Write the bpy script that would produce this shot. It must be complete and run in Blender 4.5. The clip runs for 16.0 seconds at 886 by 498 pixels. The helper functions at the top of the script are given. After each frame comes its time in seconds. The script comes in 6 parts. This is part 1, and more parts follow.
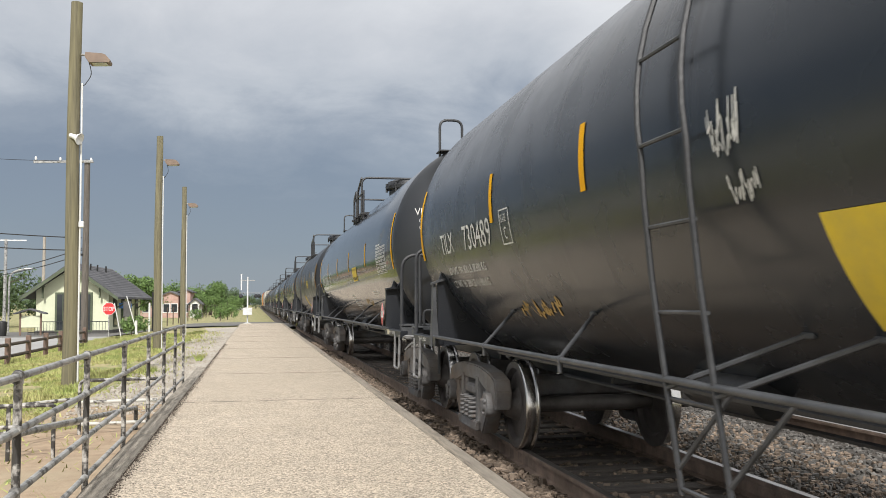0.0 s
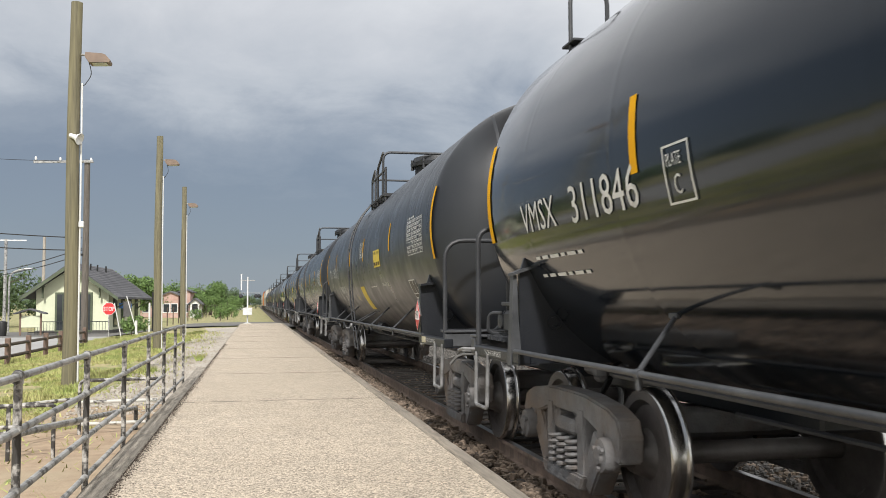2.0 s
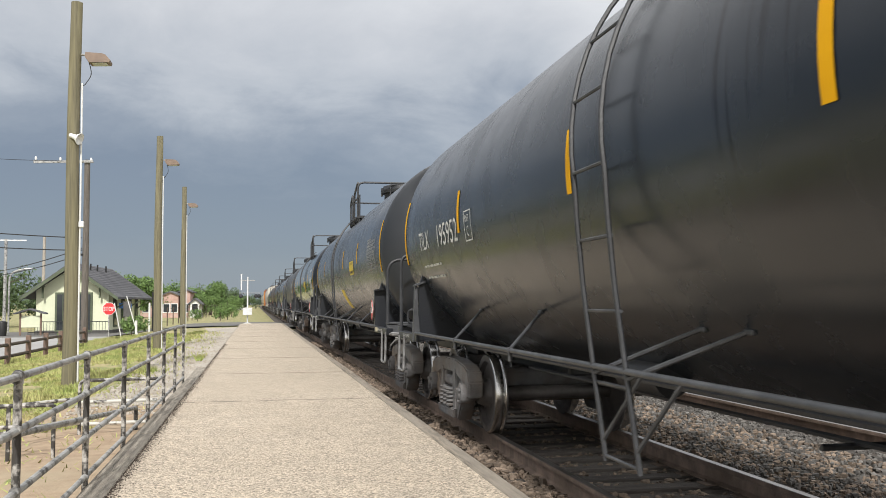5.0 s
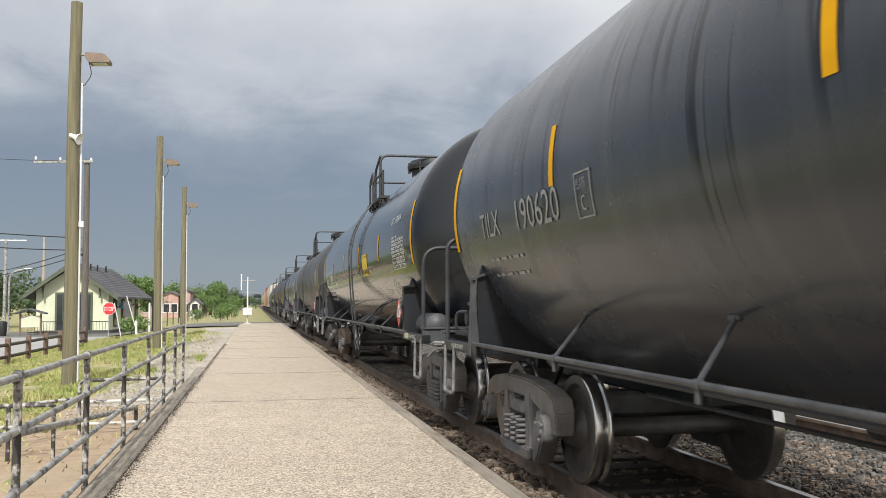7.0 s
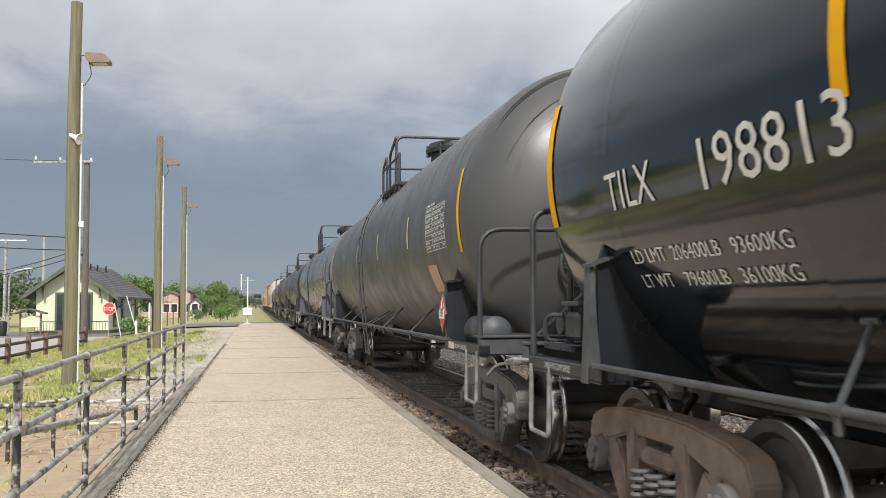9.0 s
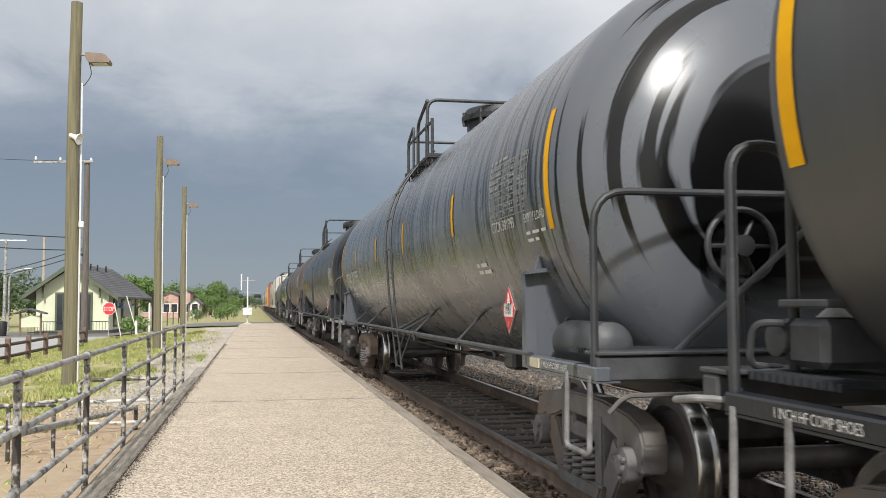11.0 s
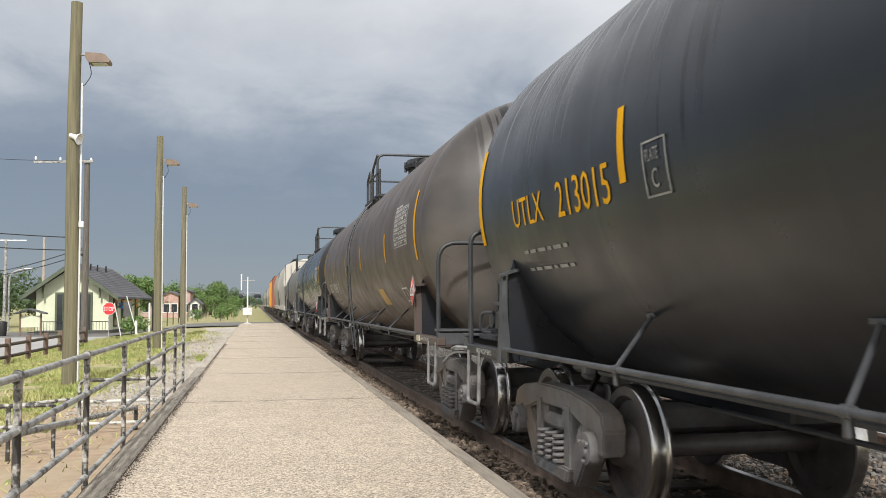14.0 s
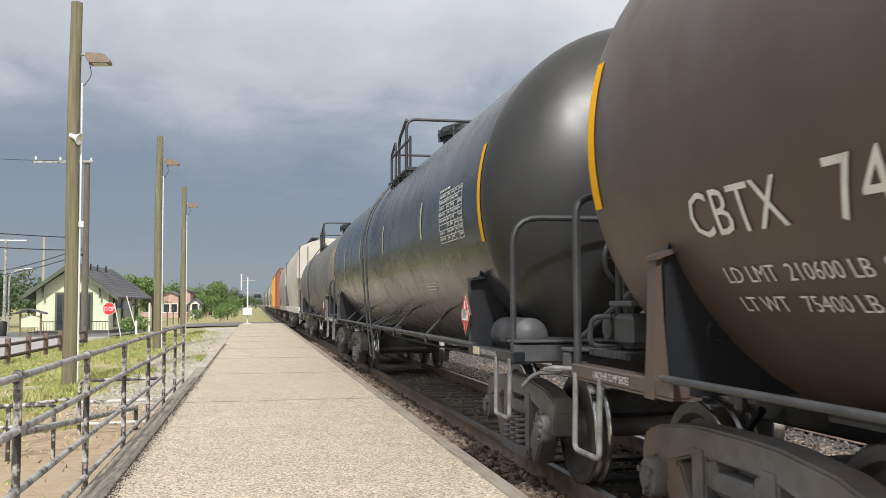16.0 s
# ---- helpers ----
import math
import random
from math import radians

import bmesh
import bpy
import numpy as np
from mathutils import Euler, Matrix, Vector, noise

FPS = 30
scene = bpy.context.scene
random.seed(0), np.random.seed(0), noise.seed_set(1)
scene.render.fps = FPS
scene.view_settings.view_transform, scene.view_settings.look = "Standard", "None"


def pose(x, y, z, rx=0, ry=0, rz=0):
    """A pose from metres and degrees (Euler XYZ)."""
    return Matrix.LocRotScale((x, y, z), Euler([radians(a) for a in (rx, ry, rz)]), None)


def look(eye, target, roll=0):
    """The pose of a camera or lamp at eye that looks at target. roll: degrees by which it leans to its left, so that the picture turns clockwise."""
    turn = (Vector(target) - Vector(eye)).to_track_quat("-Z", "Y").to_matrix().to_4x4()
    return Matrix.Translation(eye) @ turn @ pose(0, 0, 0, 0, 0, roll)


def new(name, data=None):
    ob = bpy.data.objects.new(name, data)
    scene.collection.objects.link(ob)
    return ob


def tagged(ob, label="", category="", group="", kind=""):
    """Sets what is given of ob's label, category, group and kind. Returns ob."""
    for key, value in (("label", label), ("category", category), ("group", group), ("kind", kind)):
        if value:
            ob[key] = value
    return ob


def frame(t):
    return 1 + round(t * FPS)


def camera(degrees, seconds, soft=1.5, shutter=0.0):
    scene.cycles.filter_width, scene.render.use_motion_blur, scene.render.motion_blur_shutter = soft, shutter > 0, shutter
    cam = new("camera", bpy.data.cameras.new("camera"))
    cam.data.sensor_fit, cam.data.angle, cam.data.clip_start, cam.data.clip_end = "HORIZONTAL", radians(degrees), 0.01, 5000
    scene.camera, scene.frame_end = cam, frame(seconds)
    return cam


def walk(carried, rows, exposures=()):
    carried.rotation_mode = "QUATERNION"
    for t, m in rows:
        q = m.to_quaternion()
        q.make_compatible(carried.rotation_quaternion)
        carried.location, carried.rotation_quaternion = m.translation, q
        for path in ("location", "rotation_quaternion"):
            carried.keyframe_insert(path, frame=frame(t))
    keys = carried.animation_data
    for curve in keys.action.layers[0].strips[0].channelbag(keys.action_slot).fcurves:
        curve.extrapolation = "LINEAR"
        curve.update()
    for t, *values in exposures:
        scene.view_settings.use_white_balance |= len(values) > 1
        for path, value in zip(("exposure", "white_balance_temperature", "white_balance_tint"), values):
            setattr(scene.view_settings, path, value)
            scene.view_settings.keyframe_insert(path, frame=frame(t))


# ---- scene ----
cam = camera(51.72, 16.0, soft=0.9, shutter=0.06)
EYE = Vector((0.0, 0.0, 1.506))
VIEW = look(EYE, EYE + Vector((0.20015, 0.97797, 0.0593)) * 10, roll=-0.21)
walk(cam, [(0.0, VIEW), (16.0, VIEW)])
scene.view_settings.exposure = 0.3

# ---- numbers of the plan (rail heads at z = 0, the track runs along y) ----
TRACK_X = 3.47          # centre of the near track
TRACK2_X = 7.80         # centre of the second track
SPEED = 10.42           # train, metres a second, towards -y
PITCH = 17.88           # length of a car over its couplers
FIRST = 2.95            # middle of the first car at the start
DECK = 0.2              # top of the platform
FENCE_X = -1.2


# ---- world: a storm sky over haze, brighter overhead and behind ----
def make_world():
    w = bpy.data.worlds.new("sky")
    w.use_nodes = True
    scene.world = w
    nt = w.node_tree
    N, L = nt.nodes, nt.links
    N.clear()
    out = N.new("ShaderNodeOutputWorld")
    bg = N.new("ShaderNodeBackground")
    co = N.new("ShaderNodeTexCoord")
    sep = N.new("ShaderNodeSeparateXYZ")
    L.new(co.outputs["Generated"], sep.inputs[0])

    def math_node(op, a, b=None, c=None, clamp=False):
        n = N.new("ShaderNodeMath")
        n.operation, n.use_clamp = op, clamp
        for i, v in enumerate((a, b, c)):
            if v is None:
                continue
            if isinstance(v, (int, float)):
                n.inputs[i].default_value = v
            else:
                L.new(v, n.inputs[i])
        return n.outputs[0]

    # cloud layers: the direction is flattened onto a cloud deck
    den = math_node("ADD", math_node("ABSOLUTE", sep.outputs[2]), 0.30)
    comb = N.new("ShaderNodeCombineXYZ")
    L.new(math_node("DIVIDE", sep.outputs[0], den), comb.inputs[0])
    L.new(math_node("DIVIDE", sep.outputs[1], den), comb.inputs[1])

    def cloud(scale, detail, rough, off):
        m = N.new("ShaderNodeMapping")
        m.inputs["Location"].default_value = off
        m.inputs["Scale"].default_value = (1.0, 1.0, 1.0)
        L.new(comb.outputs[0], m.inputs[0])
        n = N.new("ShaderNodeTexNoise")
        n.inputs["Scale"].default_value = scale
        n.inputs["Detail"].default_value = detail
        n.inputs["Roughness"].default_value = rough
        n.inputs["Distortion"].default_value = 0.3
        L.new(m.outputs[0], n.inputs["Vector"])
        return n.outputs["Fac"]

    big, fine = cloud(1.1, 3, 0.5, (3.1, 0.4, 0)), cloud(3.2, 7, 0.6, (0.3, 2.4, 0))
    wob = math_node("ADD", math_node("MULTIPLY", math_node("SUBTRACT", big, 0.5), 0.25),
                    math_node("MULTIPLY", math_node("SUBTRACT", fine, 0.5), 0.25))
    damp = math_node("MULTIPLY", math_node("SUBTRACT", sep.outputs[2], 0.03), 5.0, clamp=True)
    slope = math_node("MULTIPLY", sep.outputs[0], 0.14)
    h = math_node("ADD", sep.outputs[2], math_node("MULTIPLY", math_node("ADD", wob, slope), damp))
    ramp = N.new("ShaderNodeValToRGB")
    els = ramp.color_ramp.elements
    els[0].position, els[0].color = 0.0, (0.190, 0.228, 0.275, 1)
    els[1].position, els[1].color = 1.0, (0.86, 0.86, 0.85, 1)
    for pos, col in ((0.06, (0.152, 0.186, 0.240)), (0.12, (0.150, 0.180, 0.232)), (0.175, (0.22, 0.247, 0.292)),
                     (0.24, (0.37, 0.39, 0.42)), (0.32, (0.47, 0.48, 0.50)), (0.55, (0.74, 0.74, 0.74))):
        e = els.new(pos)
        e.color = (*col, 1)
    L.new(h, ramp.inputs[0])
    # the storm lies ahead; behind, the sky is bright haze
    back = math_node("MULTIPLY_ADD", sep.outputs[1], -0.75, 0.30, clamp=True)
    back = math_node("ADD", back, math_node("MULTIPLY", math_node("MULTIPLY_ADD", sep.outputs[0], 1.6, -0.44, clamp=True), 0.8), clamp=True)
    mix = N.new("ShaderNodeMix")
    mix.data_type = "RGBA"
    L.new(back, mix.inputs[0])
    L.new(ramp.outputs[0], mix.inputs[6])
    mix.inputs[7].default_value = (0.92, 0.91, 0.88, 1)
    sky = N.new("ShaderNodeTexSky")
    sky.sky_type, sky.sun_disc = "NISHITA", False
    sky.sun_elevation, sky.sun_rotation = SUN_EL, SUN_ROT
    add = N.new("ShaderNodeMix")
    add.data_type, add.blend_type = "RGBA", "ADD"
    add.inputs[0].default_value = 0.012
    L.new(mix.outputs[2], add.inputs[6])
    L.new(sky.outputs[0], add.inputs[7])
    L.new(add.outputs[2], bg.inputs[0])
    bg.inputs[1].default_value = 1.0
    L.new(bg.outputs[0], out.inputs[0])


SUN_EL, SUN_AZ = radians(40), radians(192)      # azimuth from +y towards +x: behind the camera
SUN_ROT = SUN_AZ
make_world()
sun_data = bpy.data.lights.new("sun", "SUN")
sun_data.energy, sun_data.angle, sun_data.color = 3.1, radians(3.2), (1.0, 0.97, 0.93)
sun = new("sun", sun_data)
sun.matrix_world = look(Vector((math.sin(SUN_AZ) * math.cos(SUN_EL), math.cos(SUN_AZ) * math.cos(SUN_EL), math.sin(SUN_EL))) * 50, (0, 0, 0))


# ---- materials ----
def mat(name, base, rough=0.7, metal=0.0, second=None, scale=3.0, mix_at=0.5, bump=0.0, bump_scale=40.0, stretch=(1, 1, 1),
        third=None, third_scale=0.6, spec=0.5, soft=0.15, coat=0.0, vary=0.0, island=False):
    """Principled with two scales of variation: second over base at scale, third at a larger one, a fine bump."""
    m = bpy.data.materials.new(name)
    m.use_nodes = True
    nt = m.node_tree
    N, L = nt.nodes, nt.links
    b = N["Principled BSDF"]
    b.inputs["Roughness"].default_value, b.inputs["Metallic"].default_value = rough, metal
    b.inputs["Specular IOR Level"].default_value = spec
    b.inputs["Coat Weight"].default_value = coat
    b.inputs["Coat Roughness"].default_value = 0.08
    co = N.new("ShaderNodeTexCoord")
    mp = N.new("ShaderNodeMapping")
    mp.inputs["Scale"].default_value = stretch
    L.new(co.outputs["Object"], mp.inputs[0])

    def noise_node(sc, det=5, rg=0.6):
        n = N.new("ShaderNodeTexNoise")
        n.inputs["Scale"].default_value, n.inputs["Detail"].default_value, n.inputs["Roughness"].default_value = sc, det, rg
        L.new(mp.outputs[0], n.inputs["Vector"])
        return n.outputs["Fac"]

    def ramp(fac, at, w):
        r = N.new("ShaderNodeMapRange")
        r.inputs["From Min"].default_value, r.inputs["From Max"].default_value = at - w, at + w
        L.new(fac, r.inputs["Value"])
        return r.outputs[0]

    col = None
    if second:
        mx = N.new("ShaderNodeMix")
        mx.data_type = "RGBA"
        L.new(ramp(noise_node(scale), mix_at, soft), mx.inputs[0])
        mx.inputs[6].default_value, mx.inputs[7].default_value = (*base, 1), (*second, 1)
        col = mx.outputs[2]
    if third:
        mx = N.new("ShaderNodeMix")
        mx.data_type = "RGBA"
        L.new(ramp(noise_node(third_scale, 4, 0.65), 0.56, 0.12), mx.inputs[0])
        if col:
            L.new(col, mx.inputs[6])
        else:
            mx.inputs[6].default_value = (*base, 1)
        mx.inputs[7].default_value = (*third, 1)
        col = mx.outputs[2]
    if vary:
        hsv = N.new("ShaderNodeHueSaturation")
        if island:
            src = N.new("ShaderNodeNewGeometry").outputs["Random Per Island"]
        else:
            src = N.new("ShaderNodeObjectInfo").outputs["Random"]
        mr = N.new("ShaderNodeMapRange")
        mr.inputs["To Min"].default_value, mr.inputs["To Max"].default_value = 1 - vary, 1 + vary
        L.new(src, mr.inputs["Value"])
        L.new(mr.outputs[0], hsv.inputs["Value"])
        if col:
            L.new(col, hsv.inputs["Color"])
        else:
            hsv.inputs["Color"].default_value = (*base, 1)
        col = hsv.outputs[0]
    if col:
        L.new(col, b.inputs["Base Color"])
    else:
        b.inputs["Base Color"].default_value = (*base, 1)
    if bump:
        bp = N.new("ShaderNodeBump")
        bp.inputs["Strength"].default_value, bp.inputs["Distance"].default_value = bump, 0.02
        L.new(noise_node(bump_scale, 4, 0.6), bp.inputs["Height"])
        L.new(bp.outputs[0], b.inputs["Normal"])
    return m


def tank_paint(name, base, rough, dust, dust_amount, drips=0.0, drip_col=(0.006, 0.006, 0.007), coat=0.0, seed=0.0, streak_light=0.0, drip_at=0.55, across=False):
    """Tank paint: dusty film, running drips from the top, light streaks, uneven gloss."""
    m = bpy.data.materials.new(name)
    m.use_nodes = True
    nt = m.node_tree
    N, L = nt.nodes, nt.links
    b = N["Principled BSDF"]
    b.inputs["Coat Weight"].default_value, b.inputs["Coat Roughness"].default_value = coat, 0.09
    co = N.new("ShaderNodeTexCoord")

    def noise_at(sx, sy, sz, scale, det, off=0.0, dist=0.0):
        mp = N.new("ShaderNodeMapping")
        mp.inputs["Scale"].default_value = (sx, sy, sz)
        mp.inputs["Location"].default_value = (seed + off, seed * 1.7 + off, seed * 0.3)
        L.new(co.outputs["Object"], mp.inputs[0])
        n = N.new("ShaderNodeTexNoise")
        n.inputs["Scale"].default_value, n.inputs["Detail"].default_value = scale, det
        n.inputs["Distortion"].default_value = dist
        L.new(mp.outputs[0], n.inputs["Vector"])
        return n.outputs["Fac"]

    def rng(fac, a, c, lo=0.0, hi=1.0):
        r = N.new("ShaderNodeMapRange")
        for k, v in (("From Min", a), ("From Max", c), ("To Min", lo), ("To Max", hi)):
            r.inputs[k].default_value = v
        L.new(fac, r.inputs["Value"])
        return r.outputs[0]

    def mul(a, c):
        n = N.new("ShaderNodeMath")
        n.operation = "MULTIPLY"
        L.new(a, n.inputs[0])
        if isinstance(c, float):
            n.inputs[1].default_value = c
        else:
            L.new(c, n.inputs[1])
        return n.outputs[0]

    def over(fac, a, c):
        mx = N.new("ShaderNodeMix")
        mx.data_type = "RGBA"
        L.new(fac, mx.inputs[0])
        if isinstance(a, tuple):
            mx.inputs[6].default_value = (*a, 1)
        else:
            L.new(a, mx.inputs[6])
        mx.inputs[7].default_value = (*c, 1)
        return mx.outputs[2]

    film = mul(rng(noise_at(1, 1, 1, 0.9, 6), 0.35, 0.7), float(dust_amount))
    col = over(film, base, dust)
    sep = N.new("ShaderNodeSeparateXYZ")
    L.new(co.outputs["Object"], sep.inputs[0])
    wet = None
    if drips:
        low = noise_at(1.0 if across else 0.0, 0.0 if across else 1.0, 0.0, 2.2, 5, 4.0)
        n = N.new("ShaderNodeMath")
        n.operation = "MULTIPLY_ADD"
        L.new(low, n.inputs[0])
        n.inputs[1].default_value, n.inputs[2].default_value = -5.0, 5.6 - drips
        d = N.new("ShaderNodeMath")
        d.operation = "SUBTRACT"
        L.new(sep.outputs[2], d.inputs[0])
        L.new(n.outputs[0], d.inputs[1])
        streak = rng(noise_at(1.0 if across else 0.0, 0.0 if across else 1.0, 0.03, 15.0 if across else 12.5, 3, 1.0, 0.1), drip_at, drip_at + 0.03)
        wet = mul(streak, rng(d.outputs[0], -0.12, 0.25))
        if across:
            # runs keep to the dished middle of a head
            side = N.new("ShaderNodeMath")
            side.operation = "ABSOLUTE"
            L.new(sep.outputs[0], side.inputs[0])
            wet = mul(wet, rng(side.outputs[0], 0.7, 1.1, 1.0, 0.0))
        col = over(wet, col, drip_col)
    if streak_light:
        s = mul(rng(noise_at(0.0, 1.0, 0.05, 3.0, 4, 9.0), 0.5, 0.75), float(streak_light))
        col = over(s, col, (0.22, 0.21, 0.19))
    L.new(col, b.inputs["Base Color"])
    r = rng(noise_at(1, 1, 1, 2.3, 6, 2.0), 0.3, 0.7, rough * 0.8, rough * 1.25)
    if wet:
        mr = N.new("ShaderNodeMix")
        L.new(wet, mr.inputs[0])
        L.new(r, mr.inputs[2])
        mr.inputs[3].default_value = 0.20
        r = mr.outputs[0]
        L.new(rng(wet, 0.0, 1.0, 0.5, 0.38), b.inputs["Specular IOR Level"])
    L.new(r, b.inputs["Roughness"])
    bp = N.new("ShaderNodeBump")
    bp.inputs["Strength"].default_value, bp.inputs["Distance"].default_value = 0.10, 0.02
    L.new(noise_at(1, 1, 1, 1.6, 2, 7.0), bp.inputs["Height"])
    L.new(bp.outputs[0], b.inputs["Normal"])
    return m


M = {}
M["steel_dark"] = mat("steel_dark", (0.020, 0.0225, 0.028), 0.5, second=(0.040, 0.042, 0.047), scale=3, bump=0.2, third=(0.024, 0.0235, 0.025))
M["body_black"] = mat("body_black", (0.0062, 0.0078, 0.0115), 0.42, second=(0.0105, 0.0125, 0.017), scale=2.4, third=(0.014, 0.0155, 0.019), third_scale=0.8, bump=0.15)
M["pipe_grey"] = mat("pipe_grey", (0.072, 0.075, 0.081), 0.5, second=(0.034, 0.036, 0.040), scale=4, bump=0.1)
M["sill_grey"] = mat("sill_grey", (0.13, 0.128, 0.122), 0.7, second=(0.07, 0.067, 0.062), scale=3, third=(0.06, 0.055, 0.05), bump=0.2)
M["step_grey"] = mat("step_grey", (0.26, 0.262, 0.265), 0.65, second=(0.10, 0.098, 0.095), scale=6, bump=0.2)
M["truck_iron"] = mat("truck_iron", (0.185, 0.184, 0.186), 0.75, second=(0.108, 0.104, 0.104), scale=4, third=(0.16, 0.122, 0.092), third_scale=1.2, bump=0.4, bump_scale=30)
M["truck_rust"] = mat("truck_rust", (0.25, 0.19, 0.155), 0.85, second=(0.12, 0.082, 0.066), scale=4, third=(0.23, 0.175, 0.14), bump=0.4, bump_scale=30)
M["wheel_steel"] = mat("wheel_steel", (0.10, 0.09, 0.086), 0.5, second=(0.06, 0.053, 0.05), scale=6, bump=0.2)
M["tread"] = mat("tread", (0.55, 0.54, 0.53), 0.22, metal=1.0, second=(0.42, 0.41, 0.40), scale=8)
M["rail_web"] = mat("rail_web", (0.29, 0.215, 0.170), 0.85, second=(0.15, 0.110, 0.088), scale=5, third=(0.13, 0.095, 0.07), bump=0.3)
M["rail_top"] = mat("rail_top", (0.34, 0.32, 0.30), 0.34, metal=0.8, second=(0.22, 0.19, 0.17), scale=3, stretch=(6, 0.4, 6))
M["tie"] = mat("tie", (0.098, 0.084, 0.074), 0.9, second=(0.050, 0.043, 0.038), scale=3, stretch=(1, 8, 4), bump=0.6, bump_scale=14, vary=0.25)
M["ballast"] = mat("ballast", (0.125, 0.108, 0.092), 0.95, second=(0.06, 0.052, 0.045), scale=18, third=(0.085, 0.07, 0.06), bump=1.0, bump_scale=35)
M["stone"] = mat("stone", (0.165, 0.155, 0.143), 0.92, second=(0.085, 0.08, 0.074), scale=6, vary=0.5, island=True, bump=0.3)
M["stone_brown"] = mat("stone_brown", (0.25, 0.192, 0.145), 0.92, second=(0.13, 0.10, 0.076), scale=6, vary=0.5, island=True, bump=0.3)


def aggregate(name, pale, dark, scale):
    """Exposed-aggregate concrete: pebbles of many tones in a paler paste, with stains."""
    m = mat(name, pale, 0.9, second=dark, scale=0.8, soft=0.3, mix_at=0.62, third=tuple(c * 0.84 for c in pale), third_scale=3.5)
    nt = m.node_tree
    N, L = nt.nodes, nt.links
    b = N["Principled BSDF"]
    src = b.inputs["Base Color"].links[0].from_socket
    co = N.new("ShaderNodeTexCoord")
    vo = N.new("ShaderNodeTexVoronoi")
    vo.inputs["Scale"].default_value, vo.inputs["Randomness"].default_value = scale, 1.0
    L.new(co.outputs["Object"], vo.inputs["Vector"])
    bw = N.new("ShaderNodeSeparateColor")
    L.new(vo.outputs["Color"], bw.inputs[0])
    mr = N.new("ShaderNodeMapRange")
    mr.inputs["To Min"].default_value, mr.inputs["To Max"].default_value = 0.40, 1.52
    L.new(bw.outputs[0], mr.inputs["Value"])
    hs = N.new("ShaderNodeHueSaturation")
    L.new(src, hs.inputs["Color"])
    L.new(mr.outputs[0], hs.inputs["Value"])
    L.new(hs.outputs[0], b.inputs["Base Color"])
    bp = N.new("ShaderNodeBump")
    bp.inputs["Strength"].default_value, bp.inputs["Distance"].default_value, bp.invert = 0.6, 0.006, True
    L.new(vo.outputs["Distance"], bp.inputs["Height"])
    L.new(bp.outputs[0], b.inputs["Normal"])
    return m


M["concrete"] = aggregate("concrete", (0.50, 0.425, 0.335), (0.43, 0.36, 0.275), 80)
M["joint_tar"] = mat("joint_tar", (0.16, 0.135, 0.11), 0.95, second=(0.07, 0.06, 0.05), scale=9, bump=0.6)
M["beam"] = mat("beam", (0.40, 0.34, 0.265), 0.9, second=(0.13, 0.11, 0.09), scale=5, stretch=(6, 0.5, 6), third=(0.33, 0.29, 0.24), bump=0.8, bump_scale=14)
# beam sides: shade put into the colour, to darken their reflection in the tanks
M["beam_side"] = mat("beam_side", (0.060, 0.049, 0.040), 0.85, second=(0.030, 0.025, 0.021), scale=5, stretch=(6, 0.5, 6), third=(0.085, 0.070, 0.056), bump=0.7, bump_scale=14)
M["timber_dirty"] = mat("timber_dirty", (0.42, 0.375, 0.31), 0.9, second=(0.17, 0.15, 0.125), scale=5, stretch=(6, 0.6, 6), third=(0.32, 0.285, 0.24), bump=0.8, bump_scale=14)
M["galv"] = mat("galv", (0.33, 0.33, 0.325), 0.55, metal=0.1, second=(0.075, 0.072, 0.067), scale=9, mix_at=0.53, soft=0.06, third=(0.46, 0.45, 0.43), third_scale=5, bump=0.3, bump_scale=30)
M["pipe_black"] = mat("pipe_black", (0.045, 0.041, 0.038), 0.6, second=(0.46, 0.44, 0.41), scale=9, mix_at=0.54, soft=0.05, bump=0.3)
M["pipe_white"] = mat("pipe_white", (0.55, 0.54, 0.50), 0.6, second=(0.07, 0.062, 0.055), scale=8, mix_at=0.56, soft=0.05, bump=0.3)
M["pole_wood"] = mat("pole_wood", (0.20, 0.18, 0.118), 0.9, second=(0.11, 0.10, 0.066), scale=4, stretch=(9, 9, 0.35), third=(0.23, 0.205, 0.12), third_scale=0.9, bump=0.7, bump_scale=12)
M["pole_old"] = mat("pole_old", (0.16, 0.14, 0.12), 0.9, second=(0.09, 0.08, 0.07), scale=4, stretch=(9, 9, 0.4), bump=0.5)
M["white_pvc"] = mat("white_pvc", (0.75, 0.75, 0.74), 0.45, second=(0.62, 0.62, 0.60), scale=3)
M["white_paint"] = mat("white_paint", (0.72, 0.73, 0.74), 0.5, second=(0.55, 0.55, 0.54), scale=5)
M["lamp_brown"] = mat("lamp_brown", (0.22, 0.155, 0.115), 0.55, second=(0.17, 0.12, 0.09), scale=5)
M["lens"] = mat("lens", (0.55, 0.56, 0.55), 0.25)
M["rubber"] = mat("rubber", (0.02, 0.02, 0.02), 0.7)
M["grass"] = mat("grass", (0.19, 0.22, 0.07), 0.95, second=(0.44, 0.35, 0.22), scale=2.6, soft=0.10, mix_at=0.53, third=(0.37, 0.315, 0.165), third_scale=1.3, bump=1.0, bump_scale=16)
M["blade"] = mat("blade", (0.26, 0.325, 0.085), 0.8, second=(0.42, 0.38, 0.17), scale=0.8, vary=0.45, island=True)
M["gravel"] = mat("gravel", (0.56, 0.52, 0.46), 0.95, second=(0.34, 0.30, 0.255), scale=22, soft=0.2, third=(0.36, 0.315, 0.255), third_scale=0.7, bump=0.9, bump_scale=40)
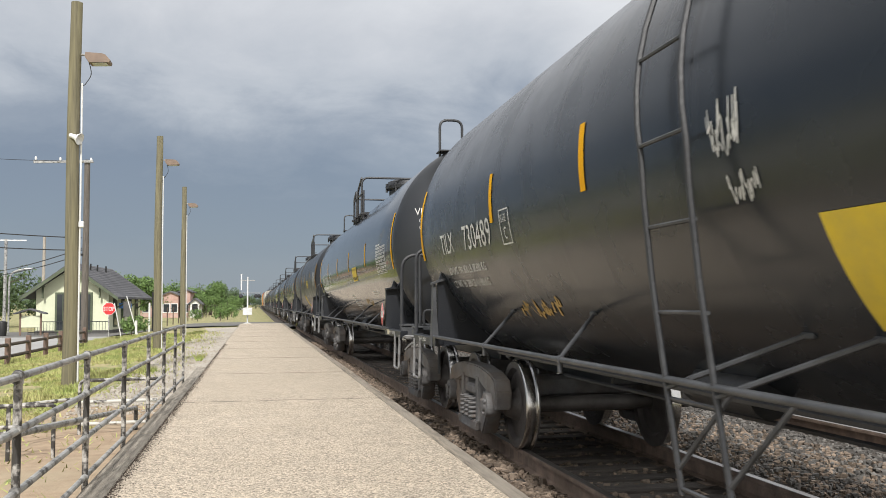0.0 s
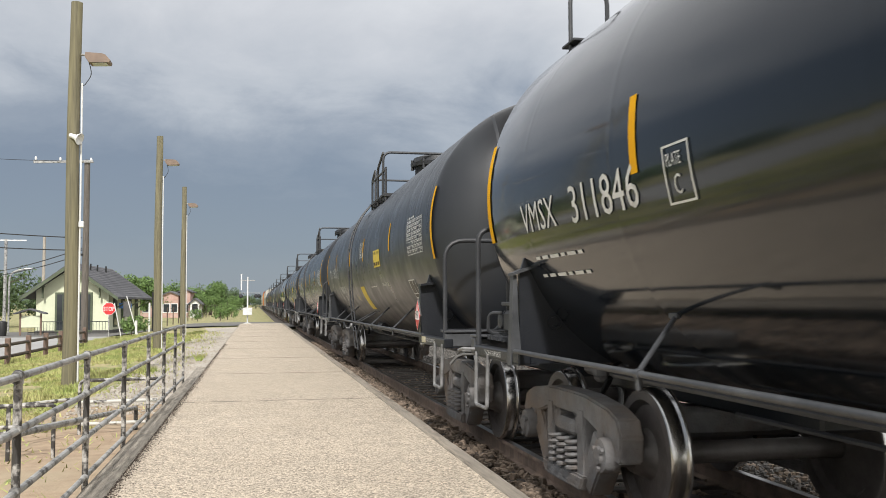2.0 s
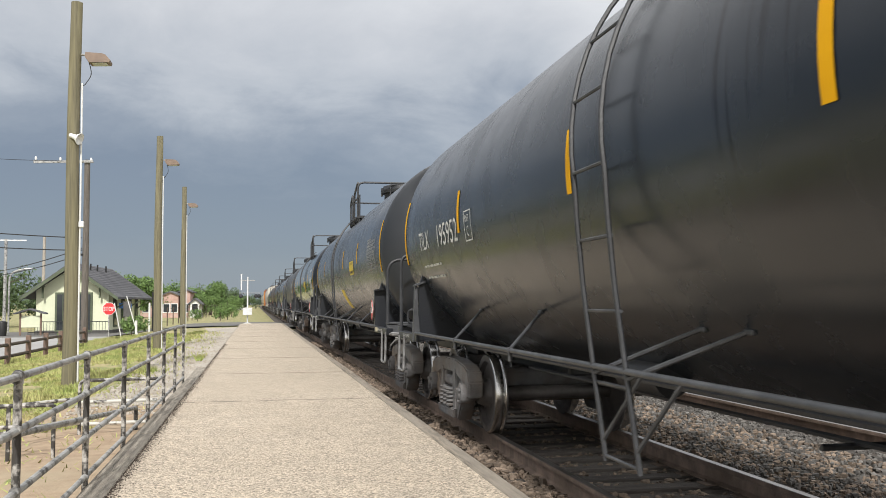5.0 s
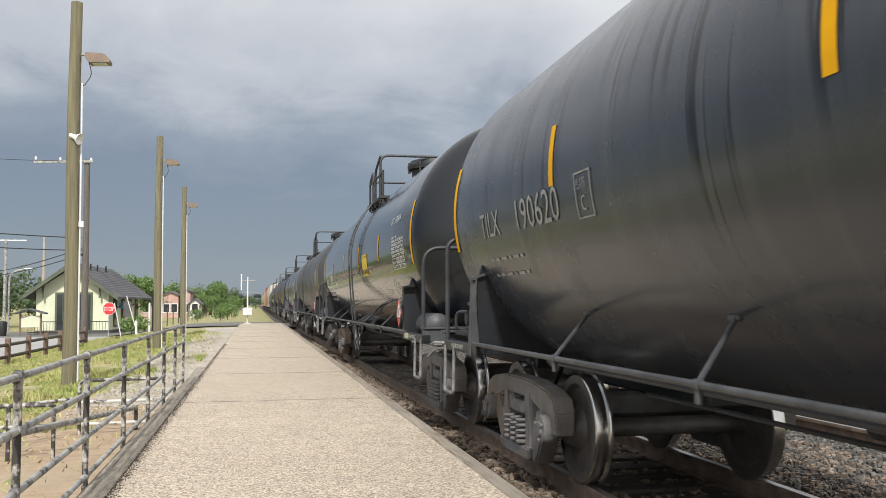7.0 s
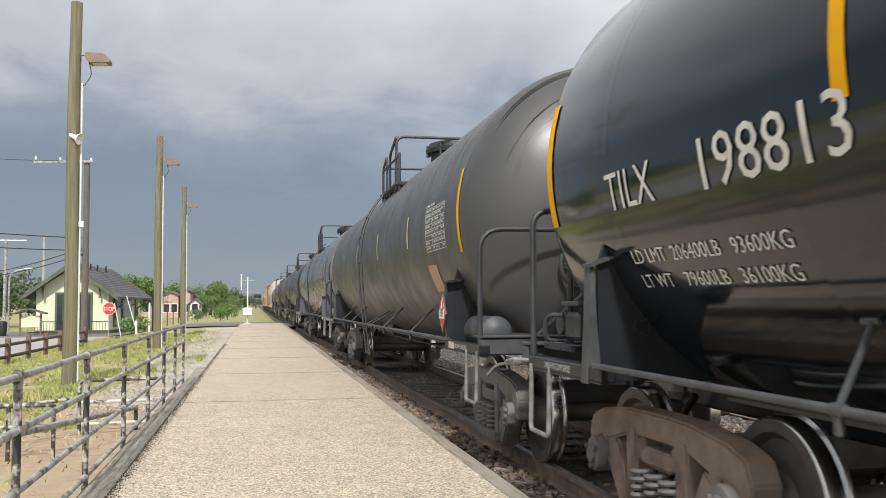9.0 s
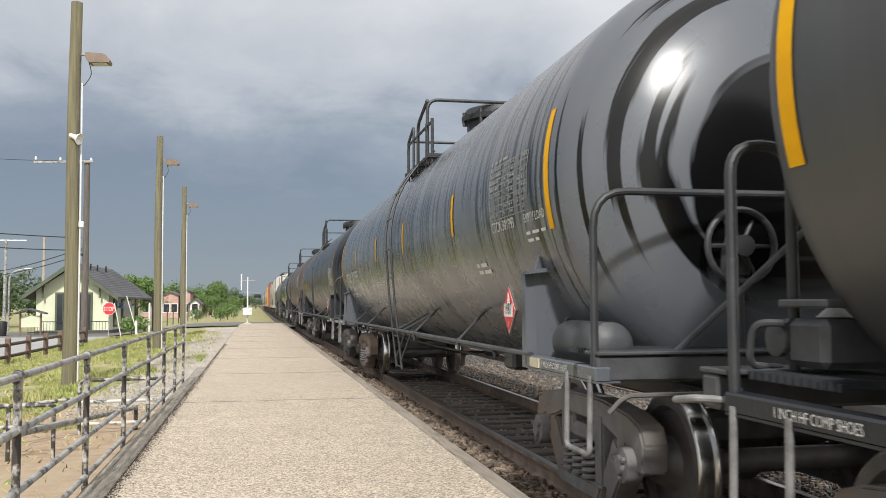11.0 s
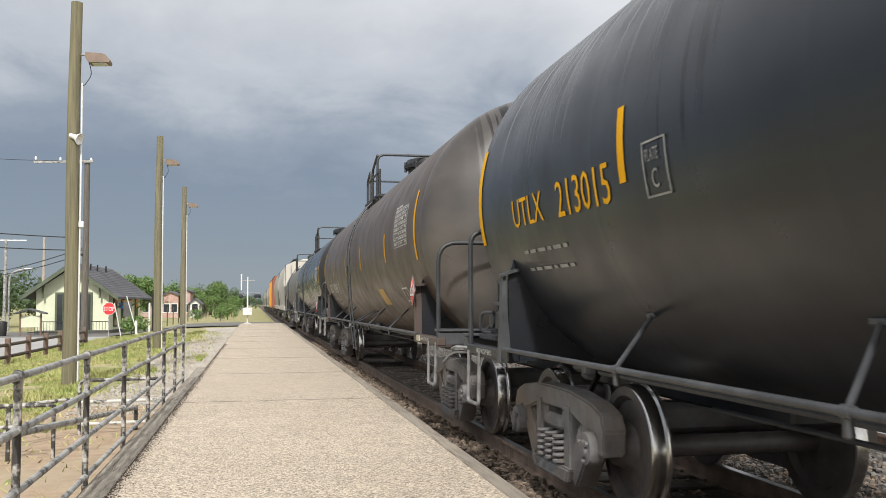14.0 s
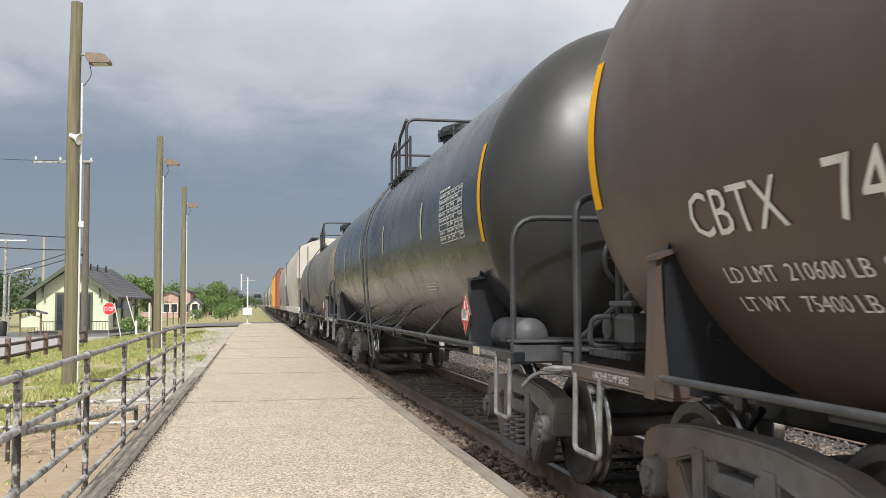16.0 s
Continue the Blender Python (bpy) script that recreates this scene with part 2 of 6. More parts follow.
M["dirt"] = mat("dirt", (0.43, 0.32, 0.22), 0.95, second=(0.31, 0.225, 0.15), scale=7, third=(0.37, 0.30, 0.205), bump=0.6, bump_scale=25)
M["asphalt"] = mat("asphalt", (0.17, 0.165, 0.155), 0.9, second=(0.12, 0.117, 0.112), scale=20, third=(0.17, 0.16, 0.15), third_scale=0.3, bump=0.4)
M["asphalt_pale"] = mat("asphalt_pale", (0.38, 0.375, 0.36), 0.9, second=(0.31, 0.305, 0.3), scale=6, third=(0.31, 0.30, 0.29), third_scale=0.3, bump=0.3)
M["leaf"] = mat("leaf", (0.16, 0.25, 0.075), 0.75, second=(0.115, 0.185, 0.06), scale=0.8, vary=0.4, island=True)
M["leaf_dark"] = mat("leaf_dark", (0.105, 0.155, 0.065), 0.75, second=(0.075, 0.115, 0.05), scale=0.8, vary=0.4, island=True)
M["bark"] = mat("bark", (0.11, 0.085, 0.065), 0.9, second=(0.06, 0.047, 0.037), scale=6, stretch=(5, 5, 0.8), bump=0.6)
M["wall_yellow"] = mat("wall_yellow", (0.66, 0.68, 0.50), 0.85, second=(0.60, 0.62, 0.45), scale=2.5, third=(0.62, 0.65, 0.48), bump=0.15)
M["trim_green"] = mat("trim_green", (0.10, 0.125, 0.075), 0.7, second=(0.075, 0.09, 0.055), scale=3)
M["shingle"] = mat("shingle", (0.105, 0.105, 0.115), 0.9, second=(0.065, 0.065, 0.072), scale=5, third=(0.13, 0.13, 0.14), bump=0.4, vary=0.2)
M["glass_dark"] = mat("glass_dark", (0.03, 0.035, 0.04), 0.08, spec=0.6)
M["brick_red"] = mat("brick_red", (0.50, 0.33, 0.28), 0.9, second=(0.40, 0.25, 0.21), scale=3, third=(0.55, 0.40, 0.35), bump=0.3)
M["siding_white"] = mat("siding_white", (0.70, 0.70, 0.68), 0.8, second=(0.6, 0.6, 0.58), scale=2)
M["sign_red"] = mat("sign_red", (0.62, 0.03, 0.035), 0.45, second=(0.52, 0.03, 0.03), scale=4)
M["placard_edge"] = mat("placard_edge", (0.62, 0.40, 0.38), 0.5)
M["sign_white"] = mat("sign_white", (0.80, 0.80, 0.79), 0.5)
M["sign_blue"] = mat("sign_blue", (0.07, 0.20, 0.52), 0.5)
M["black_paint"] = mat("black_paint", (0.012, 0.012, 0.012), 0.5)
M["fence_wood"] = mat("fence_wood", (0.10, 0.075, 0.06), 0.9, second=(0.06, 0.045, 0.035), scale=5, bump=0.4)
M["fence_post"] = mat("fence_post", (0.22, 0.145, 0.11), 0.9, second=(0.14, 0.10, 0.08), scale=5, bump=0.4)
M["mark_white"] = mat("mark_white", (0.66, 0.66, 0.64), 0.6, second=(0.46, 0.46, 0.45), scale=9, mix_at=0.58, soft=0.1)
M["mark_grey"] = mat("mark_grey", (0.36, 0.36, 0.35), 0.7, second=(0.20, 0.20, 0.2), scale=9)
M["mark_yellow"] = mat("mark_yellow", (0.78, 0.405, 0.004), 0.65, second=(0.70, 0.35, 0.006), scale=3, spec=0.15)
M["mark_pale"] = mat("mark_pale", (0.55, 0.50, 0.36), 0.6, second=(0.42, 0.38, 0.26), scale=5)
M["patch_yellow"] = mat("patch_yellow", (0.72, 0.53, 0.03), 0.55, second=(0.60, 0.45, 0.05), scale=5)
M["patch_tan"] = mat("patch_tan", (0.52, 0.34, 0.10), 0.7, second=(0.42, 0.27, 0.09), scale=5)
M["patch_pink"] = mat("patch_pink", (0.50, 0.30, 0.22), 0.7)
M["card_dull"] = mat("card_dull", (0.11, 0.10, 0.078), 0.6, second=(0.07, 0.064, 0.05), scale=6)
M["car_red"] = mat("car_red", (0.40, 0.03, 0.03), 0.3, coat=0.6)

PAINT = {
    "gloss": tank_paint("paint_gloss_black", (0.0055, 0.0080, 0.0118), 0.10, (0.011, 0.0140, 0.019), 0.35, coat=0.2, seed=1.0),
    "semi": tank_paint("paint_black", (0.0095, 0.0125, 0.0175), 0.25, (0.030, 0.036, 0.045), 0.5, drips=0.15, seed=3.0),
    "matte": tank_paint("paint_dull_black", (0.0112, 0.0140, 0.0195), 0.34, (0.029, 0.035, 0.044), 0.6, drips=0.5, seed=5.0),
    "drip": tank_paint("paint_grey_drips", (0.092, 0.101, 0.118), 0.28, (0.126, 0.136, 0.154), 0.7, drips=1.35, drip_col=(0.003, 0.003, 0.0035), seed=8.0, streak_light=0.2, drip_at=0.515),
    "drip_soft": tank_paint("paint_dark_drips", (0.031, 0.037, 0.049), 0.24, (0.050, 0.058, 0.072), 0.6, drips=0.75, drip_col=(0.004, 0.004, 0.005), seed=12.0, streak_light=0.12, drip_at=0.535),
    "grey_soft": tank_paint("paint_grey_film", (0.046, 0.047, 0.050), 0.42, (0.078, 0.078, 0.080), 0.7, drips=0.2, seed=41.0, streak_light=0.12),
    "head_black": tank_paint("paint_black_head", (0.010, 0.0105, 0.012), 0.38, (0.030, 0.029, 0.028), 0.8, seed=45.0),
    "head_sooty": tank_paint("paint_sooty_head", (0.026, 0.024, 0.024), 0.34, (0.115, 0.101, 0.092), 1.0, drips=0.3, drip_col=(0.012, 0.0115, 0.012), drip_at=0.50, seed=35.0, across=True),
    "head_runs": tank_paint("paint_black_head_runs", (0.0125, 0.0150, 0.0200), 0.46, (0.024, 0.0265, 0.031), 0.8, drips=0.7, drip_col=(0.004, 0.004, 0.005), drip_at=0.47, seed=51.0, across=True),
    "head_gloss": tank_paint("paint_gloss_head", (0.0060, 0.0080, 0.0118), 0.22, (0.013, 0.0155, 0.020), 0.6, seed=57.0),
    "brown": tank_paint("paint_brown_dust", (0.064, 0.045, 0.037), 0.44, (0.098, 0.073, 0.061), 0.7, seed=15.0),
    "grey": tank_paint("paint_grey_dust", (0.10, 0.10, 0.098), 0.55, (0.19, 0.18, 0.165), 0.8, seed=19.0, streak_light=0.35),
    "hopper": tank_paint("paint_hopper_grey", (0.40, 0.385, 0.355), 0.7, (0.30, 0.27, 0.235), 0.7, seed=22.0),
    "hopper_pale": tank_paint("paint_hopper_pale", (0.55, 0.53, 0.48), 0.7, (0.40, 0.36, 0.30), 0.6, seed=23.0),
    "rust": tank_paint("paint_red_rust", (0.33, 0.10, 0.055), 0.75, (0.24, 0.12, 0.085), 0.7, seed=26.0),
    "orange": tank_paint("paint_orange", (0.68, 0.30, 0.035), 0.6, (0.48, 0.25, 0.07), 0.5, seed=29.0),
}


# ---- geometry helpers ----
class Geo:
    """Collects vertices and faces of one mesh."""

    def __init__(self):
        self.v, self.f, self.m = [], [], []
        self.slot = 0

    def add(self, verts, faces):
        n = len(self.v)
        self.v.extend([tuple(p) for p in verts])
        self.f.extend([tuple(i + n for i in f) for f in faces])
        self.m.extend([self.slot] * len(faces))
        return self

    def box(self, c, size, b=0.0, turn=None):
        hx, hy, hz = (s / 2 for s in size)
        b = min(b, hx * 0.6, hy * 0.6, hz * 0.6)
        c = Vector(c)
        pts, faces = [], []
        if b <= 0:
            pts = [Vector((x, y, z)) for x in (-hx, hx) for y in (-hy, hy) for z in (-hz, hz)]
            faces = [(0, 1, 3, 2), (4, 6, 7, 5), (0, 4, 5, 1), (2, 3, 7, 6), (0, 2, 6, 4), (1, 5, 7, 3)]
        else:
            idx = {}
            for sx in (-1, 1):
                for sy in (-1, 1):
                    for sz in (-1, 1):
                        for ax in range(3):
                            q = [sx * (hx - b), sy * (hy - b), sz * (hz - b)]
                            q[ax] += (sx, sy, sz)[ax] * b
                            idx[(sx, sy, sz, ax)] = len(pts)
                            pts.append(Vector(q))
            for ax in range(3):
                o = [a for a in range(3) if a != ax]
                for s in (-1, 1):
                    loop = []
                    for p, q in ((-1, -1), (1, -1), (1, 1), (-1, 1)):
                        k = [0, 0, 0]
                        k[ax], k[o[0]], k[o[1]] = s, p, q
                        loop.append(idx[(*k, ax)])
                    faces.append(tuple(loop if (s > 0) == (ax != 1) else loop[::-1]))
            for ax in range(3):
                o = [a for a in range(3) if a != ax]
                for p in (-1, 1):
                    for q in (-1, 1):
                        ks = []
                        for s in (-1, 1):
                            k = [0, 0, 0]
                            k[ax], k[o[0]], k[o[1]] = s, p, q
                            ks.append(tuple(k))
                        faces.append((idx[(*ks[0], o[0])], idx[(*ks[1], o[0])], idx[(*ks[1], o[1])], idx[(*ks[0], o[1])]))
            for sx in (-1, 1):
                for sy in (-1, 1):
                    for sz in (-1, 1):
                        faces.append(tuple(idx[(sx, sy, sz, a)] for a in range(3)))
        if turn is not None:
            pts = [turn @ p for p in pts]
        return self.add([p + c for p in pts], faces)

    def tube(self, a, b, r, n=10, r2=None):
        return self.path([a, b], r, n, r2=r2)

    def path(self, pts, r, n=8, closed=False, r2=None):
        pts = [Vector(p) for p in pts]
        rings, up = [], None
        for i, p in enumerate(pts):
            if closed:
                t = (pts[(i + 1) % len(pts)] - pts[i - 1]).normalized()
            else:
                t = ((pts[min(i + 1, len(pts) - 1)] - pts[max(i - 1, 0)])).normalized()
            if up is None:
                up = t.orthogonal().normalized()
            else:
                up = (up - t * up.dot(t)).normalized()
            s = t.cross(up)
            rr = r if r2 is None else r + (r2 - r) * i / (len(pts) - 1)
            rings.append([p + (up * math.cos(2 * math.pi * k / n) + s * math.sin(2 * math.pi * k / n)) * rr for k in range(n)])
        v = [q for ring in rings for q in ring]
        m = len(rings)
        f = []
        for i in range(m if closed else m - 1):
            j = (i + 1) % m
            for k in range(n):
                f.append((i * n + k, i * n + (k + 1) % n, j * n + (k + 1) % n, j * n + k))
        if not closed:
            f.append(tuple(range(n))[::-1])
            f.append(tuple((m - 1) * n + k for k in range(n)))
        return self.add(v, f)

    def lathe(self, prof, origin, axis="y", n=32, caps=True):
        """prof: (along, radius) pairs about an axis through origin."""
        o = Vector(origin)
        v, f = [], []
        for a, r in prof:
            for k in range(n):
                c, s = math.cos(2 * math.pi * k / n) * r, math.sin(2 * math.pi * k / n) * r
                v.append(o + Vector({"y": (c, a, s), "x": (a, c, s), "z": (c, s, a)}[axis]))
        for i in range(len(prof) - 1):
            for k in range(n):
                f.append((i * n + k, i * n + (k + 1) % n, (i + 1) * n + (k + 1) % n, (i + 1) * n + k))
        if caps:
            f.append(tuple(range(n)))
            f.append(tuple((len(prof) - 1) * n + k for k in range(n)))
        return self.add(v, f)

    def slab(self, outline, axis, a, b, holes=False):
        """Extrudes a flat outline (two coordinates) along an axis from a to b."""
        n = len(outline)

        def place(p, h):
            return {"x": (h, p[0], p[1]), "y": (p[0], h, p[1]), "z": (p[0], p[1], h)}[axis]
        v = [place(p, a) for p in outline] + [place(p, b) for p in outline]
        f = [tuple(range(n))[::-1], tuple(range(n, 2 * n))]
        f += [(i, (i + 1) % n, n + (i + 1) % n, n + i) for i in range(n)]
        return self.add(v, f)


def mesh_of(name, g, mats, smooth=True, angle=35):
    me = bpy.data.meshes.new(name)
    if isinstance(g, bmesh.types.BMesh):
        g.to_mesh(me)
        g.free()
    else:
        me.from_pydata(g.v, [], g.f)
        if any(g.m):
            me.polygons.foreach_set("material_index", g.m)
        bm = bmesh.new()
        bm.from_mesh(me)
        if len(bm.faces) < 60000:
            bmesh.ops.recalc_face_normals(bm, faces=bm.faces)
        bm.to_mesh(me)
        bm.free()
    for x in mats if isinstance(mats, (list, tuple)) else [mats]:
        me.materials.append(x)
    if smooth:
        me.shade_smooth()
        me.set_sharp_from_angle(angle=radians(angle))
    return me


def part(name, g, material, parent, label="", at=None, smooth=True):
    ob = new(name, g if isinstance(g, bpy.types.Mesh) else mesh_of(name, g, material, smooth))
    ob.parent = parent
    if at is not None:
        ob.matrix_basis = at
    if label:
        ob["label"] = label
    return ob


def thing(name, label, category, at=None, group="", kind=""):
    ob = new(name)
    ob.empty_display_size = 0.2
    if at is not None:
        ob.matrix_basis = at
    return tagged(ob, label, category, group, kind)


def solid(name, g, material, label, category, at=None, group="", kind="", smooth=True):
    ob = new(name, mesh_of(name, g, material, smooth))
    if at is not None:
        ob.matrix_basis = at
    return tagged(ob, label, category, group, kind)


def text_mesh(s, size, squeeze=0.82):
    """A flat mesh of a line of writing, its left end at the origin: vertices and faces."""
    cu = bpy.data.curves.new("writing", "FONT")
    cu.body, cu.size, cu.resolution_u = s, size * 1.42, 2
    ob = bpy.data.objects.new("writing", cu)
    scene.collection.objects.link(ob)
    dg = bpy.context.evaluated_depsgraph_get()
    me = ob.evaluated_get(dg).to_mesh()
    bm = bmesh.new()
    bm.from_mesh(me)
    ob.evaluated_get(dg).to_mesh_clear()
    bpy.data.objects.remove(ob)
    bpy.data.curves.remove(cu)
    for v in bm.verts:
        v.co.x *= squeeze
    hi = max((v.co.y for v in bm.verts), default=1)
    z = -0.3 * size
    while z < hi:
        z += 0.07
        bmesh.ops.bisect_plane(bm, geom=bm.verts[:] + bm.edges[:] + bm.faces[:], plane_co=(0, z, 0), plane_no=(0, 1, 0))
    out = [(v.co.x, v.co.y) for v in bm.verts]
    bm.verts.index_update()
    faces = [tuple(v.index for v in f.verts) for f in bm.faces]
    bm.free()
    return out, faces


# ---- railway cars ----
R_TANK, Z_TANK, HALF, HEAD, TANK_Y = 1.53, 2.385, 7.62, 0.66, 0.2
WHEEL_R = 0.457


def on_side(y, ang, off=0.006, radius=None):
    """A point on the tank's side that faces the platform; ang in degrees above its middle."""
    r = (radius or R_TANK) + off
    return (-math.cos(radians(ang)) * r, y, Z_TANK + math.sin(radians(ang)) * r)


def on_head(x, z, off=0.006):
    """A point on the leading head."""
    q = min(1.0, ((x * x + (z - Z_TANK) ** 2) ** 0.5) / R_TANK)
    return (x, TANK_Y - (HALF + HEAD * math.sqrt(1 - q * q)) - off, z)


def lettered(y, ang):
    """Where lettering laid out on a tank of 1.45 m sits on this one."""
    return y - 0.25, 0.87 * ang + 2.5


def patch(g, y0, y1, a0, a1, off=0.005):
    """A sheet on the tank's side from y0 to y1, a0 to a1 degrees."""
    (y0, a0), (y1, a1) = lettered(y0, a0), lettered(y1, a1)
    n = max(2, int(abs(a1 - a0) / 3))
    v = []
    for i in range(n + 1):
        s = i / n
        v += [on_side(y0, a0 + (a1 - a0) * s, off), on_side(y1, a0 + (a1 - a0) * s, off)]
    g.add(v, [(2 * i, 2 * i + 1, 2 * i + 3, 2 * i + 2) for i in range(n)])


def side_writing(g, s, y, ang, size, squeeze=0.82, off=0.0055):
    v, f = text_mesh(s, size, squeeze)
    y, ang = lettered(y, ang)
    g.add([on_side(y - a, ang + math.degrees(b / R_TANK), off) for a, b in v], f)


def head_writing(g, s, x, z, size):
    v, f = text_mesh(s, size)
    g.add([on_head(x + a, z + b, 0.010) for a, b in v], f)


def side_bars(g, y, ang, widths, h=2.0, gap=3.4):
    """Lines of small writing that cannot be read, as bars."""
    for i, w in enumerate(widths):
        x = y
        for ww in (w if isinstance(w, (list, tuple)) else [w]):
            patch(g, x, x - ww, ang - i * gap, ang - i * gap - h, 0.005)
            x -= ww + 0.05


def shell_mesh():
    prof = []
    for i in range(13):
        a = math.pi / 2 * i / 12
        prof.append((-(HALF + HEAD * math.cos(a)), max(0.002, R_TANK * math.sin(a))))
    seams = [-5.7, -3.8, -1.6, 0.6, 2.7, 4.9, 6.6]
    for s in seams:
        prof += [(s - 0.08, R_TANK), (s - 0.03, R_TANK), (s - 0.012, R_TANK + 0.0005), (s + 0.012, R_TANK + 0.0005), (s + 0.03, R_TANK), (s + 0.08, R_TANK)]
    for i in range(12, -1, -1):
        a = math.pi / 2 * i / 12
        prof.append((HALF + HEAD * math.cos(a), max(0.002, R_TANK * math.sin(a))))
    g = Geo().lathe(prof, (0, TANK_Y, Z_TANK), "y", 72)
    return mesh_of("shell", g, PAINT["semi"], angle=28)


def wheelset_mesh():
    g = Geo()
    for s in (-1, 1):
        o = 0.83 * s
        prof = [(o, 0.16), (o - 0.03 * s, 0.18), (o - 0.045 * s, 0.34), (o, 0.375), (o, 0.440)]
        g.lathe(prof, (0, 0, 0), "x", 40, caps=False)
        g.slot = 1
        g.lathe([(o, 0.440), (o - 0.004 * s, 0.450), (o - 0.014 * s, 0.457), (o - 0.10 * s, 0.459), (o - 0.112 * s, 0.480), (o - 0.122 * s, 0.484)], (0, 0, 0), "x", 40, caps=False)
        g.slot = 0
        g.lathe([(o - 0.122 * s, 0.484), (o - 0.135 * s, 0.483), (o - 0.145 * s, 0.46), (o - 0.145 * s, 0.375),
                 (o - 0.10 * s, 0.34), (o - 0.12 * s, 0.17), (o - 0.15 * s, 0.12), (o - 0.15 * s, 0.085)], (0, 0, 0), "x", 40, caps=False)
        g.lathe([(o, 0.16), (o + 0.10 * s, 0.115), (o + 0.10 * s, 0.08)], (0, 0, 0), "x", 24, caps=False)
    g.lathe([(-1.10, 0.08), (1.10, 0.08)], (0, 0, 0), "x", 16)
    return mesh_of("wheelset", g, [M["wheel_steel"], M["tread"]])


def cap_mesh():
    g = Geo()
    g.lathe([(-1.04, 0.12), (-1.13, 0.125), (-1.15, 0.115), (-1.155, 0.07), (-1.175, 0.06), (-1.18, 0.02)], (0, 0, 0), "x", 20)
    for k in range(3):
        a = 2 * math.pi * k / 3 + 0.5
        g.lathe([(-1.155, 0.022), (-1.178, 0.02)], (0, 0.085 * math.cos(a), 0.085 * math.sin(a)), "x", 6)
    return mesh_of("bearing_cap", g, M["truck_iron"])


def sideframe_mesh():
    """Cast side frame: a box truss with a spring window between two pedestals, seen in the y-z plane."""
    g = Geo()
    x0, x1 = -0.075, 0.075

    def bar(pts, b=0.0):
        g.slab(pts, "x", x0 - b, x1 + b)
    half = [(1.08, 0.42), (1.105, 0.60), (1.04, 0.72), (0.86, 0.775), (0.42, 0.825), (0.2, 0.83)]
    under = [(0.2, 0.665), (0.45, 0.645), (0.62, 0.60), (0.74, 0.575), (0.86, 0.585), (0.95, 0.555), (0.985, 0.42)]
    top = [(-x, z) for x, z in half] + half[::-1] + [(x, z) for x, z in under[::-1]] + [(-x, z) for x, z in under]
    bar(top, 0.014)
    for s in (-1, 1):
        bar([(s * 0.64, 0.62), (s * 0.795, 0.60), (s * 0.78, 0.38), (s * 0.62, 0.34)])                    # pedestal leg
        bar([(s * 0.60, 0.60), (s * 0.80, 0.44), (s * 0.52, 0.10), (s * 0.32, 0.20)], 0.010)              # lower diagonal
        bar([(s * 0.275, 0.72), (s * 0.43, 0.72), (s * 0.43, 0.16), (s * 0.275, 0.16)], 0.022)            # column
    bar([(-0.48, 0.235), (0.48, 0.235), (0.40, 0.12), (-0.40, 0.12)], 0.055)                              # spring seat
    bm = bmesh.new()
    me = bpy.data.meshes.new("casting")
    me.from_pydata(g.v, [], g.f)
    bm.from_mesh(me)
    bpy.data.meshes.remove(me)
    bmesh.ops.recalc_face_normals(bm, faces=bm.faces)
    bmesh.ops.bevel(bm, geom=bm.edges[:], offset=0.016, segments=2, affect="EDGES", clamp_overlap=True)
    g = bm
    return mesh_of("side_frame", g, M["truck_iron"])


def spring_mesh():
    g = Geo()
    turns, n = 5, 60
    g.path([(0.075 * math.cos(2 * math.pi * turns * i / n), 0.075 * math.sin(2 * math.pi * turns * i / n), 0.24 * i / n) for i in range(n + 1)], 0.018, 6)
    return mesh_of("spring", g, M["truck_iron"])


class Kit:
    pass


def bend(pts, r=0.12, n=5):
    """Rounds the corners of a polyline."""
    pts = [Vector(p) for p in pts]
    out = [pts[0]]
    for a, b, c in zip(pts, pts[1:], pts[2:]):
        u, w = (a - b), (c - b)
        k = min(r, u.length * 0.49, w.length * 0.49)
        p, q = b + u.normalized() * k, b + w.normalized() * k
        for i in range(n + 1):
            s = i / n
            out.append(p * (1 - s) ** 2 + b * 2 * s * (1 - s) + q * s * s)
    return out + [pts[-1]]


